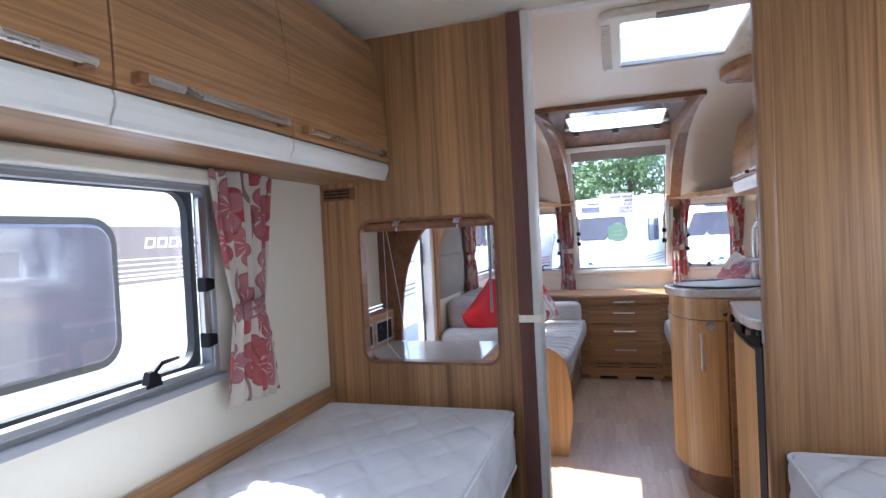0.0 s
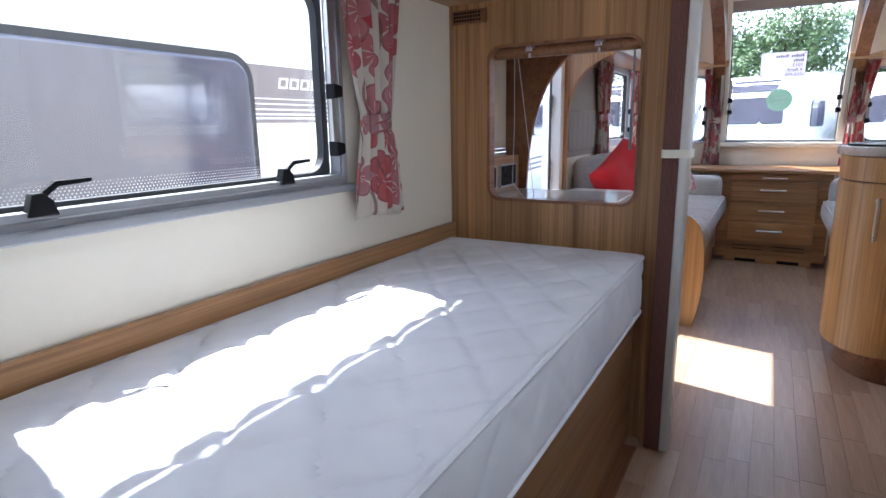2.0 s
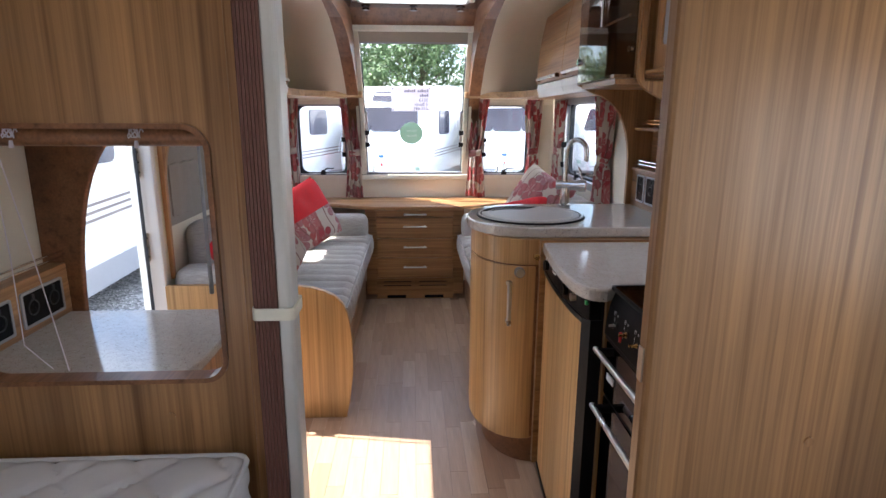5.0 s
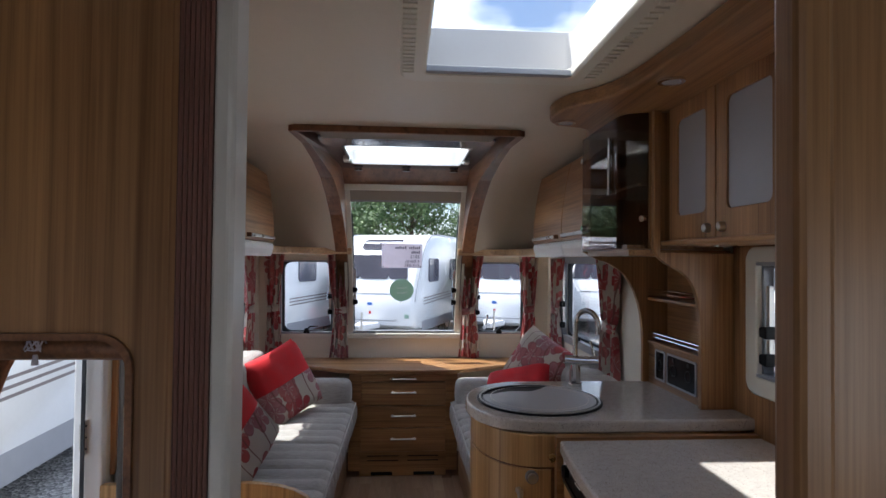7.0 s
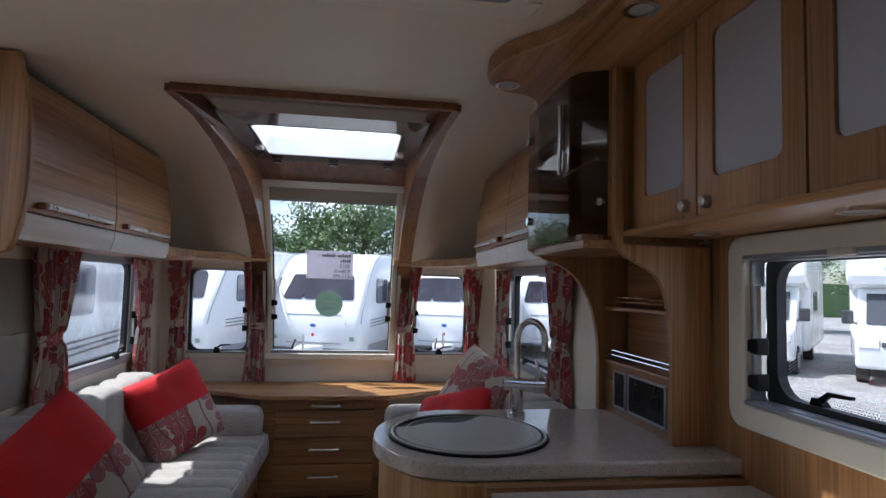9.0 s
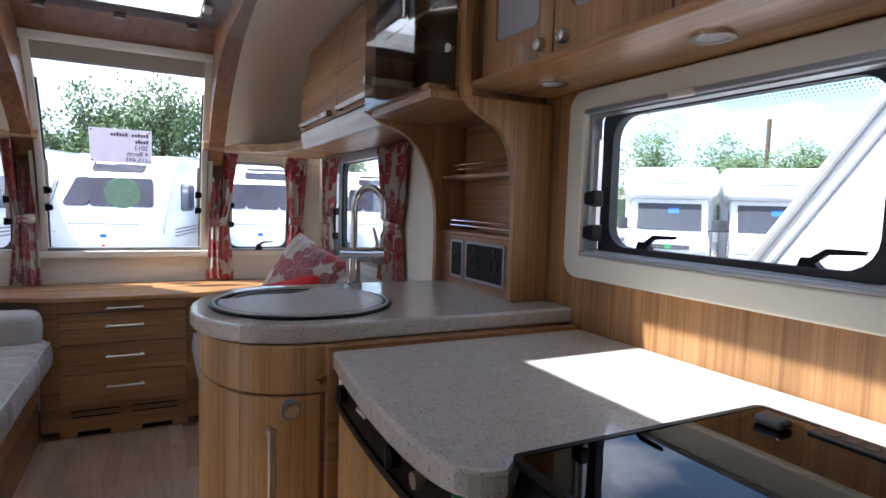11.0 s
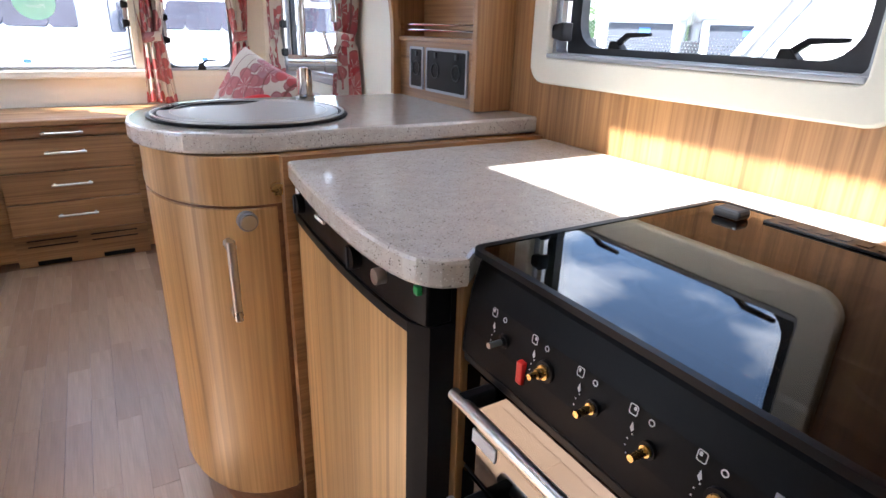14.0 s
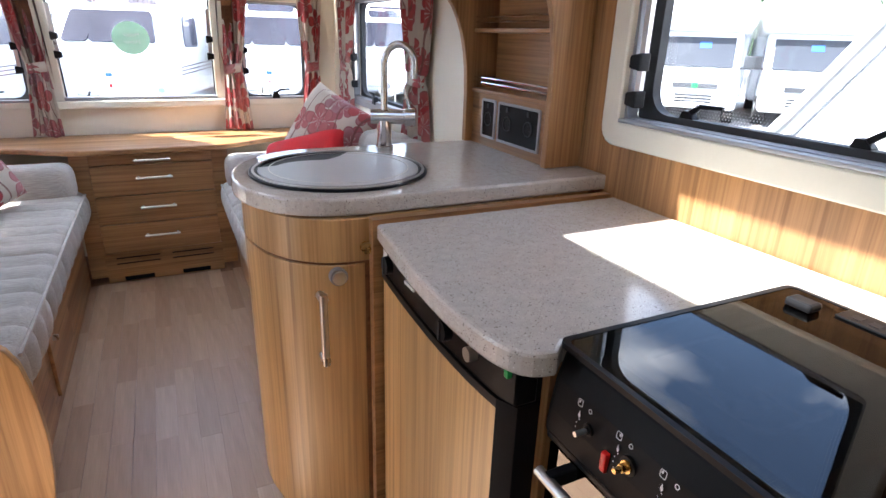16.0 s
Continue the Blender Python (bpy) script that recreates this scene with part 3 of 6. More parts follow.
def bed(x0, x1, y0, y1, inner, nm, lift=0.0):
    t = thing("single_bed", ((x0 + x1) / 2, (y0 + y1) / 2, 0), nm, "bed", "twin beds")
    s = 1 if inner == x1 else -1
    m = part("mattress", soft_box(x0, x1, y0, y1, 0.46 + lift, 0.66 + lift, 0.035, 0.012, quilt(0.185, 0.0105)), TICKING, t, "white quilted mattress", smooth=True)
    for z in (0.475 + lift, 0.648 + lift):
        pts = [(u, v, z) for u, v in rr(x0 + 0.004, x1 - 0.004, y0 + 0.004, y1 - 0.004, 0.03, 4)]
        part("piping", tube(pts + pts[:1], 0.006, 6), TICKING, m, smooth=True)
    xi = inner - s * 0.03
    part("front_board", box(min(xi, xi - s * 0.02), max(xi, xi - s * 0.02), y0, y1 + 0.02, 0.012, 0.462 + lift), WOOD_Y, t)
    part("base", box(min(x0, x1) + 0.03, max(x0, x1) - 0.06, y0, y1 + 0.02, 0.02, 0.458 + lift), WOOD_DARK, t)


bed(-1.045, -0.345, -0.55, 1.785, -0.345, "single bed with bare white quilted mattress")
bed(0.368, 1.06, -0.55, 1.473, 0.368, "single bed with bare white mattress beside wood partition", 0.03)
part("wall_rail", box(-1.058, -1.037, -0.6, 1.822, 0.60, 0.704), WOOD_Y, label="wood backing rail along the wall beside the bed", category="wall rail", bevel=0.004)


# ---- lockers ----
def bar_handle(parent, p0, p1, off, blocks=WOOD_DARK, r=0.006):
    """A round steel bar on two end blocks; off points away from the door."""
    p0, p1, off = Vector(p0), Vector(p1), Vector(off)
    h = part("handle", tube([p0 + off, p1 + off], r, 12), STEEL, parent, "brushed steel bar handle", smooth=True)
    d = (p1 - p0).normalized()
    for p in (p0 + d * 0.012, p1 - d * 0.012):
        part("standoff", tube([p, p + off * 1.1], r + 0.0015, 10), blocks, h)
    return h


def block_handle(parent, p0, p1, s):
    """A fluted steel bar lying along y, carried on two square wooden blocks; s is the side it stands out to."""
    x, y0, z = p0
    y1 = p1[1]
    n = 20
    rod = [[(x + s * (0.020 + r * math.cos(a)), y, z + r * math.sin(a)) for a, r in ((2 * math.pi * k / n, 0.0085 if k % 2 else 0.0075) for k in range(n))] for y in (y0 + 0.012, y1 - 0.012)]
    bm = bmesh.new()
    rows = [[bm.verts.new(q) for q in row] for row in rod]
    for k in range(n):
        bm.faces.new((rows[0][k], rows[0][(k + 1) % n], rows[1][(k + 1) % n], rows[1][k]))
    for row in rows:
        bm.faces.new(row)
    h = part("handle", bm, STEEL, parent, "fluted steel bar handle")
    for a, b in ((y0 - 0.004, y0 + 0.016), (y1 - 0.036, y1 - 0.016)):
        part("handle_block", box(min(x, x + s * 0.024), max(x, x + s * 0.024), a, b, z - 0.0115, z + 0.0095), WOOD_DARK, h, "dark wood handle block", bevel=0.002)
    return h


def locker_door_profile(z0, z1, x0, bow):
    return [(x0 + bow * max(0.0, (z - z0) / (z1 - z0) - 0.15) ** 1.8, z) for z in [z0 + (z1 - z0) * i / 10 for i in range(11)]]


def overhead_row(sx, cuts, x_front, z_bot, z_top, name_label, group, pelmet=0.09, handle_span=0.8):
    """A row of bowed lockers on a side wall: sx -1 for the wall at -x."""
    for i, (a, b) in enumerate(zip(cuts, cuts[1:])):
        t = thing("overhead_locker", (sx * (1.0), (a + b) / 2, z_bot), name_label, "overhead locker", group)
        fx = lambda u, v, d, a=a: (sx * u, a + d, v)
        prof = locker_door_profile(z_bot + 0.006, z_top, x_front, 0.065)
        part("body", plate([(1.078, z_bot + 0.004), (x_front + 0.021, z_bot + 0.004), (x_front + 0.024, z_bot + 0.12), (x_front + 0.0215 + 0.05, z_top), (x_front + 0.1, z_top), (1.078, z_top)], 0.003, b - a - 0.003, fx), WOOD_Y, t)
        d = part("door", plate([(p[0], p[1]) for p in prof] + [(p[0] + 0.02, p[1]) for p in prof[::-1]], 0.0025, b - a - 0.0025, fx), WOOD_Y, t, bevel=0.003, smooth=True)
        mid, hw = (a + b) / 2, (b - a) * handle_span / 2
        zh = z_bot + 0.03
        block_handle(d, (sx * (x_front + 0.002), mid - hw, zh), (sx * (x_front + 0.002), mid + hw, zh), -sx)
        pel = [(x_front + 0.006, z_bot + 0.003), (x_front + 0.001, z_bot - pelmet * 0.16), (x_front + 0.003, z_bot - pelmet * 0.45), (x_front + 0.012, z_bot - pelmet * 0.8), (x_front + 0.014, z_bot - pelmet), (x_front + 0.03, z_bot - pelmet), (x_front + 0.03, z_bot + 0.003)]
        part("pelmet", plate(pel, 0.0025, b - a - 0.0025, fx), WHITE_GLOSS, t, "white gloss strip under the door", bevel=0.002)
    a, b = cuts[0], cuts[-1]
    return part("trim_locker_soffit", box(min(sx * 1.078, sx * (x_front + 0.032)), max(sx * 1.078, sx * (x_front + 0.032)), a, b, z_bot - pelmet + 0.004, z_bot - pelmet + 0.016), WOOD_Y, kind="structure", label="wood soffit under the lockers")


overhead_row(-1, [-0.52, 0.125, 0.675, 1.210, 1.826], 0.772, 1.512, 1.945, "bowed wood overhead locker above the bed", "bedroom lockers", 0.056, 0.86)
overhead_row(-1, [3.17, 3.77, 4.42], 0.78, 1.515, 1.93, "bowed wood overhead locker above the sofa", "lounge lockers", 0.075)
overhead_row(1, [3.25, 3.80, 4.42], 0.78, 1.525, 1.93, "bowed wood overhead locker above the sofa", "lounge lockers", 0.075)


# ---- chest of drawers and front ledge ----
t = thing("chest_of_drawers", (0, 4.79, 0), "wood chest with four drawers and bar handles", "chest of drawers")
part("body", box(-0.36, 0.36, 4.79, 5.228, 0.03, 0.672), WOOD_X, t)
part("plinth", box(-0.285, 0.285, 4.781, 4.79, 0.0, 0.157), WOOD_X, t)
for z0, z1 in ((0.622, 0.670), (0.465, 0.617), (0.318, 0.460), (0.162, 0.313)):
    d = part("drawer", box(-0.279, 0.279, 4.768, 4.79, z0, z1), WOOD_X, t, bevel=0.003)
    zc = z0 + (z1 - z0) * (0.57 if z1 - z0 > 0.05 else 0.4)
    bar_handle(d, (-0.084, 4.768, zc), (0.084, 4.768, zc), (0, -0.022, 0), GREY_METAL, 0.0055)
for sx in (-1, 1):
    for z in (0.128, 0.098):
        part("vent_slot", box(min(sx * 0.03, sx * 0.235), max(sx * 0.03, sx * 0.235), 4.777, 4.782, z, z + 0.005), BLACK, t)
    part("vent_slot", box(min(sx * 0.07, sx * 0.21), max(sx * 0.07, sx * 0.21), 4.777, 4.782, 0.004, 0.026), BLACK, t)
half = [(0.0, 4.739), (0.30, 4.739), (0.42, 4.779), (0.55, 4.859), (0.70, 4.928), (1.05, 4.952), (1.075, 5.228), (0.0, 5.228)]
outl = half[1:-1] + [(-x, y) for x, y in half[1:-1]][::-1]
part("front_ledge", plate(outl, 0, 0.026, map_z(0.676)), WOOD_X, label="wood ledge below the front windows", category="ledge", bevel=0.006)


# ---- sofas ----
def channels(pitch, depth, y0):
    def f(p, nrm):
        s = abs(math.sin(math.pi * (p.y - y0) / pitch))
        return depth * (s ** 0.3 - 1) * max(abs(nrm.z), abs(nrm.x)) + 0.005 * noise.noise(p * 4)
    return f


def sofa(sx, y0, y1, label):
    t = thing("sofa", (sx * 0.7, (y0 + y1) / 2, 0), label, "sofa", "facing lounge sofas")
    X = lambda a, b: (min(sx * a, sx * b), max(sx * a, sx * b))
    part("base", box(*X(0.37, 1.07), y0 + 0.03, y1, 0.0, 0.36), WOOD_Y, t)
    for a in (0.05, 0.55):
        d = part("access_door", box(*X(0.358, 0.37), y0 + a + 0.02, y0 + a + 0.42, 0.05, 0.30), WOOD_Y, t, bevel=0.003)
        part("knob", tube([(sx * 0.358, y0 + a + 0.08, 0.25), (sx * 0.342, y0 + a + 0.08, 0.25)], 0.011, 10), STEEL, d, smooth=True)
    part("seat_cushion", soft_box(*X(0.30, 1.0), y0 + 0.03, y1 - 0.0, 0.345, 0.515, 0.065, 0.018, channels(0.115, 0.034, y0)), FABRIC, t, smooth=True)
    part("piping", tube([(sx * 0.312, y0 + 0.06 + i * 0.05, 0.49) for i in range(int((y1 - y0 - 0.1) / 0.05) + 1)], 0.006, 6), FABRIC, t, smooth=True)
    part("back_cushion", soft_box(*X(0.86, 1.062), y0 + 0.19, y1 - 0.12, 0.45, 0.86, 0.06, 0.02, channels(0.19, 0.03, y0)), FABRIC, t, smooth=True)
    part("front_bolster", soft_box(*X(0.335, 1.05), y1 - 0.17, y1 + 0.0, 0.47, 0.655, 0.055, 0.03), FABRIC, t, smooth=True)
    return t


tl = sofa(-1, 3.085, 4.79, "pale grey channel-stitched sofa on wood base")
part("rear_bolster", soft_box(-1.055, -0.64, 3.11, 3.27, 0.47, 0.69, 0.06, 0.03), FABRIC, tl, smooth=True)
tr = sofa(1, 3.27, 4.79, "pale grey channel-stitched sofa behind the kitchen")
pts = [(-1.07, 0.0), (-0.318, 0.0)] + bez((-0.318, 0.0), (-0.275, 0.18), (-0.27, 0.34), (-0.30, 0.50), 8)[1:] + bez((-0.30, 0.50), (-0.33, 0.60), (-0.42, 0.625), (-0.60, 0.63), 6)[1:] + [(-1.07, 0.63)]
part("end_panel", plate(pts, -0.022, 0.006, map_y(3.085)), WOOD_SUNLIT, tl, "curved wood end panel, sunlight put into its colour", bevel=0.003)


# ---- kitchen ----
def arc(cx, cy, r, a0, a1, n=14):
    return [(cx + r * math.cos(radians(a0 + (a1 - a0) * i / n)), cy + r * math.sin(radians(a0 + (a1 - a0) * i / n))) for i in range(n + 1)]


UP = [(1.078, 2.675), (0.50, 2.675)] + bez((0.50, 2.675), (0.31, 2.66), (0.215, 2.75), (0.205, 2.92), 10)[1:] + bez((0.205, 2.92), (0.205, 3.10), (0.31, 3.235), (0.46, 3.235), 10)[1:] + [(1.078, 3.235)]
part("sink_worktop", plate(UP, -0.038, 0, map_z(0.948)), WORKTOP, label="raised speckled grey worktop with rounded end", category="worktop", bevel=0.006)
LO = [(1.062, 2.632), (0.446, 2.632)] + bez((0.446, 2.632), (0.422, 2.45), (0.408, 2.25), (0.424, 2.15), 10)[1:] + bez((0.424, 2.15), (0.432, 2.10), (0.452, 2.078), (0.487, 2.078), 6)[1:] + [(0.512, 2.100), (0.957, 2.100), (0.957, 1.60), (1.062, 1.60)]
part("lower_worktop", plate(LO, -0.036, 0, map_z(0.904)), WORKTOP, label="lower speckled grey worktop beside the cooker", category="worktop", bevel=0.006)
t = thing("sink_cabinet", (0.5, 2.95, 0), "curved-front wood sink cabinet", "cabinet")
CAB = [(1.05, 2.69), (0.425, 2.665)] + bez((0.425, 2.665), (0.31, 2.66), (0.233, 2.76), (0.223, 2.92), 10)[1:] + bez((0.223, 2.92), (0.223, 3.10), (0.33, 3.20), (0.46, 3.21), 10)[1:] + [(1.05, 3.21)]
part("upper_band", plate(CAB, 0.814, 0.908, map_z(0)), WOOD_SUNLIT, t, bevel=0.002, smooth=True)
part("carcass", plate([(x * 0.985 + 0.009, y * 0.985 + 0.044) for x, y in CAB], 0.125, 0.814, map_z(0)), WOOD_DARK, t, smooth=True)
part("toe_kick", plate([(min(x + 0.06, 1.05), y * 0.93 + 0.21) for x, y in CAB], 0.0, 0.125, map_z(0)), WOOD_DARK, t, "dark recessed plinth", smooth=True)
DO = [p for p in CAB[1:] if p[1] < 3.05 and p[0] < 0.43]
part_door = part("door", plate(DO + [(x + 0.018, y + 0.012) for x, y in DO[::-1]], 0.118, 0.808, map_z(0)), WOOD_SUNLIT, t, bevel=0.002, smooth=True)
bar_handle(part_door, (0.335, 2.678, 0.59), (0.335, 2.678, 0.757), (0, -0.028, 0), STEEL, 0.0085)
part("lock_ring", tube([(0.372, 2.672, 0.787), (0.372, 2.657, 0.787)], 0.019, 24), GREY_METAL, part_door, smooth=True)
part("lock", tube([(0.372, 2.668, 0.787), (0.372, 2.650, 0.787)], 0.0145, 20), STEEL, part_door, "round push-button catch", smooth=True)
part("side_lock", tube([(0.432, 2.665, 0.845), (0.432, 2.65, 0.845)], 0.012, 14), BRASS, t, smooth=True)
part("kitchen_upstand", box(0.44, 1.06, 2.640, 2.664, 0.03, 0.909), WOOD_X, label="wood panel between the two worktop levels", category="panel")
bmk = tiles([1.597, KWIN[0], KWIN[1], 2.79], [0, KWIN[2], KWIN[3], 1.50], [KWIN], -0.002, 0.012, map_right(R))
part("trim_splashback", bmk, WOOD_Z, kind="structure", label="wood-veneer splashback round the kitchen window")

# fridge
t = thing("fridge", (0.7, 2.35, 0), "built-in fridge with bowed wood door and black control band", "fridge")
FR = bez((0.456, 2.620), (0.441, 2.45), (0.432, 2.25), (0.447, 2.142), 10)
FP = FR + [(0.46, 2.116), (1.0, 2.116), (1.0, 2.62)]
part("body", plate([(x + 0.03, y) for x, y in FP], 0.03, 0.86, map_z(0)), BLACK, t, smooth=True)
FC = FR + [(0.456, 2.115)] + [(0.49, 2.115), (0.50, 2.62)]
part("control_band", plate(FC, 0.806, 0.8675, map_z(0)), BLACK_SATIN, t, "black control band", bevel=0.003, smooth=True)
dr = part("door", plate(FR + [(x + 0.03, y) for x, y in FR[::-1]], 0.05, 0.792, map_z(0)), WOOD_SUNLIT, t, "wood door panel", smooth=True)
for z0, z1 in ((0.792, 0.806), (0.035, 0.05)):
    part("edging", plate([(x - 0.004, y) for x, y in FR] + [(x + 0.03, y) for x, y in FR[::-1]], z0, z1, map_z(0)), BLACK, dr, smooth=True)
part("edging", plate([(FR[-1][0] - 0.004, 2.142), (FR[-1][0] + 0.012, 2.113), (FR[-1][0] + 0.05, 2.113), (FR[-1][0] + 0.03, 2.145)], 0.035, 0.806, map_z(0)), BLACK, dr)


for yv, zv in ((2.568, 0.838), (2.287, 0.840)):
    xk = 0.452 if yv > 2.4 else 0.440
    k = part("dial", tube([(xk, yv, zv), (xk - 0.014, yv, zv)], 0.018, 20), BLACK, t, "black ridged dial", smooth=True)
    part("pointer", box(xk - 0.017, xk - 0.006, yv - 0.003, yv + 0.003, zv - 0.016, zv + 0.016), RUBBER, k)
part("push_button", tube([(0.442, 2.205, 0.843), (0.428, 2.205, 0.843)], 0.011, 16), STEEL, t, "silver push button", smooth=True)
part("rocker_switch", box(0.446, 0.460, 2.124, 2.134, 0.846, 0.858), GREEN_SW, t, "green rocker switch", bevel=0.002)
part("data_plate", box(0.4525, 0.456, 2.592, 2.612, 0.812, 0.856), PRINT, t)
part("makers_mark", box(0.4375, 0.4415, 2.42, 2.46, 0.845, 0.851), PRINT, t)

# cooker
t = thing("cooker", (0.75, 1.83, 0), "black built-in cooker with glass hob lid and bare knob spindles", "cooker")
CX = 0.490
Y0, Y1 = 1.60, 2.095
part("body", box(0.53, 0.96, Y0 + 0.005, Y1 - 0.01, 0.02, 0.84), BLACK, t)
pan = [(CX, 0.777), (CX + 0.003, 0.815), (CX + 0.010, 0.858), (CX + 0.022, 0.895), (CX + 0.10, 0.897), (CX + 0.10, 0.777)]
cp = part("control_panel", plate(pan, Y0, Y1, lambda u, v, d: (u, d, v)), BLACK_SATIN, t, "sloped black enamel control panel", bevel=0.006)
well = part("hob_well", ring(rr(CX + 0.06, 0.956, Y0, Y1, 0.012), rr(CX + 0.085, 0.93, Y0 + 0.025, Y1 - 0.025, 0.03), 0.862, 0.902, map_z(0)), BLACK_SATIN, t)
part("hob_floor", box(0.54, 0.955, Y0 + 0.01, Y1 - 0.012, 0.845, 0.862), BLACK_SATIN, t)
for bx, by, br in ((0.665, 1.73, 0.05), (0.665, 1.96, 0.038), (0.84, 1.73, 0.038), (0.84, 1.96, 0.05)):
    b = part("burner", tube([(bx, by, 0.862), (bx, by, 0.874), (bx, by, 0.880)], [br, br, br * 0.7], 24), STEEL, t, smooth=True)
    part("burner_cap", tube([(bx, by, 0.880), (bx, by, 0.886)], br * 0.72, 24), BLACK, b, smooth=True)
for by in (1.73, 1.96):
    pts = [(u, v, 0.892) for u, v in rr(0.59, 0.915, by - 0.085, by + 0.085, 0.03, 4)]
    g = part("pan_support", tube(pts + pts[:1], 0.0035, 6), STEEL, t, "wire pan support", smooth=True)
    for bx in (0.665, 0.84):
        part("cross_wire", tube([(bx, by - 0.085, 0.892), (bx, by - 0.02, 0.892)], 0.003, 6), STEEL, g)
        part("cross_wire", tube([(bx, by + 0.085, 0.892), (bx, by + 0.02, 0.892)], 0.003, 6), STEEL, g)
lid = part("glass_lid", plate(rr(CX + 0.012, 0.950, Y0 + 0.003, Y1, 0.012), 0.9035, 0.9085, map_z(0)), HOBGLASS, t, "smoked glass hob lid", bevel=0.0015)
part("lid_edge", ring(rr(CX + 0.010, 0.952, Y0, Y1 + 0.003, 0.014), rr(CX + 0.018, 0.945, Y0 + 0.010, Y1 - 0.006, 0.010), 0.902, 0.9095, map_z(0)), BLACK, lid)
part("hinge", box(0.872, 0.902, 2.015, 2.055, 0.9086, 0.922), BLACK, lid, bevel=0.005)
part("vent_strip", box(0.905, 0.940, Y0 + 0.01, 2.0, 0.9086, 0.9120), BLACK_SATIN, t, "black strip with vent holes", bevel=0.001)
for i in range(16):
    part("vent_hole", box(0.914, 0.930, 1.618 + i * 0.0235, 1.632 + i * 0.0235, 0.9118, 0.9128), BLACK, t, bevel=0.002)


def on_panel(y, z, d=0.0):
    k = (z - 0.777) / 0.095
    return (CX + 0.002 + 0.009 * k * k - d, y, z)


for i, (y, z) in enumerate(((2.018, 0.829), (1.951, 0.830), (1.887, 0.830), (1.826, 0.830), (1.763, 0.831))):
    r = 0.0076 if i in (1, 4) else 0.0053
    s = part("spindle_bush", tube([on_panel(y, z, -0.004), on_panel(y, z, 0.004)], r, 18), BLACK if i == 0 else BRASS, t, smooth=True)
    if i:
        part("nut", tube([on_panel(y, z, 0.003), on_panel(y, z, 0.011)], r * 0.66, 6), BRASS, s)
    part("spindle", tube([on_panel(y, z, 0.0), on_panel(y, z, 0.020)], 0.0033, 10), STEEL if i == 0 else BRASS, s, smooth=True)
    part("bezel", tube([on_panel(y, z, -0.004), on_panel(y, z, 0.0015)], r * 1.5, 24), BLACK, s, smooth=True)
    # printed burner symbol, off mark and flame scale
    f = lambda u, v, d: (on_panel(u, v)[0] - 0.0012 - d, u, v)
    part("symbol", ring(rr(y + 0.016, y + 0.0245, z + 0.020, z + 0.0295, 0.002, 3), rr(y + 0.0168, y + 0.0237, z + 0.0208, z + 0.0287, 0.0016, 3), 0, 0.0004, f), PRINT, cp)
    part("symbol_fill", plate(rr(y + 0.0176 if i % 2 else y + 0.0203, y + 0.0202 if i % 2 else y + 0.0229, z + 0.0245, z + 0.028, 0.001, 3), 0, 0.0004, f), PRINT, cp)
    part("off_mark", ring([(y + 0.002 + 0.003 * math.cos(a), z + 0.024 + 0.003 * math.sin(a)) for a in np.linspace(0, 6.28, 16, False)], [(y + 0.002 + 0.002 * math.cos(a), z + 0.024 + 0.002 * math.sin(a)) for a in np.linspace(0, 6.28, 16, False)], 0, 0.0004, f), PRINT, cp)
    for k in range(4):
        a = 0.9 + k * 0.4
        u, v = y + 0.019 * math.sin(a) + 0.001, z + 0.017 * math.cos(a) - 0.006
        part("scale_dot", plate([(u + 0.0008 * math.cos(b), v + 0.0008 * math.sin(b)) for b in np.linspace(0, 6.28, 8, False)], 0, 0.0004, f), PRINT, cp)
    part("flame_mark", plate([(y + 0.017, z + 0.006), (y + 0.0195, z + 0.009), (y + 0.018, z + 0.015), (y + 0.0155, z + 0.009)], 0, 0.0004, f), PRINT, cp)
part("ignition_switch", box(CX - 0.002, CX + 0.012, 1.977, 1.987, 0.799, 0.825), RED_GLOW, t, "red ignition rocker switch", bevel=0.002)
f = lambda u, v, d: (on_panel(u, v)[0] - 0.0012 - d, u, v)
for y0, y1, z0, z1 in ((1.690, 1.732, 0.858, 0.866), (1.692, 1.732, 0.849, 0.853)):
    part("maker_bar", plate([(y0, z0), (y1, z0), (y1, z1), (y0, z1)], 0, 0.0006, f), VAN_GREY, cp)
part("light_switch", box(CX - 0.001, CX + 0.012, 1.722, 1.736, 0.785, 0.813), BLACK, t, bevel=0.002)
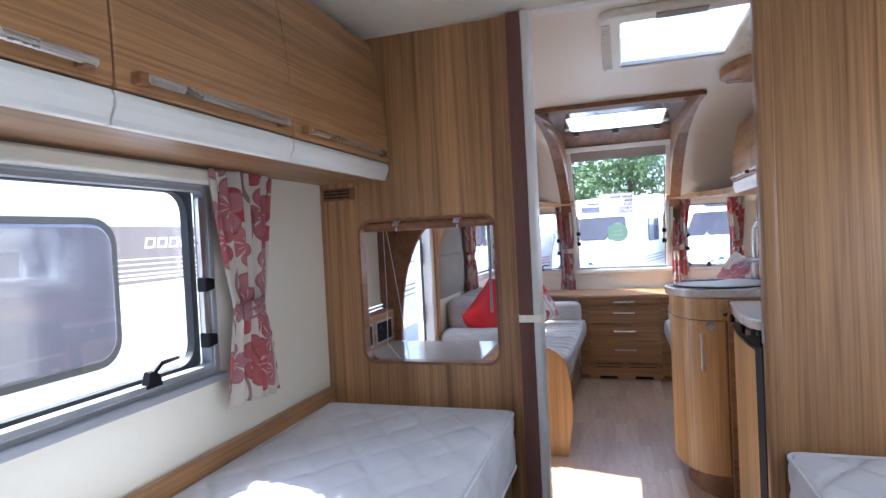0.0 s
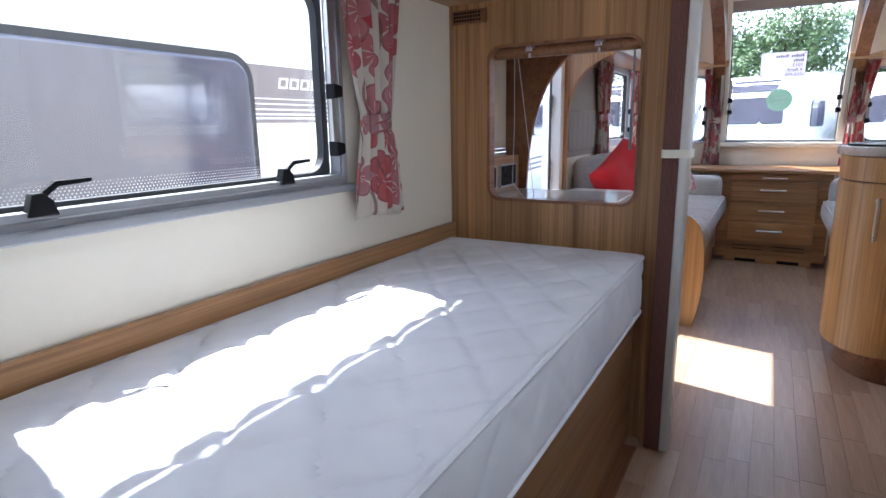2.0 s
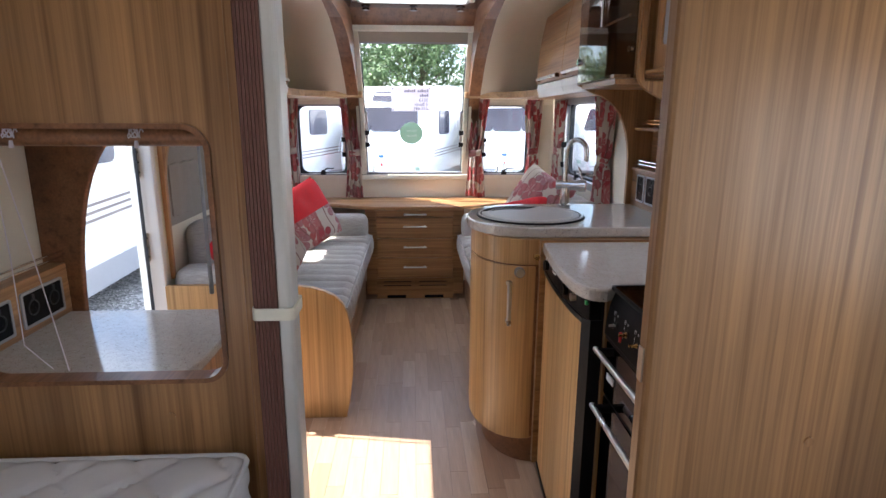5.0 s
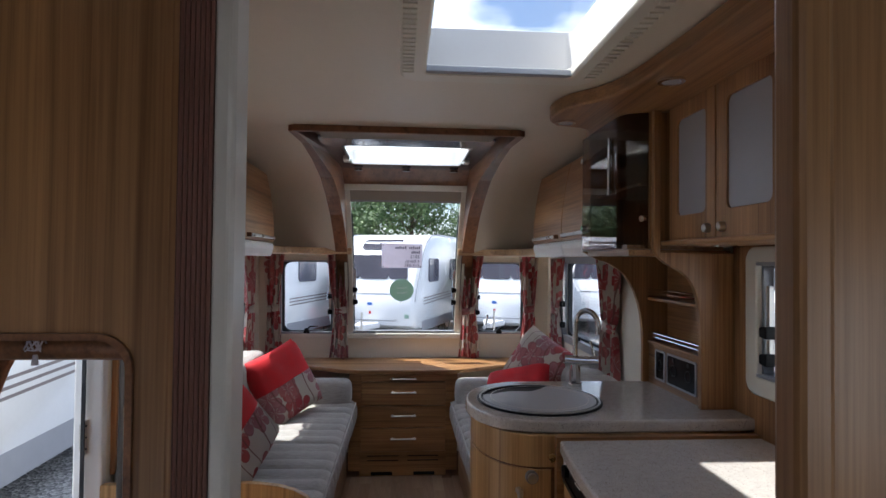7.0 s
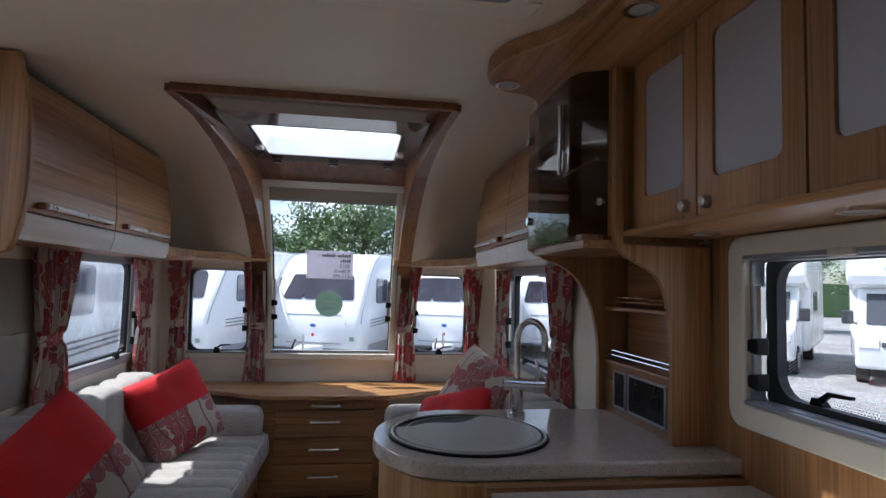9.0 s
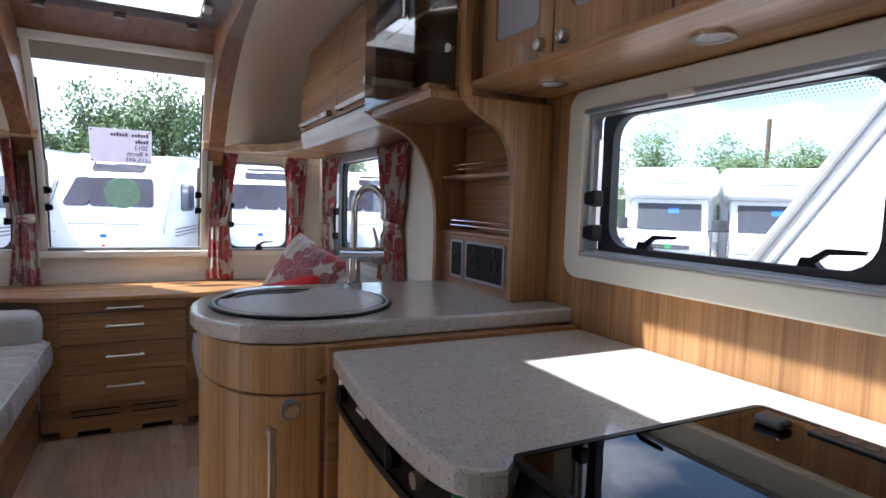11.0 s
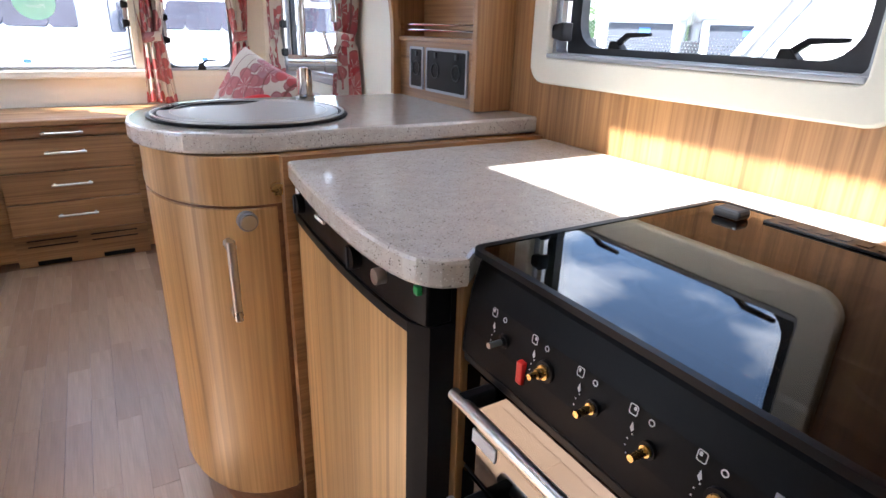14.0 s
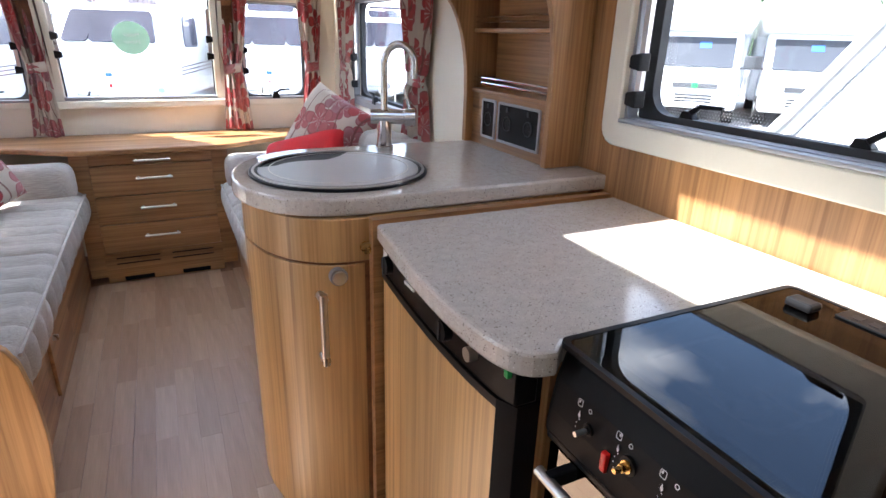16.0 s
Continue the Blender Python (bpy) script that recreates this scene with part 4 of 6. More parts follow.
for z0, z1, nm in ((0.612, 0.762, "grill_door"), (0.10, 0.604, "oven_door")):
    d = part(nm, ring([(Y0 + 0.01, z0), (Y1 - 0.006, z0), (Y1 - 0.006, z1), (Y0 + 0.01, z1)], [(Y0 + 0.05, z0 + 0.02), (Y1 - 0.032, z0 + 0.02), (Y1 - 0.032, z1 - 0.02), (Y0 + 0.05, z1 - 0.02)], 0, 0.03, map_left(CX + 0.012)), BLACK, t, "black framed glass door")
    part("pane", box(CX + 0.008, CX + 0.0115, Y0 + 0.012, Y1 - 0.008, z0 + 0.002, z1 - 0.002), OVENGLASS, d, "dark reflective glass")
    h = part("handle", tube([(CX - 0.032, Y0 + 0.02, z1 - 0.010), (CX - 0.032, Y1 - 0.040, z1 - 0.010)], 0.0075, 14), STEEL, d, "steel bar handle", smooth=True)
    for y in (Y0 + 0.035, Y1 - 0.058):
        part("bracket", box(CX - 0.034, CX + 0.012, y - 0.008, y + 0.008, z1 - 0.022, z1 - 0.002), BLACK, h, bevel=0.003)
    part("badge", box(CX + 0.006, CX + 0.0085, Y1 - 0.075, Y1 - 0.028, z0 + 0.05, z0 + 0.068), PRINT, d)
part("front_edge", box(CX + 0.006, 0.53, Y0, Y1, 0.764, 0.777), BLACK, t, bevel=0.003)
part("cooker_end_panel", box(CX + 0.004, 0.96, 2.098, 2.112, 0.03, 0.866), WOOD_Z, label="narrow wood panel between cooker and fridge", category="panel")

# sink and tap
SC = (0.457, 2.932)
t = thing("sink", (SC[0], SC[1], 0.948), "round inset sink with grey cover and black rim", "sink")
circ = lambda r, n=48: [(SC[0] + r * math.cos(a), SC[1] + r * math.sin(a)) for a in np.linspace(0, 2 * math.pi, n, False)]
part("bowl", plate(circ(0.196), 0.9485, 0.9505, map_z(0)), RUBBER, t, "dark steel bowl")
part("rim", ring(circ(0.213), circ(0.194), 0.948, 0.9545, map_z(0)), BLACK, t, "black rim", bevel=0.002, smooth=True)
part("rim_band", ring(circ(0.206), circ(0.200), 0.952, 0.957, map_z(0)), STEEL, t, smooth=True)
lidp = []
for i in range(48):
    a = 2 * math.pi * i / 48
    r = 0.192
    x, y = r * math.cos(a), r * math.sin(a)
    if math.cos(a - radians(118)) > 0.70:
        cut = 0.105 + 0.02 * math.sin((a - radians(118)) * 3.5)
        k = cut / max(0.05, math.cos(a - radians(118)))
        k = min(k, r)
        x, y = k * math.cos(a), k * math.sin(a)
    lidp.append((SC[0] + x, SC[1] + y))
cover = part("cover", plate(lidp, 0.9508, 0.9575, map_z(0)), plain("grey sink cover", (0.48, 0.485, 0.50), 0.34, vary=0.03), t, "smooth grey sink cover", bevel=0.002, smooth=True)
part("drain_line", ring(circ(0.168), circ(0.1655), 0.9574, 0.9582, map_z(0)), WHITE_GLOSS, cover)

TB = Vector((0.652, 3.150, 0.948))
t = thing("kitchen_tap", TB, "chrome swan-neck mixer tap", "tap")
sd = Vector((0.93, -0.37, 0)).normalized()
part("base", tube([TB, TB + Vector((0, 0, 0.012)), TB + Vector((0, 0, 0.014)), TB + Vector((0, 0, 0.085))], [0.026, 0.026, 0.021, 0.021], 20), CHROME, t, smooth=True)
part("mixer_body", tube([TB - sd * 0.038 + Vector((0, 0, 0.095)), TB + sd * 0.055 + Vector((0, 0, 0.095)), TB + sd * 0.057 + Vector((0, 0, 0.095)), TB + sd * 0.088 + Vector((0, 0, 0.095))], [0.021, 0.021, 0.025, 0.025], 20), CHROME, t, smooth=True)
neck = [TB + Vector((0, 0, z)) for z in (0.11, 0.15, 0.19, 0.235)] + [TB + sd * (0.042 - 0.042 * math.cos(a)) + Vector((0, 0, 0.235 + 0.055 * math.sin(a))) for a in np.linspace(0.25, math.pi, 12)] + [TB + sd * 0.084 + Vector((0, 0, 0.20))]
part("spout", tube(neck, 0.0102, 14), CHROME, t, smooth=True)
part("lever", tube([TB + sd * 0.072 + Vector((0, 0, 0.118)), TB + sd * 0.055 + Vector((0, 0, 0.175))], [0.006, 0.004], 10), CHROME, t, smooth=True)

# wall cupboards over the kitchen
CZ0, CZ1, CXF = 1.498, 1.925, 0.845


def round_inset(y0, y1):
    return rr(y0 + 0.052, y1 - 0.052, CZ0 + 0.075, CZ1 - 0.05, 0.02, 4)


part("cupboard_plinth", plate([(0.822, 1.481), (1.066, 1.481), (1.066, 1.4965), (0.822, 1.4965)], 1.60, 2.80, lambda u, v, d: (u, d, v)), WOOD_Y, label="wood bottom board under the kitchen cupboards", category="shelf board", bevel=0.006)
for y0, y1, ky in ((2.507, 2.779, 2.541), (2.213, 2.505, 2.468), (1.912, 2.211, 1.945), (1.60, 1.910, 1.878)):
    t = thing("wall_cupboard", (0.95, (y0 + y1) / 2, CZ0), "wood wall cupboard with frosted grey door panel", "wall cupboard", "kitchen wall cupboards")
    part("carcass", box(CXF + 0.022, 1.066, y0, y1, CZ0, CZ1 + 0.02), WOOD_Z, t)
    o = rr(y0 + 0.0015, y1 - 0.0015, CZ0 - 0.003, CZ1, 0.003, 4)
    d = part("door", ring(o, round_inset(y0, y1), -0.0, 0.020, map_left(CXF)), WOOD_Z, t, bevel=0.002)
    part("frosted_panel", plate(round_inset(y0, y1), 0.007, 0.012, map_left(CXF)), FROST, d, "frosted grey panel")
    kn = part("knob", tube([(CXF, ky, CZ0 + 0.027), (CXF - 0.010, ky, CZ0 + 0.027), (CXF - 0.016, ky, CZ0 + 0.027), (CXF - 0.019, ky, CZ0 + 0.027)], [0.0135, 0.0135, 0.011, 0.005], 16), STEEL, d, "round metal push knob", smooth=True)


def downlight(x, y, z, r, label, up=True):
    t = thing("downlight", (x, y, z), label, "downlight", "recessed downlights")
    part("bezel", ring([(x + r * math.cos(a), y + r * math.sin(a)) for a in np.linspace(0, 6.2832, 28, False)], [(x + r * 0.72 * math.cos(a), y + r * 0.72 * math.sin(a)) for a in np.linspace(0, 6.2832, 28, False)], -0.006, 0.002, map_z(z)), CHROME, t, "chrome ring", smooth=True)
    part("lens", plate([(x + r * 0.72 * math.cos(a), y + r * 0.72 * math.sin(a)) for a in np.linspace(0, 6.2832, 20, False)], -0.003, 0.002, map_z(z)), FROST, t)


for y in (2.632, 2.217):
    downlight(0.945, y, 1.481, 0.036, "chrome recessed downlight under the cupboards")

sof = [(1.066, 1.598), (0.648, 1.598), (0.645, 2.20)] + bez((0.645, 2.20), (0.63, 2.50), (0.64, 2.66), (0.545, 2.745), 8)[1:] + bez((0.535, 2.75), (0.455, 2.88), (0.475, 3.03), (0.60, 3.045), 10)[1:] + bez((0.60, 3.045), (0.66, 3.05), (0.70, 3.10), (0.72, 3.245), 6)[1:] + [(1.066, 3.245)]
part("ceiling_canopy", plate(sof, 1.922, 1.9715, map_z(0)), WOOD_Y, label="curved wood canopy under the ceiling above the kitchen", category="canopy", bevel=0.008)
downlight(0.555, 2.965, 1.922, 0.036, "chrome recessed downlight in the wood canopy")
downlight(0.707, 2.482, 1.922, 0.036, "chrome recessed downlight in the wood canopy")

# corner glass cabinet
t = thing("display_cabinet", (0.88, 3.03, 1.475), "smoked glass corner cabinet with wood sides", "display cabinet")
part("back", box(1.05, 1.066, 2.815, 3.245, 1.478, 1.92), WOOD_Z, t)
part("floor", box(0.72, 1.05, 2.815, 3.245, 1.470, 1.484), WOOD_Y, t)
part("shelf", box(0.76, 1.05, 2.82, 3.24, 1.68, 1.69), WOOD_Y, t)
part("rear_side", box(0.735, 1.05, 3.226, 3.245, 1.484, 1.92), WOOD_Z, t)
part("near_side", box(0.79, 1.05, 2.803, 2.815, 1.484, 1.92), WOOD_Z, t)
gp = part("glass_door", plate([(0.708, 3.245), (0.708, 2.88), (0.725, 2.835), (0.786, 2.805), (0.790, 2.810), (0.729, 2.839), (0.713, 2.881), (0.713, 3.245)], 1.472, 1.921, map_z(0)), SMOKE, t, "curved smoked glass door")
part("pull", tube([(0.700, 2.93, 1.66), (0.700, 2.93, 1.86)], 0.006, 10), CHROME, gp, "chrome pull bar", smooth=True)
for z in (1.56, 1.83):
    part("hinge", tube([(0.712, 3.225, z), (0.698, 3.225, z)], 0.013, 14), CHROME, gp, smooth=True)
part("catch", tube([(0.785, 2.82, 1.57), (0.765, 2.81, 1.57)], 0.011, 12), CHROME, gp, smooth=True)

# shelf niche beside the kitchen window
t = thing("corner_shelves", (1.0, 3.0, 0.948), "curved wood shelf niche with chrome rails and sockets", "shelf unit")
near = [(1.066, 0.949), (0.955, 0.949), (0.955, 1.16)] + bez((0.955, 1.16), (0.955, 1.34), (0.925, 1.385), (0.86, 1.41), 8)[1:] + bez((0.86, 1.41), (0.815, 1.43), (0.80, 1.45), (0.795, 1.475), 4)[1:] + [(0.795, 1.93), (0.82, 1.93), (0.82, 1.46), (1.066, 1.46)]
part("near_panel", plate(near, 2.781, 2.802, lambda u, v, d: (u, d, v)), WOOD_Z, t, bevel=0.003)
far = [(1.066, 0.949), (0.948, 0.949), (0.948, 1.10)] + bez((0.948, 1.10), (0.945, 1.33), (0.87, 1.41), (0.76, 1.435), 10)[1:] + [(0.70, 1.468), (1.066, 1.468)]
part("far_panel", plate(far, 3.212, 3.234, lambda u, v, d: (u, d, v)), WOOD_Z, t, bevel=0.003)
part("top", box(0.72, 1.066, 2.802, 3.212, 1.448, 1.468), WOOD_Y, t)
part("back", box(1.05, 1.066, 2.802, 3.212, 0.949, 1.448), WOOD_Y, t)
for z in (1.116, 1.288):
    s = part("shelf", box(0.965, 1.05, 2.802, 3.212, z - 0.012, z), WOOD_Y, t, bevel=0.003)
    for dz in (0.018, 0.032):
        part("rail", tube([(0.972, 2.803, z + dz), (0.972, 3.211, z + dz)], 0.003, 8), CHROME, s, "chrome rail", smooth=True)
box_face = part("socket_board", box(0.972, 1.05, 2.802, 3.212, 0.949, 1.104), WOOD_Y, t)


def socket(parent, y0, y1, z0, z1, x, s, gangs):
    f = lambda u, v, d: (x + s * d, u, v)
    a = part("socket_plate", ring(rr(y0, y1, z0, z1, 0.006, 3), rr(y0 + 0.007, y1 - 0.007, z0 + 0.007, z1 - 0.007, 0.004, 3), 0, 0.005, f), VAN_GREY, parent, "grey framed black socket")
    part("socket_face", plate(rr(y0 + 0.007, y1 - 0.007, z0 + 0.007, z1 - 0.007, 0.004, 3), 0.0, 0.003, f), BLACK_SATIN, a)
    w = (y1 - y0) / gangs
    for g in range(gangs):
        c, zc = y0 + w * (g + 0.5), (z0 + z1) / 2
        part("socket_ring", ring([(c + 0.021 * math.cos(q), zc + 0.021 * math.sin(q)) for q in np.linspace(0, 6.2832, 20, False)], [(c + 0.018 * math.cos(q), zc + 0.018 * math.sin(q)) for q in np.linspace(0, 6.2832, 20, False)], 0.003, 0.006, f), RUBBER, a)
        part("rocker", plate(rr(c - 0.005, c + 0.005, z1 - 0.026, z1 - 0.012, 0.002, 2), 0.003, 0.007, f), RUBBER, a)
        for dy, dz in ((-0.008, -0.006), (0.008, -0.006), (0.0, 0.008)):
            part("pin_hole", plate(rr(c + dy - 0.002, c + dy + 0.002, zc + dz - 0.003, zc + dz + 0.003, 0.001, 1), 0.003, 0.0036, f), BLACK, a)


socket(box_face, 3.066, 3.146, 0.975, 1.090, 0.972, -1, 1)
socket(box_face, 2.838, 3.05, 0.975, 1.090, 0.972, -1, 2)


# ---- windows ----
def catch_arm(parent, f, u, v, s=1, size=1.0):
    """A black folding window catch with its lever."""
    g = lambda a, b, d: f(u + s * a * size, v + b * size, d)
    c = part("catch", plate([(-0.025, -0.012), (0.022, -0.012), (0.016, 0.012), (0.002, 0.026), (-0.014, 0.026), (-0.02, 0.006)], -0.004, 0.018, g), BLACK, parent, "black window catch", bevel=0.002)
    part("lever", plate([(-0.012, 0.018), (0.0, 0.012), (0.028, 0.033), (0.082, 0.037), (0.084, 0.044), (0.024, 0.043)], 0.004, 0.014, g), BLACK, c, bevel=0.0015)


def stay(parent, f, u, v0, v1, s):
    g = part("stay", plate(rr(u - 0.008, u + 0.008, v0, v1, 0.004, 2), 0.0, 0.012, f), STEEL, parent, "telescopic window stay")
    for v in (v0 + 0.02, v0 + (v1 - v0) * 0.42):
        part("stay_knob", plate([(u - 0.016, v - 0.02), (u + 0.018, v - 0.014), (u + 0.018, v + 0.014), (u - 0.016, v + 0.02)], -0.002, 0.030, f), BLACK, g, bevel=0.004)


def window(f, hole, name, label, outer, outer_mat, frame_w, raise_d, r_out, r_in, seal=0.028, dots=False):
    u0, u1, v0, v1 = hole
    w = thing(name, f((u0 + u1) / 2, v0, 0), label, "window", kind="structure")
    part("window_frame", ring(rr(u0 - frame_w, u1 + frame_w, v0 - frame_w, v1 + frame_w * 0.9, r_out), rr(u0 + 0.004, u1 - 0.004, v0 + 0.004, v1 - 0.004, r_in), -0.012, raise_d, f), outer_mat, w, bevel=0.005, smooth=True)
    part("track", ring(rr(u0 + 0.003, u1 - 0.003, v0 + 0.003, v1 - 0.003, 0.012), rr(u0 + 0.013, u1 - 0.013, v0 + 0.016, v1 - 0.014, 0.012), -0.02, min(raise_d + 0.002, 0.012), f), GREY_METAL, w)
    part("rubber_seal", ring(rr(u0 + 0.010, u1 - 0.010, v0 + 0.010, v1 - 0.010, 0.015), rr(u0 + 0.012 + seal, u1 - 0.012 - seal, v0 + 0.018 + seal * 0.35, v1 - 0.016, 0.055, 5), -0.05, -0.026, f), RUBBER, w, "black rubber seal", smooth=True)
    p = part("pane", plate(rr(u0 + 0.006, u1 - 0.006, v0 + 0.006, v1 - 0.006, 0.05), -0.060, -0.055, f), GLASS, w, "clear acrylic pane")
    p.visible_shadow = False
    if dots:
        bm = bmesh.new()
        a, b, c, d = u0 + 0.014 + seal, u1 - 0.014 - seal, v0 + 0.02 + seal * 0.35, v1 - 0.02
        for k in range(5):
            s = 0.0018 - 0.00025 * k
            e = 0.006 * k
            for i in range(int((b - a) / 0.0075)):
                u = a + 0.03 + i * 0.0075 + (k % 2) * 0.00375
                if u < b - 0.03:
                    for v in (c + e, d - e):
                        plate([(u - s, v), (u, v - s), (u + s, v), (u, v + s)], -0.0545, -0.0535, f, bm)
            for i in range(int((d - c) / 0.0075)):
                v = c + 0.03 + i * 0.0075 + (k % 2) * 0.00375
                if v < d - 0.03:
                    for u in (a + e, b - e):
                        plate([(u - s, v), (u, v - s), (u + s, v), (u, v + s)], -0.0545, -0.0535, f, bm)
        part("printed_dots", bm, PRINT if dots == 2 else RUBBER, p, "printed dot border", kind="stuff")
    return w


fl, frt = map_left(L), map_right(R)
w = window(fl, BED_WIN, "window_1", "bedroom window with grey aluminium frame and black catches", None, GREY_METAL, 0.018, 0.014, 0.02, 0.02, seal=0.018, dots=2)
part("sill_rail", box(L - 0.002, L + 0.030, BED_WIN[0] - 0.05, BED_WIN[1] + 0.03, 0.884, 0.904), GREY_METAL, w, "grey aluminium blind rail", bevel=0.004)
part("head_rail", box(L - 0.002, L + 0.045, BED_WIN[0] - 0.05, BED_WIN[1] + 0.03, 1.415, 1.450), CREAM_FRAME, w, "cream blind housing", bevel=0.006)
catch_arm(w, fl, 0.99, 0.935)
catch_arm(w, fl, 0.45, 0.935)
stay(w, fl, BED_WIN[1] - 0.022, 0.98, 1.38, 1)
w = window(frt, KWIN, "window_2", "kitchen window in wide cream frame with black catches", None, CREAM_FRAME, 0.052, 0.030, 0.045, 0.012, seal=0.032, dots=2)
fkw = map_right(R + 0.05)
catch_arm(w, fkw, 2.50, 1.099, -1)
catch_arm(w, fkw, 2.137, 1.099, -1)
stay(w, frt, KWIN[1] - 0.033, 1.12, 1.36, 1)
part("sill_rail", box(R - 0.031, R + 0.050, KWIN[0] + 0.004, KWIN[1] - 0.004, 1.0845, 1.094), GREY_METAL, w, bevel=0.003)
part("head_rail", box(R - 0.030, R - 0.004, KWIN[0], KWIN[1], 1.420, 1.434), GREY_METAL, w, bevel=0.003)
part("blind_clip", box(R - 0.040, R - 0.028, 2.33, 2.39, 1.416, 1.432), CREAM_FRAME, w, bevel=0.004)
w = window(fl, LWIN, "window_3", "lounge side window with grey frame", None, GREY_METAL, 0.03, 0.012, 0.02, 0.02)
stay(w, fl, LWIN[1] - 0.02, 0.98, 1.36, 1)
catch_arm(w, fl, 4.561, 0.935)
w = window(frt, RWIN, "window_4", "lounge side window with grey frame", None, GREY_METAL, 0.03, 0.012, 0.02, 0.02)
stay(w, frt, RWIN[1] - 0.02, 0.98, 1.36, 1)
catch_arm(w, frt, 4.446, 0.935)


def map_front(u, v, d):
    return (u, 5.201 + (1.40 - v) * 0.06 - d, v)


for k, (a, b) in enumerate(((-0.91, -0.515), (0.515, 0.91))):
    w = window(map_front, (a, b, 0.875, 1.42), "window_%d" % (5 + k), "small front window with cream frame", None, CREAM_FRAME, 0.03, 0.012, 0.03, 0.03, seal=0.016)
    stay(w, map_front, b - 0.03 if k == 0 else a + 0.03, 1.02, 1.34, 1)
    catch_arm(w, map_front, (a + b) / 2, 0.893)
# large front window following the curve
w = thing("window_7", (0, 5.228, 0.88), "tall curved front window with cream frame and roller blind", "window", kind="structure")
inn = [(y - 0.014, z - 0.004) for y, z in MID[5:]]
for sx in (-1, 1):
    part("window_frame", strip_profile(inn, sorted((sx * 0.372, sx * 0.432)), [], 0.03), CREAM_FRAME, w, bevel=0.004, smooth=True)
part("head", box(-0.432, 0.432, 4.735, 4.775, 1.886, 1.932), CREAM_FRAME, w, bevel=0.006)
part("bottom_frame", box(-0.432, 0.432, 5.187, 5.25, 0.845, 0.885), CREAM_FRAME, w, bevel=0.006)
part("bottom_seal", box(-0.376, 0.376, 5.199, 5.239, 0.885, 0.905), GREY_METAL, w, bevel=0.003)
part("blind_roll", strip_profile([(4.776, 1.886), (4.822, 1.828)], [-0.372, 0.372], [], 0.012), SHADE_CLOTH, w, "taupe roller blind", smooth=True)
part("blind_bar", strip_profile([(4.820, 1.832), (4.831, 1.816)], [-0.372, 0.372], [], 0.016), GREY_METAL, w)
p = part("pane", strip_profile([(y + 0.012, z + 0.003) for y, z in MID[5:]], [-0.39, 0.39], [], 0.004), GLASS, w, "clear acrylic pane", smooth=True)
p.visible_shadow = False
part("seal", strip_profile([(y + 0.004, z) for y, z in MID[6:]], [-0.375, -0.364], [], 0.012), RUBBER, w, smooth=True)
part("seal", strip_profile([(y + 0.004, z) for y, z in MID[6:]], [0.364, 0.375], [], 0.012), RUBBER, w, smooth=True)
fw = lambda u, v, d: (u, 5.233 - (v - 0.88) * 0.30 - d - 0.02, v)
for sx in (-1, 1):
    stay(w, fw, sx * 0.356, 1.10, 1.36, sx)

# notices on the front window, written to be read from outside
def lettering(text, size, at, mat, name, parent, label):
    cu = bpy.data.curves.new(name, "FONT")
    cu.body, cu.size, cu.extrude, cu.align_x = text, size, 0.0004, "LEFT"
    cu.materials.append(mat)
    ob = new(name, cu)
    ob.matrix_world = at
    dg = bpy.context.evaluated_depsgraph_get()
    me = bpy.data.meshes.new_from_object(ob.evaluated_get(dg))
    me.transform(at)
    bpy.data.objects.remove(ob)
    o = new(name, me)
    o.parent = parent
    o.matrix_parent_inverse = Matrix.Translation(-Vector(parent.location))
    return tagged(o, label)


def on_glass(x, z, d=0.0):
    """A frame lying on the pane, its x axis to -x so that it reads from the yard."""
    y = float(np.interp(z, [q[1] for q in MID[5:]][::-1], [q[0] for q in MID[5:]][::-1])) + 0.004 - d
    up = Vector((0, -0.38, 1)).normalized()
    ax = Vector((-1, 0, 0))
    m = Matrix((ax, up, ax.cross(up))).transposed().to_4x4()
    return Matrix.Translation((x, y, z)) @ m


t = thing("price_notice", on_glass(-0.022, 1.455).translation, "white paper price notice taped to the window", "notice")
m0 = on_glass(-0.022, 1.455, 0.006)
bm = bmesh.new()
plate(rr(-0.145, 0.145, -0.092, 0.092, 0.002, 2), -0.0008, 0.0, lambda u, v, d: m0 @ Vector((u, v, d)), bm)
part("sheet", bm, PAPER, t)
for dx in (-0.135, 0.135):
    for dz in (-0.082, 0.082):
        part("tack", tube([m0 @ Vector((dx, dz, -0.003)), m0 @ Vector((dx, dz, 0.002))], 0.004, 8), RUBBER, t)
for k, (txt, wdt) in enumerate((("", 0.082), ("", 0.078), ("2013", 0), ("4 Berth", 0), ("\u00a315,495", 0))):
    z = 0.052 - k * 0.034
    for side in (-0.0022, 0.0008):
        mm = m0 @ Matrix.Translation((-0.128, z, side))
        if txt:
            lettering(txt, 0.034, mm, INK, "lettering", t, "dark printed price lines")
        else:
            for b0 in ((0.0, 0.098) if k == 0 else (0.0,)):
                for g in range(6 if k == 0 else 5):
                    u0, top = b0 + g * wdt / 6, 0.017 + 0.006 * (g % 3 == 0)
                    part("name_bar", plate([(u0, 0.002), (u0 + 0.009, 0.002), (u0 + 0.009, top), (u0, top)], 0, 0.0006, lambda u, v, d: mm @ Vector((u, v, d))), INK, t)
t = thing("round_sticker", on_glass(0, 1.205).translation, "round pale green sticker on the window", "sticker")
m0 = on_glass(-0.022, 1.205, 0.005)
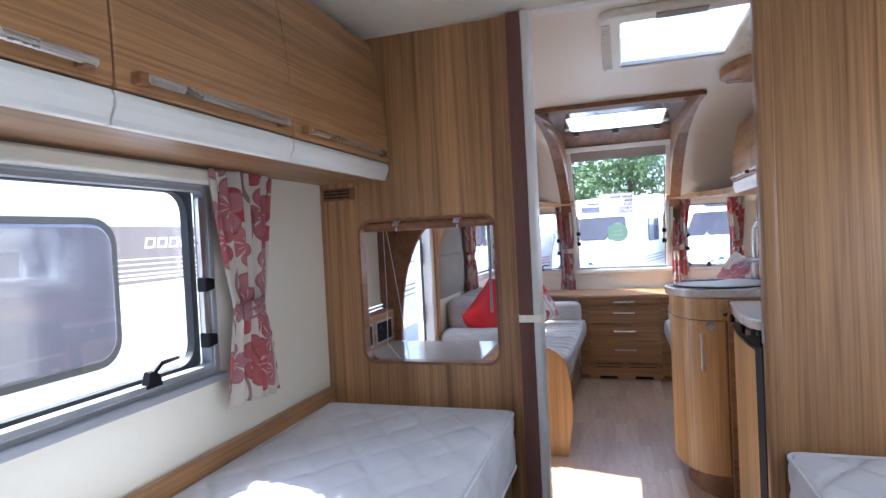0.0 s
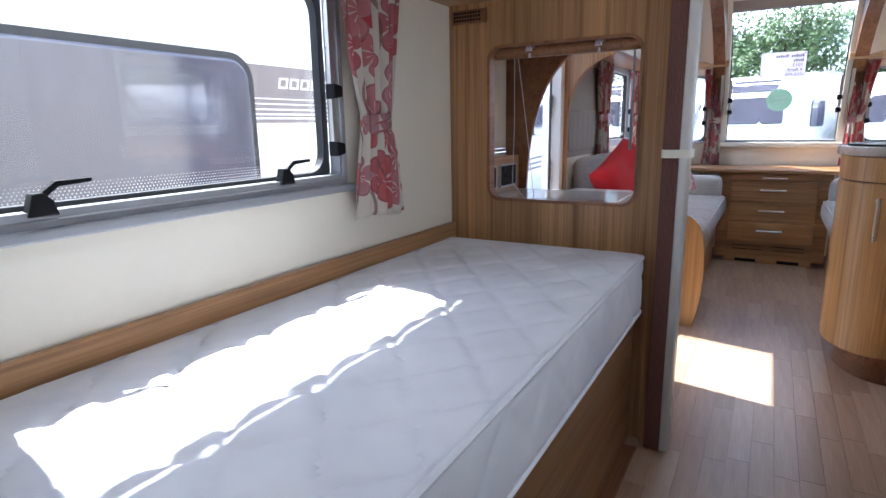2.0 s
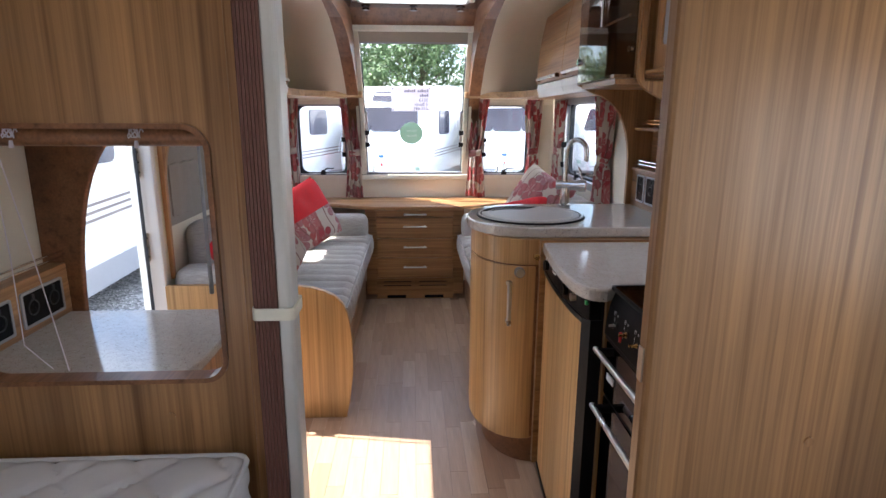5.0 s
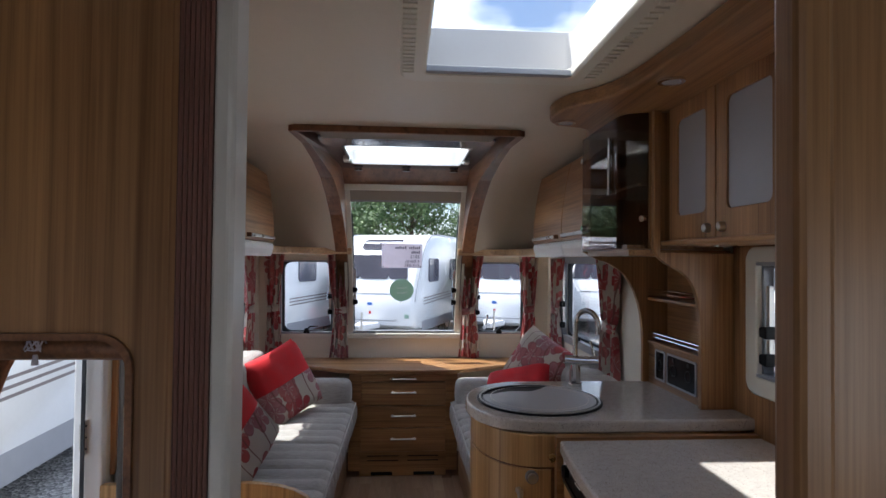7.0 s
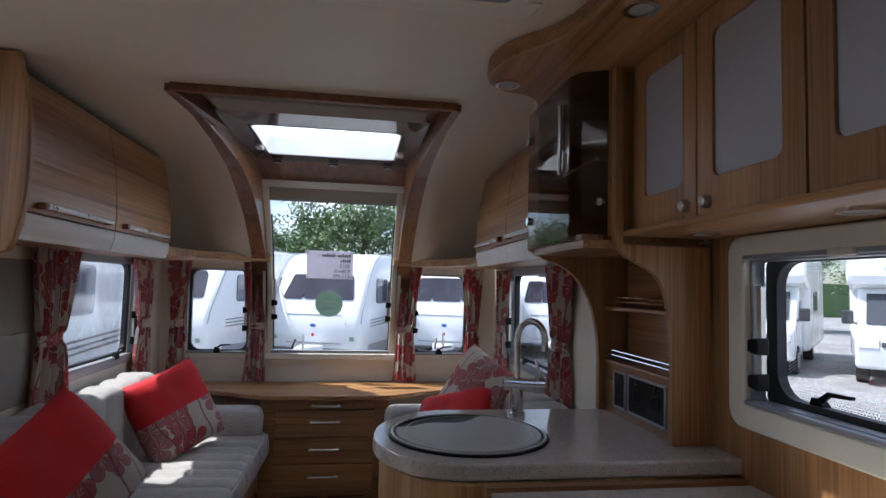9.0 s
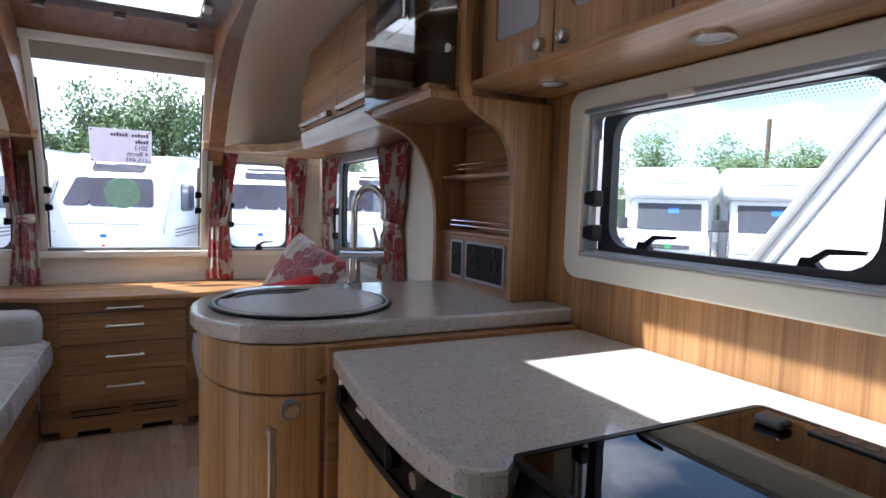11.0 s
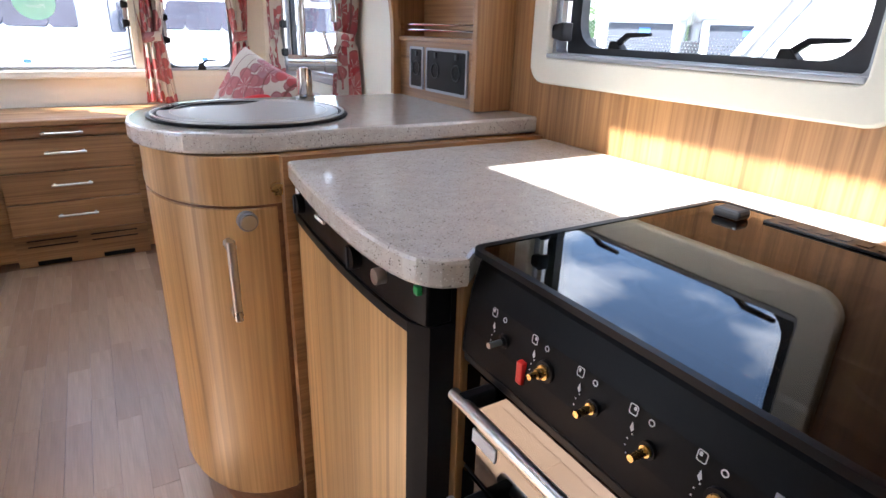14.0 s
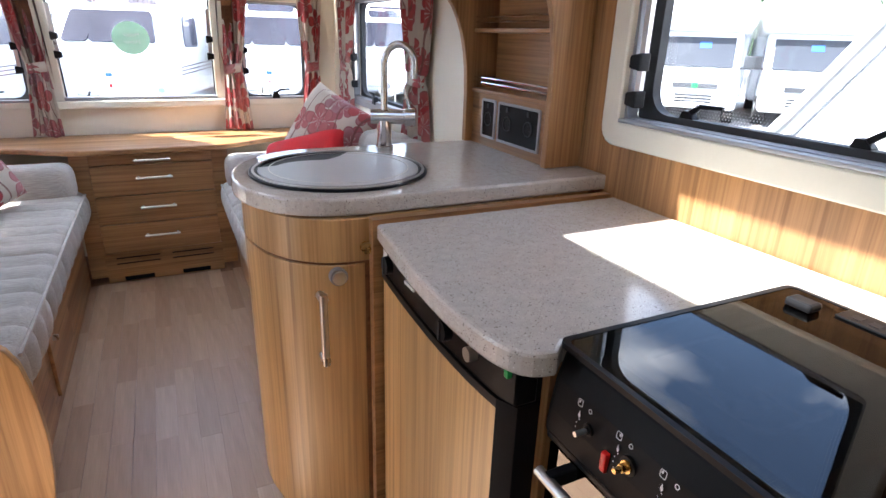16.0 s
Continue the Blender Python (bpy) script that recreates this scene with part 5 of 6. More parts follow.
part("disc", plate([(0.088 * math.cos(a), 0.088 * math.sin(a)) for a in np.linspace(0, 6.2832, 36, False)], -0.0008, 0, lambda u, v, d: m0 @ Vector((u, v, d))), STICKER, t)
for txt, dz in (("Motor", 0.010), ("Mover", -0.028)):
    for side in (-0.002, 0.0008):
        lettering(txt, 0.030, m0 @ Matrix.Translation((-0.042, dz, side)), PRINT, "lettering", t, "pale printed words")

# roof window in the front and its dark surround
w = thing("window_8", (0, 4.135, 2.03), "opening roof window in dark glossy surround", "roof window", kind="structure")
part("surround", ring(rr(-0.425, 0.425, 3.663, 4.561, 0.03), rr(-0.325, 0.325, 3.87, 4.411, 0.03), 2.000, 2.012, map_z(0)), VAN_GLASS, w, "dark glossy surround", bevel=0.003)
part("riser", ring(rr(-0.335, 0.335, 3.859, 4.423, 0.03), rr(-0.32, 0.32, 3.876, 4.405, 0.03), 2.0, 2.09, map_z(0)), WHITE_GLOSS, w)
part("pane", box(-0.34, 0.34, 3.859, 4.423, 2.088, 2.092), OPAL, w, "opal roof pane")
part("blind_cassette", box(-0.40, 0.40, 3.491, 3.641, 1.985, 2.025), SHADE_CLOTH, w, bevel=0.012)
for sx in (-1, 1):
    part("hinge_block", box(min(sx * 0.325, sx * 0.36), max(sx * 0.325, sx * 0.36), 4.215, 4.285, 1.985, 2.005), WHITE_GLOSS, w, bevel=0.004)
for x in (-0.30, 0.0, 0.30):
    downlight(x, 4.561, 1.990, 0.028, "small chrome downlight above the front window")
# main rooflight
w = thing("rooflight", (0.245, 2.29, 1.97), "cream framed rooflight with clear dome", "rooflight", kind="structure")
part("frame", ring(rr(-0.03, 0.522, 1.925, 2.64, 0.05), rr(0.042, 0.45, 2.01, 2.568, 0.02), 1.945, 1.975, map_z(0)), CREAM_FRAME, w, bevel=0.010, smooth=True)
part("riser", ring(rr(0.015, 0.475, 1.98, 2.595, 0.02), rr(0.032, 0.46, 1.997, 2.578, 0.02), 1.95, 2.08, map_z(0)), WHITE_GLOSS, w)
p = part("pane", box(0.01, 0.48, 1.975, 2.60, 2.082, 2.087), GLASS, w)
p.visible_shadow = False
part("blind_bar", box(0.035, 0.457, 2.552, 2.575, 1.948, 1.966), GREY_METAL, w, bevel=0.003)
part("vent_grille", box(0.155, 0.315, 1.95, 1.995, 1.940, 1.946), SHADE_CLOTH, w)
for i in range(22):
    for x in (-0.023, 0.488):
        part("rib", box(x, x + 0.03, 2.0 + i * 0.026, 2.012 + i * 0.026, 1.941, 1.946), CREAM_FRAME, w)

# ---- curtains ----
def curtain(f, u0, u1, v0, v1, tie, pull, label, seed=0, d0=0.03):
    c = thing("curtain", f((u0 + u1) / 2, v0, d0), label, "curtain", "tied floral curtains")
    nu, nv, wd, ht = 56, 40, u1 - u0, v1 - v0
    rnd = random.Random(seed)
    ph, k = rnd.random() * 6, max(3, round(wd / 0.045))
    vt = v0 + ht * tie

    def width(v):
        s = (v - vt) / (v1 - vt) if v > vt else (vt - v) / (vt - v0)
        s = max(0.0, min(1.0, s))
        return (0.44 + 0.56 * s ** 0.8) if v > vt else (0.44 + 0.40 * s ** 0.6)
    bm = bmesh.new()
    uvl = bm.loops.layers.uv.new("UVMap")
    g = []
    for j in range(nv + 1):
        v = v1 - ht * j / nv
        w = width(v)
        mid = (u0 + u1) / 2 + pull * wd * 0.5 * (1 - w)
        row = []
        for i in range(nu + 1):
            q = i / nu
            fold = math.sin(2 * math.pi * k * q + ph + 0.6 * math.sin(3 * v)) + 0.35 * math.sin(2 * math.pi * (k * 0.5) * q + ph * 2 + 4 * v)
            bulge = 0.012 * math.sin(math.pi * q) * (1.2 if v < vt else 0.6)
            amp = 0.013 * (1.2 - 0.35 * w) * (1 if abs(v - vt) > 0.03 else 0.45)
            row.append(bm.verts.new(f(mid + (q - 0.5) * wd * w + 0.004 * math.sin(9 * v + 5 * q), v + (0.006 * math.sin(6 * q) if j == nv else 0), d0 + amp * fold + bulge)))
        g.append(row)
    for j in range(nv):
        for i in range(nu):
            fc = bm.faces.new((g[j][i], g[j + 1][i], g[j + 1][i + 1], g[j][i + 1]))
            for lp, (a, b) in zip(fc.loops, ((i, j), (i, j + 1), (i + 1, j + 1), (i + 1, j))):
                lp[uvl].uv = (a / nu * wd * 1.5 + seed * 0.37, 1 - b / nv * ht + seed * 0.61)
    cl = part("cloth", bm, FLORAL, c, smooth=True)
    so = cl.modifiers.new("thickness", "SOLIDIFY")
    so.thickness = 0.0018
    w = width(vt)
    mid = (u0 + u1) / 2 + pull * wd * 0.5 * (1 - w)
    hw = wd * w * 0.5 + 0.006
    bm = bmesh.new()
    uvl = bm.loops.layers.uv.new("UVMap")
    rows = []
    for v in (vt - 0.024, vt, vt + 0.026):
        rows.append([bm.verts.new(f(mid + hw * math.cos(a), v + 0.006 * math.cos(a), d0 + 0.004 + 0.021 * math.sin(a))) for a in np.linspace(0, 2 * math.pi, 28, False)])
    for a, b in zip(rows, rows[1:]):
        for i in range(28):
            fc = bm.faces.new((a[i], a[(i + 1) % 28], b[(i + 1) % 28], b[i]))
            for lp, (p, q) in zip(fc.loops, ((i, 0), (i + 1, 0), (i + 1, 1), (i, 1))):
                lp[uvl].uv = (p / 28 * hw * 4 + seed, q * 0.03 + seed * 0.3)
    tb = part("tieback", bm, FLORAL, c, smooth=True)
    so = tb.modifiers.new("thickness", "SOLIDIFY")
    so.thickness = 0.002
    return c


LBL = "red and cream floral curtain tied at the middle"
curtain(fl, 1.165, 1.455, 0.805, 1.4535, 0.40, 0.0, LBL, 1, 0.045)
curtain(fl, 0.09, 0.34, 0.80, 1.4535, 0.47, -0.15, LBL, 2, 0.045)
curtain(fl, 3.70, 4.06, 0.80, 1.445, 0.45, -0.2, LBL, 3)
curtain(fl, 4.66, 4.98, 0.80, 1.445, 0.45, 0.2, LBL, 4)
curtain(frt, 3.70, 4.05, 0.80, 1.445, 0.45, -0.2, LBL, 5)
curtain(frt, 4.70, 5.02, 0.80, 1.445, 0.45, 0.2, LBL, 6)
curtain(map_front, -1.02, -0.865, 0.73, 1.46, 0.46, -0.2, LBL, 7)
curtain(map_front, -0.56, -0.39, 0.71, 1.46, 0.46, 0.3, LBL, 8, 0.06)
curtain(map_front, 0.39, 0.58, 0.71, 1.46, 0.46, -0.3, LBL, 9, 0.06)
curtain(map_front, 0.845, 1.0, 0.73, 1.46, 0.46, 0.2, LBL, 10)

# corner shelves above the front curtains
for sx in (-1, 1):
    o = [(sx * 0.375, 5.0), (sx * 0.50, 4.998)] + bez((sx * 0.50, 4.998), (sx * 0.68, 4.98), (sx * 0.79, 4.83), (sx * 0.80, 4.43), 8)[1:] + [(sx * 1.075, 4.43), (sx * 1.075, 5.17), (sx * 0.375, 5.17)]
    part("corner_shelf", plate(o, 1.462, 1.508, map_z(0)), WOOD_PALE, label="pale curved wood shelf above the front corner curtains", category="shelf", bevel=0.006)
    s = thing("loudspeaker", (sx * 0.84, 4.432, 1.70), "small black oval loudspeaker in the locker end", "loudspeaker")
    fe = lambda u, v, d: (u, 4.422 + d, v)
    part("grille", plate([(sx * 0.90 + 0.032 * math.cos(a), 1.735 + 0.055 * math.sin(a)) for a in np.linspace(0, 6.2832, 24, False)], 0.0, 0.012, fe), BLACK, s, bevel=0.003)
    part("knob", tube([(sx * 0.86, 4.42, 1.60), (sx * 0.86, 4.445, 1.60)], 0.012, 12), BLACK, s)


# ---- scatter cushions ----
def cushion(m, w, h, th, label, seed, split=0.5, red_first=True):
    """Two-tone cushion: one band plush red, the rest floral."""
    c = thing("cushion", m.translation, label, "cushion", "scatter cushions")
    n = 22
    shape = lambda a, b: ((1 - a ** 4) ** 0.5 * (1 - b ** 4) ** 0.5) ** 0.8
    for name, mat, j0, j1 in (("red_band", RED_CLOTH, 0, round(n * split)), ("floral_cover", FLORAL, round(n * split), n)):
        if j1 <= j0:
            continue
        bm = bmesh.new()
        uvl = bm.loops.layers.uv.new("UVMap")
        for side in (-1, 1):
            g = []
            for j in range(j0, j1 + 1):
                row = []
                for i in range(n + 1):
                    a, b = 2 * i / n - 1, 1 - 2 * j / n
                    pin = 1 - 0.06 * (1 - (a * b) ** 2) * (abs(a) ** 6 + abs(b) ** 6)
                    z = side * th * 0.5 * shape(a, b) + 0.006 * noise.noise(Vector((a * 2, b * 2, seed)))
                    if name == "red_band":
                        z -= side * 0.012 * math.exp(-((a) ** 2 + (b - 0.45) ** 2) * 18)
                    row.append(bm.verts.new(m @ Vector((a * w / 2 * pin, b * h / 2 * pin, z))))
                g.append(row)
            for j in range(len(g) - 1):
                for i in range(n):
                    q = (g[j][i], g[j + 1][i], g[j + 1][i + 1], g[j][i + 1])
                    fc = bm.faces.new(q)
                    for lp, (p, r) in zip(fc.loops, ((i, j), (i, j + 1), (i + 1, j + 1), (i + 1, j))):
                        lp[uvl].uv = (p / n * w + seed * 0.71, r / n * h + seed * 0.43)
        bmesh.ops.remove_doubles(bm, verts=bm.verts[:], dist=0.0008)
        part(name, bm, mat, c, smooth=True)
    return c


def placed(at, normal, spin):
    """A cushion's frame: its face looks along normal, turned by spin degrees."""
    q = Vector(normal).to_track_quat("Z", "Y").to_matrix().to_4x4()
    return Matrix.Translation(at) @ q @ pose(0, 0, 0, 0, 0, spin)


cushion(placed((-0.705, 4.377, 0.70), (0.72, -0.56, 0.40), 16), 0.42, 0.42, 0.16, "red and floral cushion leaning on the sofa back", 1)
cushion(placed((-0.745, 3.41, 0.70), (0.80, -0.42, 0.42), 30), 0.44, 0.44, 0.17, "red and floral cushion leaning at the sofa end", 2, 0.55)
cushion(placed((0.77, 4.261, 0.79), (-0.72, -0.56, 0.40), -22), 0.42, 0.42, 0.15, "floral cushion leaning on the sofa back", 3, 0.0)
cushion(placed((0.62, 4.123, 0.66), (-0.60, -0.50, 0.62), 20), 0.40, 0.40, 0.15, "red cushion lying under a floral one", 4, 1.0)


# ---- partition fittings ----
t = thing("folding_door", (-0.29, 1.83, 0), "brown concertina door folded back and strapped", "folding door")
for i in range(7):
    x = -0.314 + i * 0.0065
    part("fold", plate([(x, 1.764), (x + 0.003, 1.761), (x + 0.006, 1.764), (x + 0.006, 1.828), (x + 0.003, 1.831), (x, 1.828)], 0.012, 1.955, map_z(0)), BROWN_VINYL, t)
part("lead_post", plate([(-0.268, 1.764), (-0.246, 1.764), (-0.241, 1.772), (-0.241, 1.824), (-0.246, 1.832), (-0.268, 1.832)], 0.010, 1.957, map_z(0)), POST_GREY, t, "silver grey leading post", bevel=0.004)
part("strap", ring(rr(-0.3165, -0.235, 1.752, 1.842, 0.012, 4), rr(-0.3150, -0.239, 1.756, 1.838, 0.010, 4), 0.952, 0.976, map_z(0)), CREAM_FRAME, t, "cream retaining strap", bevel=0.002)
part("trim_door_track", box(-0.24, 0.352, 1.815, 1.845, 1.956, 1.971), WHITE_GLOSS, kind="structure", label="white ceiling track of the folding door")
t = thing("vent_grille", (-0.98, 1.826, 1.42), "small brown wall vent in the partition", "vent")
part("plate", box(-1.046, -0.915, 1.8245, 1.8295, 1.396, 1.442), WOOD_DARK, t, bevel=0.002)
for i in range(10):
    for j in range(3):
        part("slot", box(-1.038 + i * 0.0105, -1.031 + i * 0.0105, 1.823, 1.826, 1.404 + j * 0.012, 1.412 + j * 0.012), BLACK, t)
for x, z in ((-0.865, 1.38), (-0.52, 0.715), (0.62, 0.83), (-0.93, 1.41)):
    part("screw_cap", tube([(x, 1.8295 if x < 0 else 1.4975, z), (x, 1.8265 if x < 0 else 1.4945, z)], 0.008, 12), WOOD_Z, label="wood-coloured screw cover cap", category="screw cap", group="screw caps")
t = thing("hatch_blind", (-0.69, 1.85, 1.30), "rolled wood-slat blind with cords in the hatch", "roller blind")
part("roll", tube([(-0.897, 1.868, 1.294), (-0.406, 1.868, 1.294)], 0.020, 14), WOOD_DARK, t, smooth=True)
part("head_board", box(-0.897, -0.406, 1.862, 1.895, 1.300, 1.322), WOOD_DARK, t)
for x in (-0.762, -0.532):
    k = [(x + 0.016 * math.cos(a * 2.3) * (1 - i / 40), 1.838, 1.302 + 0.011 * math.sin(a * 3.1)) for i, a in enumerate(np.linspace(0, 9, 30))]
    part("cord_knot", tube(k, 0.0014, 5), PAPER, t, smooth=True)
    part("cord_end", tube([(x, 1.84, 1.286), (x, 1.84, 1.272)], [0.003, 0.005], 8), PAPER, t, smooth=True)
part("cord", tube([(-0.83, 1.875, 1.30), (-0.835, 1.89, 1.05), (-0.845, 1.90, 0.85), (-0.80, 1.91, 0.79)], 0.0012, 5), PAPER, t)
part("cord", tube([(-0.82, 1.875, 1.30), (-0.79, 1.89, 1.05), (-0.76, 1.90, 0.79)], 0.0012, 5), PAPER, t)
part("wand", tube([(-0.43, 1.874, 1.29), (-0.43, 1.874, 0.97)], [0.003, 0.005], 8), GREY_METAL, t, smooth=True)
t = thing("door_catch_plate", (0.342, 1.512, 0.96), "small steel keep plate on the partition edge", "latch plate")
part("plate", box(0.3395, 0.3425, 1.503, 1.521, 0.935, 0.99), STEEL, t, bevel=0.001)

# ---- dresser beyond the hatch ----
t = thing("dresser", (-0.80, 2.1, 0), "low wood dresser with polished grey worktop", "dresser")
part("body", box(-1.075, -0.56, 1.864, 2.328, 0.0, 0.752), WOOD_Z, t)
part("worktop", plate([(-1.076, 1.862), (-0.60, 1.862)] + bez((-0.60, 1.862), (-0.53, 1.862), (-0.50, 1.92), (-0.50, 2.00), 6)[1:] + [(-0.50, 2.328), (-1.076, 2.328)], 0.754, 0.780, map_z(0)), WORKTOP, t, "polished grey speckled worktop", bevel=0.004)
t2 = thing("socket_shelf", (-1.03, 2.1, 0.78), "narrow wood shelf with sockets and chrome rail", "shelf")
sb = part("board", box(-1.076, -0.995, 1.864, 2.326, 0.7805, 0.925), WOOD_Y, t2, bevel=0.003)
socket(sb, 1.905, 2.085, 0.80, 0.895, -0.995, 1, 2)
socket(sb, 2.12, 2.29, 0.80, 0.895, -0.995, 1, 2)
for dz in (0.945, 0.960):
    part("rail", tube([(-1.0, 1.866, dz), (-1.0, 2.325, dz)], 0.003, 8), CHROME, t2, "chrome rail", smooth=True)
arch = [(-1.076, 0.0), (-0.972, 0.0), (-0.965, 0.75)] + bez((-0.965, 0.75), (-0.955, 1.10), (-0.90, 1.30), (-0.66, 1.40), 12)[1:] + [(-0.60, 1.43), (-0.59, 1.955), (-1.076, 1.955)]
part("arch_panel", plate(arch, 2.330, 2.354, lambda u, v, d: (u, d, v)), WOOD_DARK, label="dark wood panel with swept arch beside the doorway", category="panel", bevel=0.004)
t = thing("overhead_locker", (-0.85, 2.1, 1.43), "wood overhead locker above the dresser", "overhead locker", "dresser locker")
part("body", box(-1.076, -0.62, 1.864, 2.328, 1.43, 1.955), WOOD_Y, t)
d = part("door", box(-0.62, -0.602, 1.866, 2.326, 1.45, 1.955), WOOD_Y, t, bevel=0.003)
bar_handle(d, (-0.602, 1.95, 1.48), (-0.602, 2.24, 1.48), (0.018, 0, 0))

# ---- entrance doorway ----
w = thing("door_1", (-1.1, 2.75, 0), "white framed entrance doorway with its door open outside", "door", kind="structure")
for y0, y1 in ((2.465, 2.49), (3.062, 3.10)):
    part("jamb", box(-1.125, -1.055, y0, y1, 0, 1.922), WHITE_GLOSS, w, "white aluminium jamb", bevel=0.006)
part("head", box(-1.125, -1.055, 2.49, 3.062, 1.892, 1.922), WHITE_GLOSS, w, bevel=0.006)
part("sill", box(-1.15, -1.06, 2.49, 3.062, -0.02, 0.012), GREY_METAL, w, bevel=0.004)
part("leaf", box(-1.175, -1.135, 3.10, 3.76, -0.02, 1.80), VAN_WHITE, w, "white door leaf folded back outside", bevel=0.01)
for z in (0.45, 0.80, 1.15):
    h = part("hinge", box(-1.112, -1.104, 3.040, 3.064, z - 0.06, z + 0.06), STEEL, w, "steel hinge")
    part("hinge_pin", tube([(-1.116, 3.050, z - 0.045), (-1.116, 3.050, z + 0.045)], 0.008, 10), STEEL, h, smooth=True)
    for dz in (-0.04, 0.0, 0.04):
        part("screw", tube([(-1.1035, 3.052, z + dz), (-1.101, 3.052, z + dz)], 0.004, 8), RUBBER, h)
part("rubber_seal", box(-1.112, -1.10, 3.035, 3.041, 0.01, 1.892), RUBBER, w)

endp = [(-1.076, 0.64), (-1.045, 0.64), (-1.040, 1.08)] + bez((-1.040, 1.08), (-1.02, 1.33), (-0.90, 1.38), (-0.80, 1.405), 10)[1:] + bez((-0.80, 1.405), (-0.770, 1.45), (-0.755, 1.60), (-0.762, 1.70), 6)[1:] + bez((-0.762, 1.70), (-0.768, 1.82), (-0.79, 1.90), (-0.81, 1.968), 4)[1:] + [(-1.076, 1.968)]
part("locker_end_panel", plate(endp, 3.132, 3.158, lambda u, v, d: (u, d, v)), WOOD_Z, label="wood end panel with swept lower edge by the door", category="panel", bevel=0.005)
t = thing("control_panel", (-0.95, 3.128, 1.62), "dark grey control panel with two small screens", "control panel")
fp = lambda u, v, d: (u, 3.1315 - d, v)
pb = part("housing", plate(rr(-1.035, -0.862, 1.528, 1.722, 0.016), 0, 0.014, fp), plain("dark grey plastic", (0.07, 0.07, 0.075), 0.4), t, bevel=0.003)
SCREEN = plain("grey display", (0.42, 0.46, 0.50), 0.25, relief=0)
for u0, v0, v1 in ((-1.012, 1.672, 1.702), (-1.016, 1.550, 1.586)):
    part("screen", plate(rr(u0, u0 + 0.062, v0, v1, 0.003, 2), 0.014, 0.0155, fp), SCREEN, pb, "grey liquid crystal screen")
for u, v in ((-0.925, 1.694), (-0.898, 1.694), (-0.925, 1.672), (-0.898, 1.672), (-1.0, 1.648), (-0.975, 1.648), (-0.928, 1.568), (-0.905, 1.568), (-0.916, 1.58), (-0.916, 1.556)):
    part("button", plate([(u + 0.009 * math.cos(a), v + 0.006 * math.sin(a)) for a in np.linspace(0, 6.2832, 12, False)], 0.014, 0.018, fp), BLACK, pb)
part("maker_badge", plate([(-0.955 + 0.011 * math.cos(a), 1.622 + 0.004 * math.sin(a)) for a in np.linspace(0, 6.2832, 14, False)], 0.014, 0.0155, fp), PRINT, pb)
t = thing("alarm", (-0.96, 3.12, 1.92), "white plastic carbon monoxide alarm", "alarm")
ab = part("case", plate(rr(-1.022, -0.892, 1.886, 1.952, 0.010), 0, 0.036, fp), WHITE_GLOSS, t, bevel=0.006)
part("sounder", ring([(-0.985 + 0.017 * math.cos(a), 1.922 + 0.017 * math.sin(a)) for a in np.linspace(0, 6.2832, 20, False)], [(-0.985 + 0.013 * math.cos(a), 1.922 + 0.013 * math.sin(a)) for a in np.linspace(0, 6.2832, 20, False)], 0.036, 0.0375, fp), RUBBER, ab)
for k in range(3):
    part("print_line", plate([(-0.945, 1.912 + k * 0.008), (-0.912, 1.912 + k * 0.008), (-0.912, 1.915 + k * 0.008), (-0.945, 1.915 + k * 0.008)], 0.036, 0.037, fp), RUBBER, ab)
t = thing("wall_pad", (-1.07, 3.5, 1.1), "grey fabric wall pad with a pocket", "wall pad")
part("pad", soft_box(-1.079, -1.055, 3.165, 3.80, 0.86, 1.40, 0.010, 0.05), PAD_CLOTH, t, smooth=True)
pk = part("pocket", soft_box(-1.062, -1.045, 3.20, 3.76, 0.90, 1.13, 0.008, 0.03, lambda p, n: 0.004 * math.sin(p.y * 60)), PAD_CLOTH, t, "gathered pocket", smooth=True)


# ---- floor strips ----
rnd = random.Random(7)
strip_w = 0.066
shared = {}


def strip_mesh(length):
    key = round(length, 2)
    if key not in shared:
        bm = box(0, strip_w - 0.0008, 0, key - 0.0008, -0.006, 0.0)
        bmesh.ops.bevel(bm, geom=[e for e in bm.edges if all(abs(v.co.z) < 1e-6 for v in e.verts)], offset=0.0004, segments=1, affect="EDGES")
        me = bpy.data.meshes.new("strip")
        bm.to_mesh(me)
        bm.free()
        me.materials.append(FLOOR)
        shared[key] = me
    return shared[key]


x = -0.60
while x < 0.56:
    y = REAR + 0.01 - rnd.random() * 0.3
    while y < 4.77:
        ln = rnd.choice((0.32, 0.38, 0.44, 0.50))
        a, b = max(y, REAR + 0.002), min(y + ln, 4.77)
        if b - a > 0.05 and not (x < -0.37 and b < 1.8) and not (x > 0.30 and b < 1.5):
            o = new("plank", strip_mesh(b - a))
            o.location = (x, a, 0)
            o.parent = floor
        y += ln
    x += strip_w


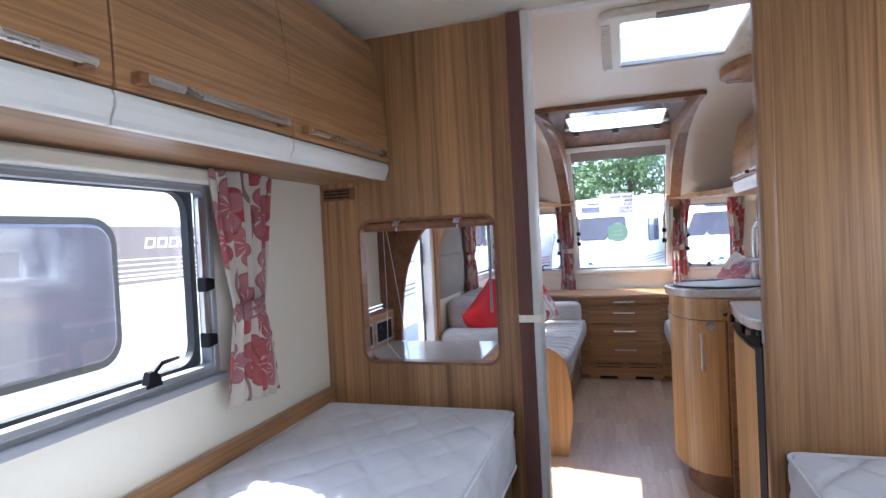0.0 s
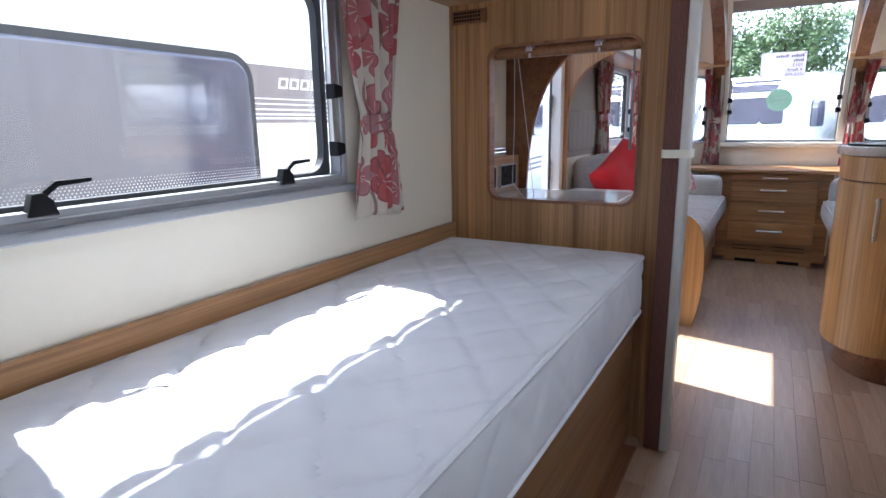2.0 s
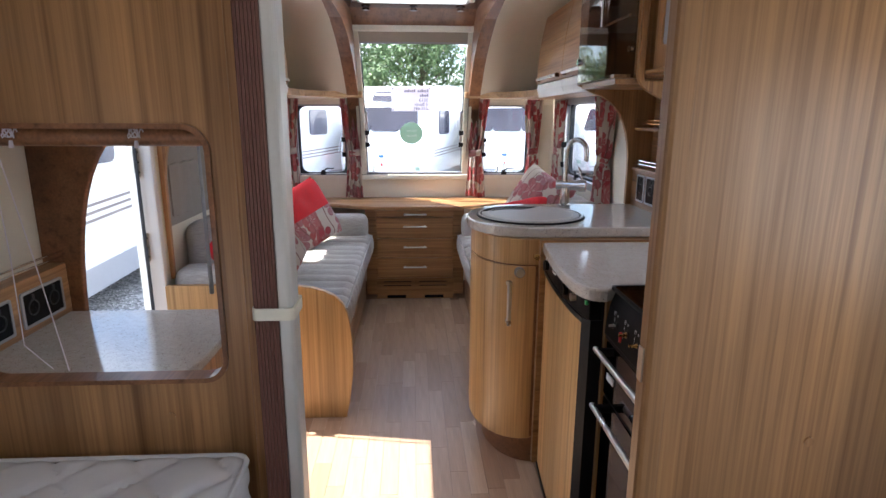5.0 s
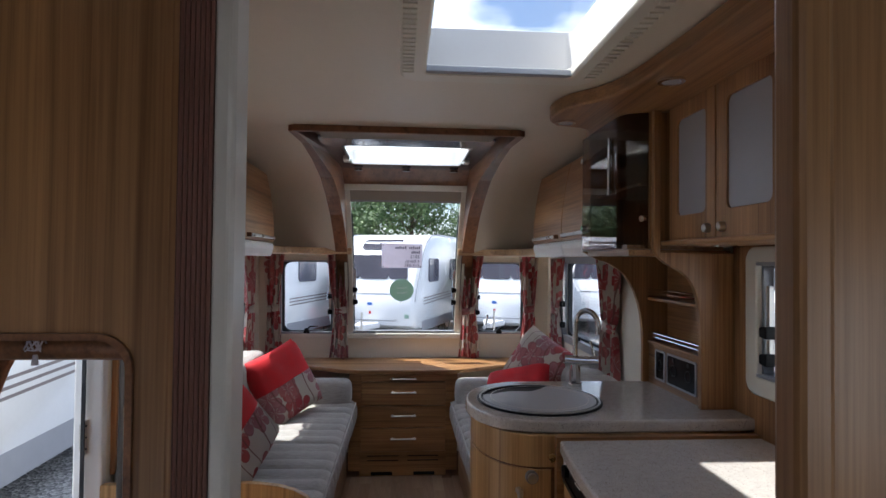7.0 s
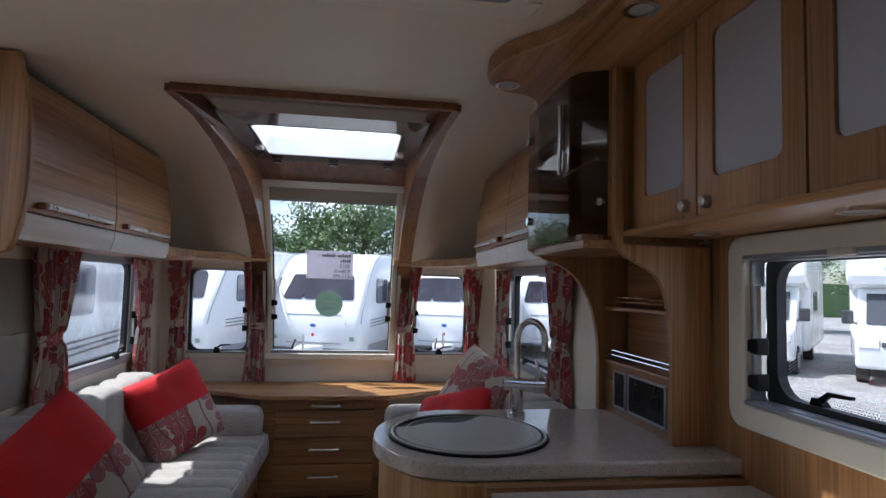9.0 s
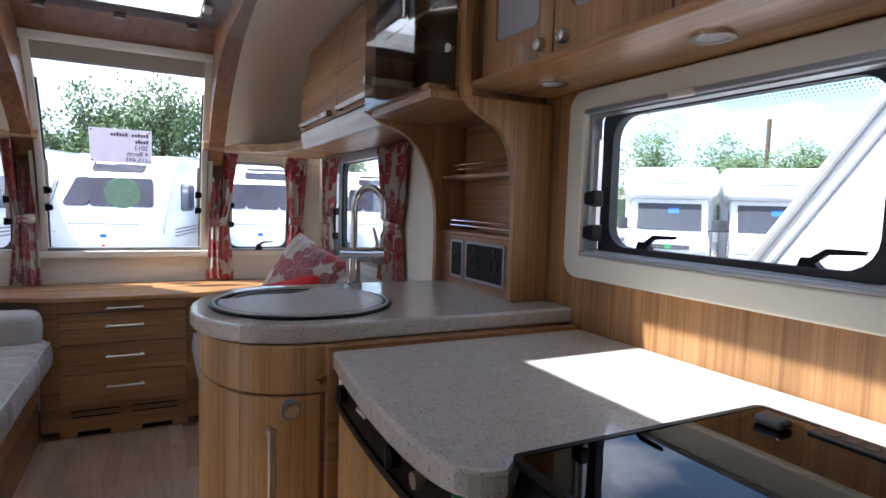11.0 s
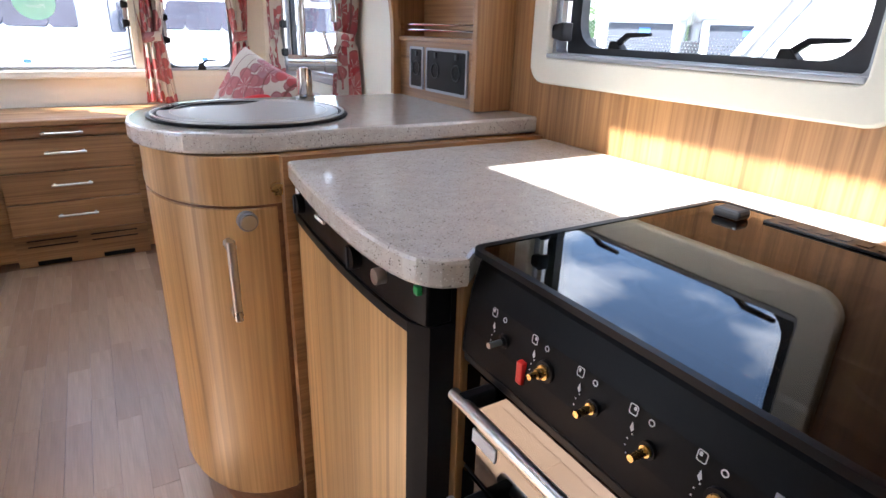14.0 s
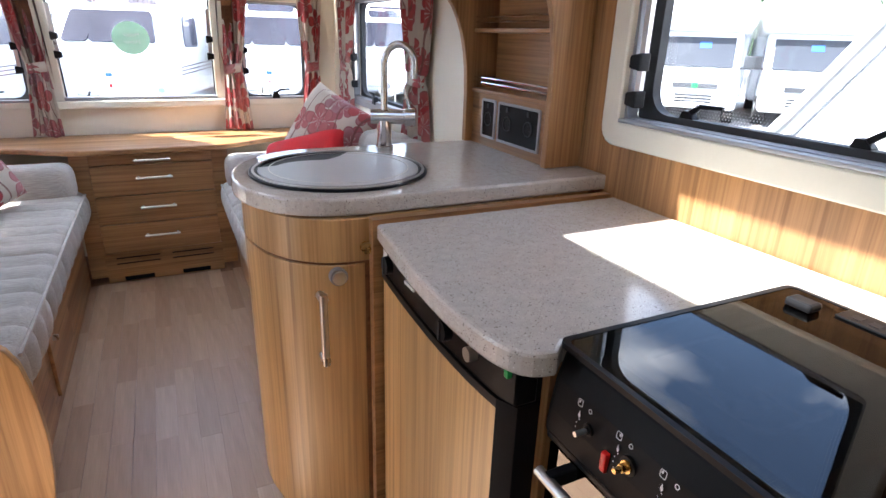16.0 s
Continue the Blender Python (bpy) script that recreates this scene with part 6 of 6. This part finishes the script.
# ---- the sales yard ----
def caravan(at, turn, length=5.2, badge=True, decal=True, label="white touring caravan with three-pane front window"):
    m = pose(*at, 0, 0, turn)
    c = thing("caravan", at, label, "caravan", "parked caravans")
    T = lambda bm: (bmesh.ops.transform(bm, matrix=m, verts=bm.verts[:]), bm)[1]
    prof = [(0.30, 0.32), (0.04, 0.42), (-0.03, 0.70), (-0.03, 0.98), (0.05, 1.25), (0.30, 1.68), (0.55, 2.10), (0.80, 2.36), (1.15, 2.52), (1.7, 2.58), (length - 0.4, 2.58), (length - 0.05, 2.40), (length, 0.34)]
    hw = 1.10
    bm = bmesh.new()
    cy, cz = length / 2, 1.4
    rows = []
    for sx, inset in [(-hw, 0.10), (-hw + 0.05, 0.03), (-hw + 0.14, 0.0), (hw - 0.14, 0.0), (hw - 0.05, 0.03), (hw, 0.10)]:
        rows.append([bm.verts.new((sx, y + (inset if y < cy else -inset), z - (inset if z > cz else -inset * 0.3))) for y, z in prof])
    for a, b in zip(rows, rows[1:]):
        for i in range(len(prof)):
            j = (i + 1) % len(prof)
            bm.faces.new((a[i], a[j], b[j], b[i]))
    bm.faces.new(rows[0])
    bm.faces.new(rows[-1][::-1])
    body = part("body", T(bm), VAN_WHITE, c, smooth=True)

    def on_front(z):
        return float(np.interp(z, [q[1] for q in prof[1:10]], [q[0] for q in prof[1:10]]))

    def front_pane(name, x0, x1, z0, z1, mat, r=0.05, lift=0.02, slant=0.0, parent=None, lab=""):
        pts = rr(x0, x1, z0, z1, r, 4)
        f = lambda u, v, d: m @ Vector((u + slant * (v - z0), on_front(v) - d * 0.86 - 0.004, v + d * 0.5))
        bm = bmesh.new()
        a, b = [bm.verts.new(f(u, v, 0)) for u, v in pts], [bm.verts.new(f(u, v, lift)) for u, v in pts]
        bm.faces.new(b)
        for i in range(len(pts)):
            j = (i + 1) % len(pts)
            bm.faces.new((a[i], a[j], b[j], b[i]))
        return part(name, bm, mat, parent or c, lab)
    for x0, x1, sl in ((-0.84, -0.38, 0.22), (-0.35, 0.35, 0.0), (0.38, 0.84, -0.22)):
        front_pane("front_window", x0, x1, 1.48, 2.03, FRONT_GLASS, 0.06, 0.03, sl, lab="tinted front pane")
    front_pane("roof_pane", -0.50, 0.50, 2.17, 2.42, FRONT_GLASS, 0.06, 0.02, lab="tinted panoramic roof pane")
    front_pane("locker_seam", -0.62, 0.62, 0.52, 0.535, VAN_GREY, 0.005, 0.012)
    front_pane("locker_seam", -0.62, 0.62, 1.14, 1.152, VAN_GREY, 0.005, 0.012)
    for x in (-0.63, 0.62):
        front_pane("locker_seam", x, x + 0.012, 0.52, 1.15, VAN_GREY, 0.004, 0.012)
    if badge:
        front_pane("badge", -0.06, 0.06, 0.88, 0.94, BLUE_BADGE, 0.02, 0.014)
        front_pane("warning_mark", -0.02, 0.03, 0.68, 0.74, RED_CLOTH, 0.01, 0.014)
    for x in (-0.95, 0.85):
        front_pane("marker_light", x, x + 0.10, 0.60, 0.68, STICKER, 0.01, 0.03)
        h = T(tube([(x * 0.9, -0.05, 0.95), (x * 0.9, -0.09, 1.0), (x * 0.9, -0.06, 1.12)], 0.014, 8))
        part("grab_handle", h, WHITE_GLOSS, c, smooth=True)
    fair = part("hitch_cover", T(plate([(-0.28, -0.05), (0.28, -0.05), (0.10, -0.75), (-0.10, -0.75)], 0.36, 0.50, map_z(0))), VAN_WHITE, c, bevel=0.04)
    part("hitch", T(tube([(0, -0.70, 0.45), (0, -1.25, 0.43)], 0.04, 10)), GREY_METAL, c, smooth=True)
    part("hitch_handle", T(tube([(0, -1.05, 0.47), (0.0, -0.86, 0.68)], 0.022, 8)), BLACK, c, smooth=True)
    part("jockey_post", T(tube([(0.14, -0.80, 0.08), (0.14, -0.80, 0.78)], 0.025, 10)), STEEL, c, smooth=True)
    part("jockey_wheel", T(tube([(0.10, -0.80, 0.10), (0.18, -0.80, 0.10)], 0.10, 18)), TYRE, c, smooth=True)
    for sx in (-1, 1):
        wheel = part("wheel", T(tube([(sx * 0.86, length * 0.55, 0.30), (sx * 1.05, length * 0.55, 0.30)], 0.30, 24)), TYRE, c, smooth=True)
        part("rim", T(tube([(sx * 1.04, length * 0.55, 0.30), (sx * 1.065, length * 0.55, 0.30)], 0.19, 20)), STEEL, wheel, smooth=True)
        part("skirt", T(box(min(sx * 1.06, sx * 1.105), max(sx * 1.06, sx * 1.105), 0.5, length - 0.2, 0.26, 0.50)), VAN_GREY, c)
        fs = lambda u, v, d: m @ Vector((sx * (1.102 + d), u, v))
        for u0, u1 in ((0.95, 1.75), (2.9, 4.2)):
            part("side_window", plate(rr(u0, u1, 1.40, 1.98, 0.09), 0, 0.03, fs), VAN_GLASS, c, "tinted side window", bevel=0.008)
        part("awning_rail", T(tube([(sx * 1.10, y, z) for y, z in prof[3:12]], 0.016, 6)), VAN_GREY, c)
        if decal:
            for k in range(3):
                part("decal", plate([(0.6, 1.02 - k * 0.07), (length - 0.4, 1.12 - k * 0.07), (length - 0.4, 1.15 - k * 0.07), (0.6, 1.045 - k * 0.07)], 0, 0.003, fs), VAN_BROWN, c)
    return c


GZ = -0.50
caravan((-0.75, 14.2, GZ), -20, label="white touring caravan facing the front window")
caravan((-3.75, 13.6, GZ), -20, badge=False)
caravan((2.25, 14.8, GZ), -20)
caravan((-6.8, 13.0, GZ), -20)
caravan((5.3, 15.6, GZ), -20, badge=False)
caravan((-9.8, 12.6, GZ), -20)
# caravan standing beyond the entrance door
caravan((-3.95, 4.6, GZ), 2, length=5.8, label="white touring caravan beyond the entrance door")

# neighbour standing close beside the bedroom window
t = thing("caravan", (-2.35, 0.5, GZ), "white caravan with brown band and large tinted window", "caravan", "parked caravans")
NX = -2.33
fn = lambda u, v, d: (NX + d, u, v)
part("body", plate([(-4.2, GZ + 0.35), (3.05, GZ + 0.35), (3.25, 0.5), (3.2, 1.2), (2.75, 1.85), (2.4, 1.98), (-4.0, 1.98), (-4.2, 1.85)], -2.15, 0, fn), VAN_WHITE, t, bevel=0.05)
part("band", plate([(-4.0, 1.085), (3.0, 1.085), (2.98, 1.375), (-4.0, 1.375)], 0, 0.003, fn), VAN_BROWN, t, "brown-grey painted band")
for k, z in enumerate((1.205, 1.178, 1.150, 1.125, 1.104)):
    part("pinstripe", plate([(-4.0, z), (3.0, z), (3.0, z + 0.006 + 0.001 * k), (-4.0, z + 0.006 + 0.001 * k)], 0.003, 0.005, fn), VAN_WHITE, t)
for k in range(5):
    u = 2.24 + k * 0.082
    part("name_glyph", ring([(u, 1.262), (u + 0.066, 1.262), (u + 0.078, 1.318), (u + 0.012, 1.318)], [(u + 0.013, 1.273), (u + 0.056, 1.273), (u + 0.064, 1.307), (u + 0.022, 1.307)], 0.003, 0.006, fn), WHITE_GLOSS, t)
for u0, u1 in ((0.55, 2.03), (-2.4, -0.6)):
    w = part("side_window", plate(rr(u0, u1, 0.74, 1.385, 0.11, 6), 0, 0.035, fn), VAN_GLASS, t, "large tinted side window", bevel=0.02, smooth=True)
    part("seal", ring(rr(u0 - 0.03, u1 + 0.03, 0.71, 1.415, 0.13, 6), rr(u0 + 0.02, u1 - 0.02, 0.76, 1.365, 0.10, 6), 0, 0.02, fn), RUBBER, w)
part("awning_rail", tube([(NX + 0.01, -4.0, 1.93), (NX + 0.01, 2.45, 1.93)], 0.02, 8), VAN_GREY, t)
for y in (-0.9, 0.1):
    part("wheel", tube([(NX - 0.2, y, GZ + 0.31), (NX + 0.01, y, GZ + 0.31)], 0.31, 20), TYRE, t, smooth=True)

# neighbour on the kitchen side: its sloping front edge crosses the window
t = thing("caravan", (2.9, 0.5, GZ), "white caravan with sloping front and grey edge trim", "caravan", "parked caravans")
NK = 2.62
fk = lambda u, v, d: (NK - d, u, v)
slope = [(3.72, 0.30), (3.60, 0.55), (3.28, 0.95), (2.80, 1.62), (2.62, 1.82), (2.3, 1.95)]
part("body", plate([(-3.2, GZ + 0.35), (3.62, GZ + 0.35)] + slope + [(-3.0, 1.98), (-3.2, 1.8)], -2.15, 0, fk), VAN_WHITE, t, bevel=0.03)
part("edge_trim", tube([(NK - 0.012, y, z) for y, z in slope], 0.022, 8), POST_GREY, t, smooth=True)
part("edge_groove", tube([(NK - 0.004, y - 0.07, z - 0.035) for y, z in slope], 0.010, 6), VAN_GREY, t, smooth=True)
part("side_window", plate(rr(0.6, 2.05, 0.80, 1.40, 0.1), 0, 0.03, fk), VAN_GLASS, t, bevel=0.015)
for y in (-0.6, 0.4):
    part("wheel", tube([(NK + 0.2, y, GZ + 0.31), (NK - 0.01, y, GZ + 0.31)], 0.31, 20), TYRE, t, smooth=True)


def motorhome(at, turn, label, cap=True):
    """Coachbuilt motorhome, cab end towards local -y."""
    m = pose(*at, 0, 0, turn)
    c = thing("motorhome", at, label, "motorhome", "parked motorhomes")
    T = lambda bm: (bmesh.ops.transform(bm, matrix=m, verts=bm.verts[:]), bm)[1]
    fx = lambda u, v, d: m @ Vector((d, u, v))
    part("coach", plate([(1.75, 0.45), (1.75, 1.95), (0.85, 2.14), (0.72, 2.32), (0.85, 2.65), (1.4, 2.88), (6.2, 2.92), (6.3, 0.45)], -1.12, 1.12, fx), VAN_WHITE, c, bevel=0.12)
    part("cab", plate([(0.02, 0.35), (-0.06, 0.75), (0.02, 1.02), (0.60, 1.18), (1.22, 2.06), (1.78, 2.10), (1.78, 0.35)], -0.93, 0.93, fx), VAN_WHITE, c, bevel=0.07)
    scr = part("windscreen", plate([(0.635, 1.26), (1.10, 1.917), (1.07, 1.937), (0.605, 1.28)], -0.76, 0.76, fx), plain("dark windscreen", (0.05, 0.055, 0.065), 0.12), c, "dark windscreen", bevel=0.01)
    part("price_card", plate([(0.90, 1.67), (1.00, 1.81), (0.98, 1.825), (0.88, 1.685)], -0.02, 0.24, fx), BLUE_BADGE, scr)
    for sx in (-1, 1):
        part("cab_window", plate([(0.98, 1.22), (1.35, 1.72), (1.62, 1.72), (1.62, 1.20)], sx * 0.93, sx * 0.945, fx), VAN_GLASS, c)
        part("headlight", plate([(-0.055, 0.80), (0.0, 1.0), (-0.025, 1.0), (-0.085, 0.80)], sx * 0.52, sx * 0.88, fx), POST_GREY, c)
        mr = part("mirror", T(box(min(sx * 0.98, sx * 1.20), max(sx * 0.98, sx * 1.20), 0.62, 0.70, 1.25, 1.55)), RUBBER, c, bevel=0.03)
        part("mirror_arm", T(tube([(sx * 0.92, 0.75, 1.25), (sx * 1.05, 0.66, 1.32)], 0.02, 6)), RUBBER, mr)
        for y in (0.75, 4.6):
            wl = part("wheel", T(tube([(sx * 0.72, y, 0.33), (sx * 0.95, y, 0.33)], 0.33, 22)), TYRE, c, smooth=True)
            part("rim", T(tube([(sx * 0.94, y, 0.33), (sx * 0.965, y, 0.33)], 0.19, 16)), STEEL, wl, smooth=True)
        part("side_window", plate(rr(2.6, 3.6, 1.45, 1.95, 0.08), sx * 1.12, sx * 1.145, fx), VAN_GLASS, c)
    part("grille", plate([(-0.065, 0.82), (-0.03, 0.93), (-0.05, 0.93), (-0.085, 0.82)], -0.48, 0.48, fx), RUBBER, c)
    part("badge", T(tube([(0, -0.07, 0.88), (0, -0.10, 0.88)], 0.07, 16)), GREEN_SW, c)
    for k in range(3):
        part("bumper_slot", plate([(-0.075, 0.50 + k * 0.07), (-0.075, 0.54 + k * 0.07), (-0.085, 0.54 + k * 0.07), (-0.085, 0.50 + k * 0.07)], -0.40, 0.40, fx), RUBBER, c)
    part("number_plate", T(box(-0.27, 0.27, -0.115, -0.095, 0.40, 0.51)), PRINT, c)
    for k in range(7):
        if k != 4:
            part("plate_glyph", T(box(-0.22 + k * 0.064, -0.18 + k * 0.064, -0.118, -0.114, 0.425, 0.485)), INK, c)
    part("maker_bar", plate([(0.755, 2.44), (0.785, 2.51), (0.765, 2.515), (0.735, 2.445)], -0.45, 0.45, fx), VAN_GREY, c)
    return c


motorhome((11.2, 11.3, GZ), -48, "white motorhome with dark windscreen and price card")
motorhome((12.9, 9.7, GZ), -50, "white motorhome parked in a row")
motorhome((9.3, 13.6, GZ), -46, "white motorhome behind the yard corner")
motorhome((15.5, 7.3, GZ), -52, "white motorhome parked in a row")


def tree(at, h, spread, seed, n=900):
    rnd = random.Random(seed)
    t = thing("tree", at, "leafy green deciduous tree behind the parked caravans", "tree", "trees behind the yard")
    A = Vector(at)
    bm = tube([A, A + Vector((0.1, 0, h * 0.25)), A + Vector((-0.1, 0.1, h * 0.55)), A + Vector((0, 0, h * 0.85))], [0.20, 0.16, 0.09, 0.03], 8)
    tips = []
    for i in range(11):
        a, z0 = rnd.random() * 6.28, h * rnd.uniform(0.22, 0.65)
        r = spread * rnd.uniform(0.5, 1.0) * (1 - (z0 / h - 0.2) * 0.6)
        p1 = A + Vector((math.cos(a) * r * 0.5, math.sin(a) * r * 0.5, z0 + h * 0.12))
        p2 = A + Vector((math.cos(a) * r, math.sin(a) * r, min(h * 0.95, z0 + h * rnd.uniform(0.15, 0.34))))
        tube([A + Vector((0, 0, z0)), p1, p2], [0.07, 0.045, 0.012], 5, bm)
        tips += [p1, p2, (p1 + p2) / 2]
    part("trunk", bm, BARK, t, smooth=True)
    tips += [A + Vector((0, 0, h * k)) for k in (0.6, 0.75, 0.88, 0.97)]
    vs, fs = [], []
    for i in range(n):
        c = rnd.choice(tips)
        clump = c + Vector((rnd.gauss(0, 1), rnd.gauss(0, 1), rnd.gauss(0, 0.8))) * spread * 0.19
        for k in range(9):
            p = clump + Vector((rnd.gauss(0, 1), rnd.gauss(0, 1), rnd.gauss(0, 1))) * 0.17
            s = rnd.uniform(0.06, 0.13)
            e = Vector((rnd.gauss(0, 1), rnd.gauss(0, 1), rnd.gauss(0, 1))).normalized()
            g = e.orthogonal().normalized()
            b = len(vs)
            vs += [p - e * s, p + g * s * 0.5, p + e * s, p - g * s * 0.5]
            fs.append((b, b + 1, b + 2, b + 3))
    me = bpy.data.meshes.new("crown")
    me.from_pydata(vs, [], fs)
    me.materials.append(LEAF)
    o = new("crown", me)
    o.parent = t
    o.matrix_parent_inverse = Matrix.Translation(-A)
    tagged(o, "crown of many small leaves", kind="stuff")


for i, (x, y, h, s) in enumerate(((-2.6, 31, 6.3, 2.4), (0.5, 30, 6.6, 2.5), (-5.8, 32, 5.6, 2.3), (3.6, 31, 5.4, 2.2), (6.8, 32, 4.6, 2.2), (-9.5, 31, 5.5, 2.5), (10.2, 33, 4.4, 2.0),
                                   (22.5, 28.0, 5.6, 2.4), (25.5, 25.0, 6.4, 2.7), (27.0, 21.5, 5.6, 2.2), (28.5, 18.5, 5.0, 2.0), (20.0, 31.0, 5.4, 2.3), (29.5, 15.0, 4.2, 2.0))):
    tree((x, y, GZ), h, s, i + 1, 850)
part("far_hedge", plate([(-60, GZ), (70, GZ), (70, 1.9), (40, 2.5), (10, 2.2), (-20, 2.7), (-60, 2.0)], 0, 3, lambda u, v, d: (u, 46 + d, v)), LEAF, kind="structure", label="far green hedge line")
part("telegraph_pole", tube([(27.5, 19.8, GZ), (27.5, 19.8, 6.0)], 0.11, 8), BARK, label="plain wooden telegraph pole behind the yard", category="pole")
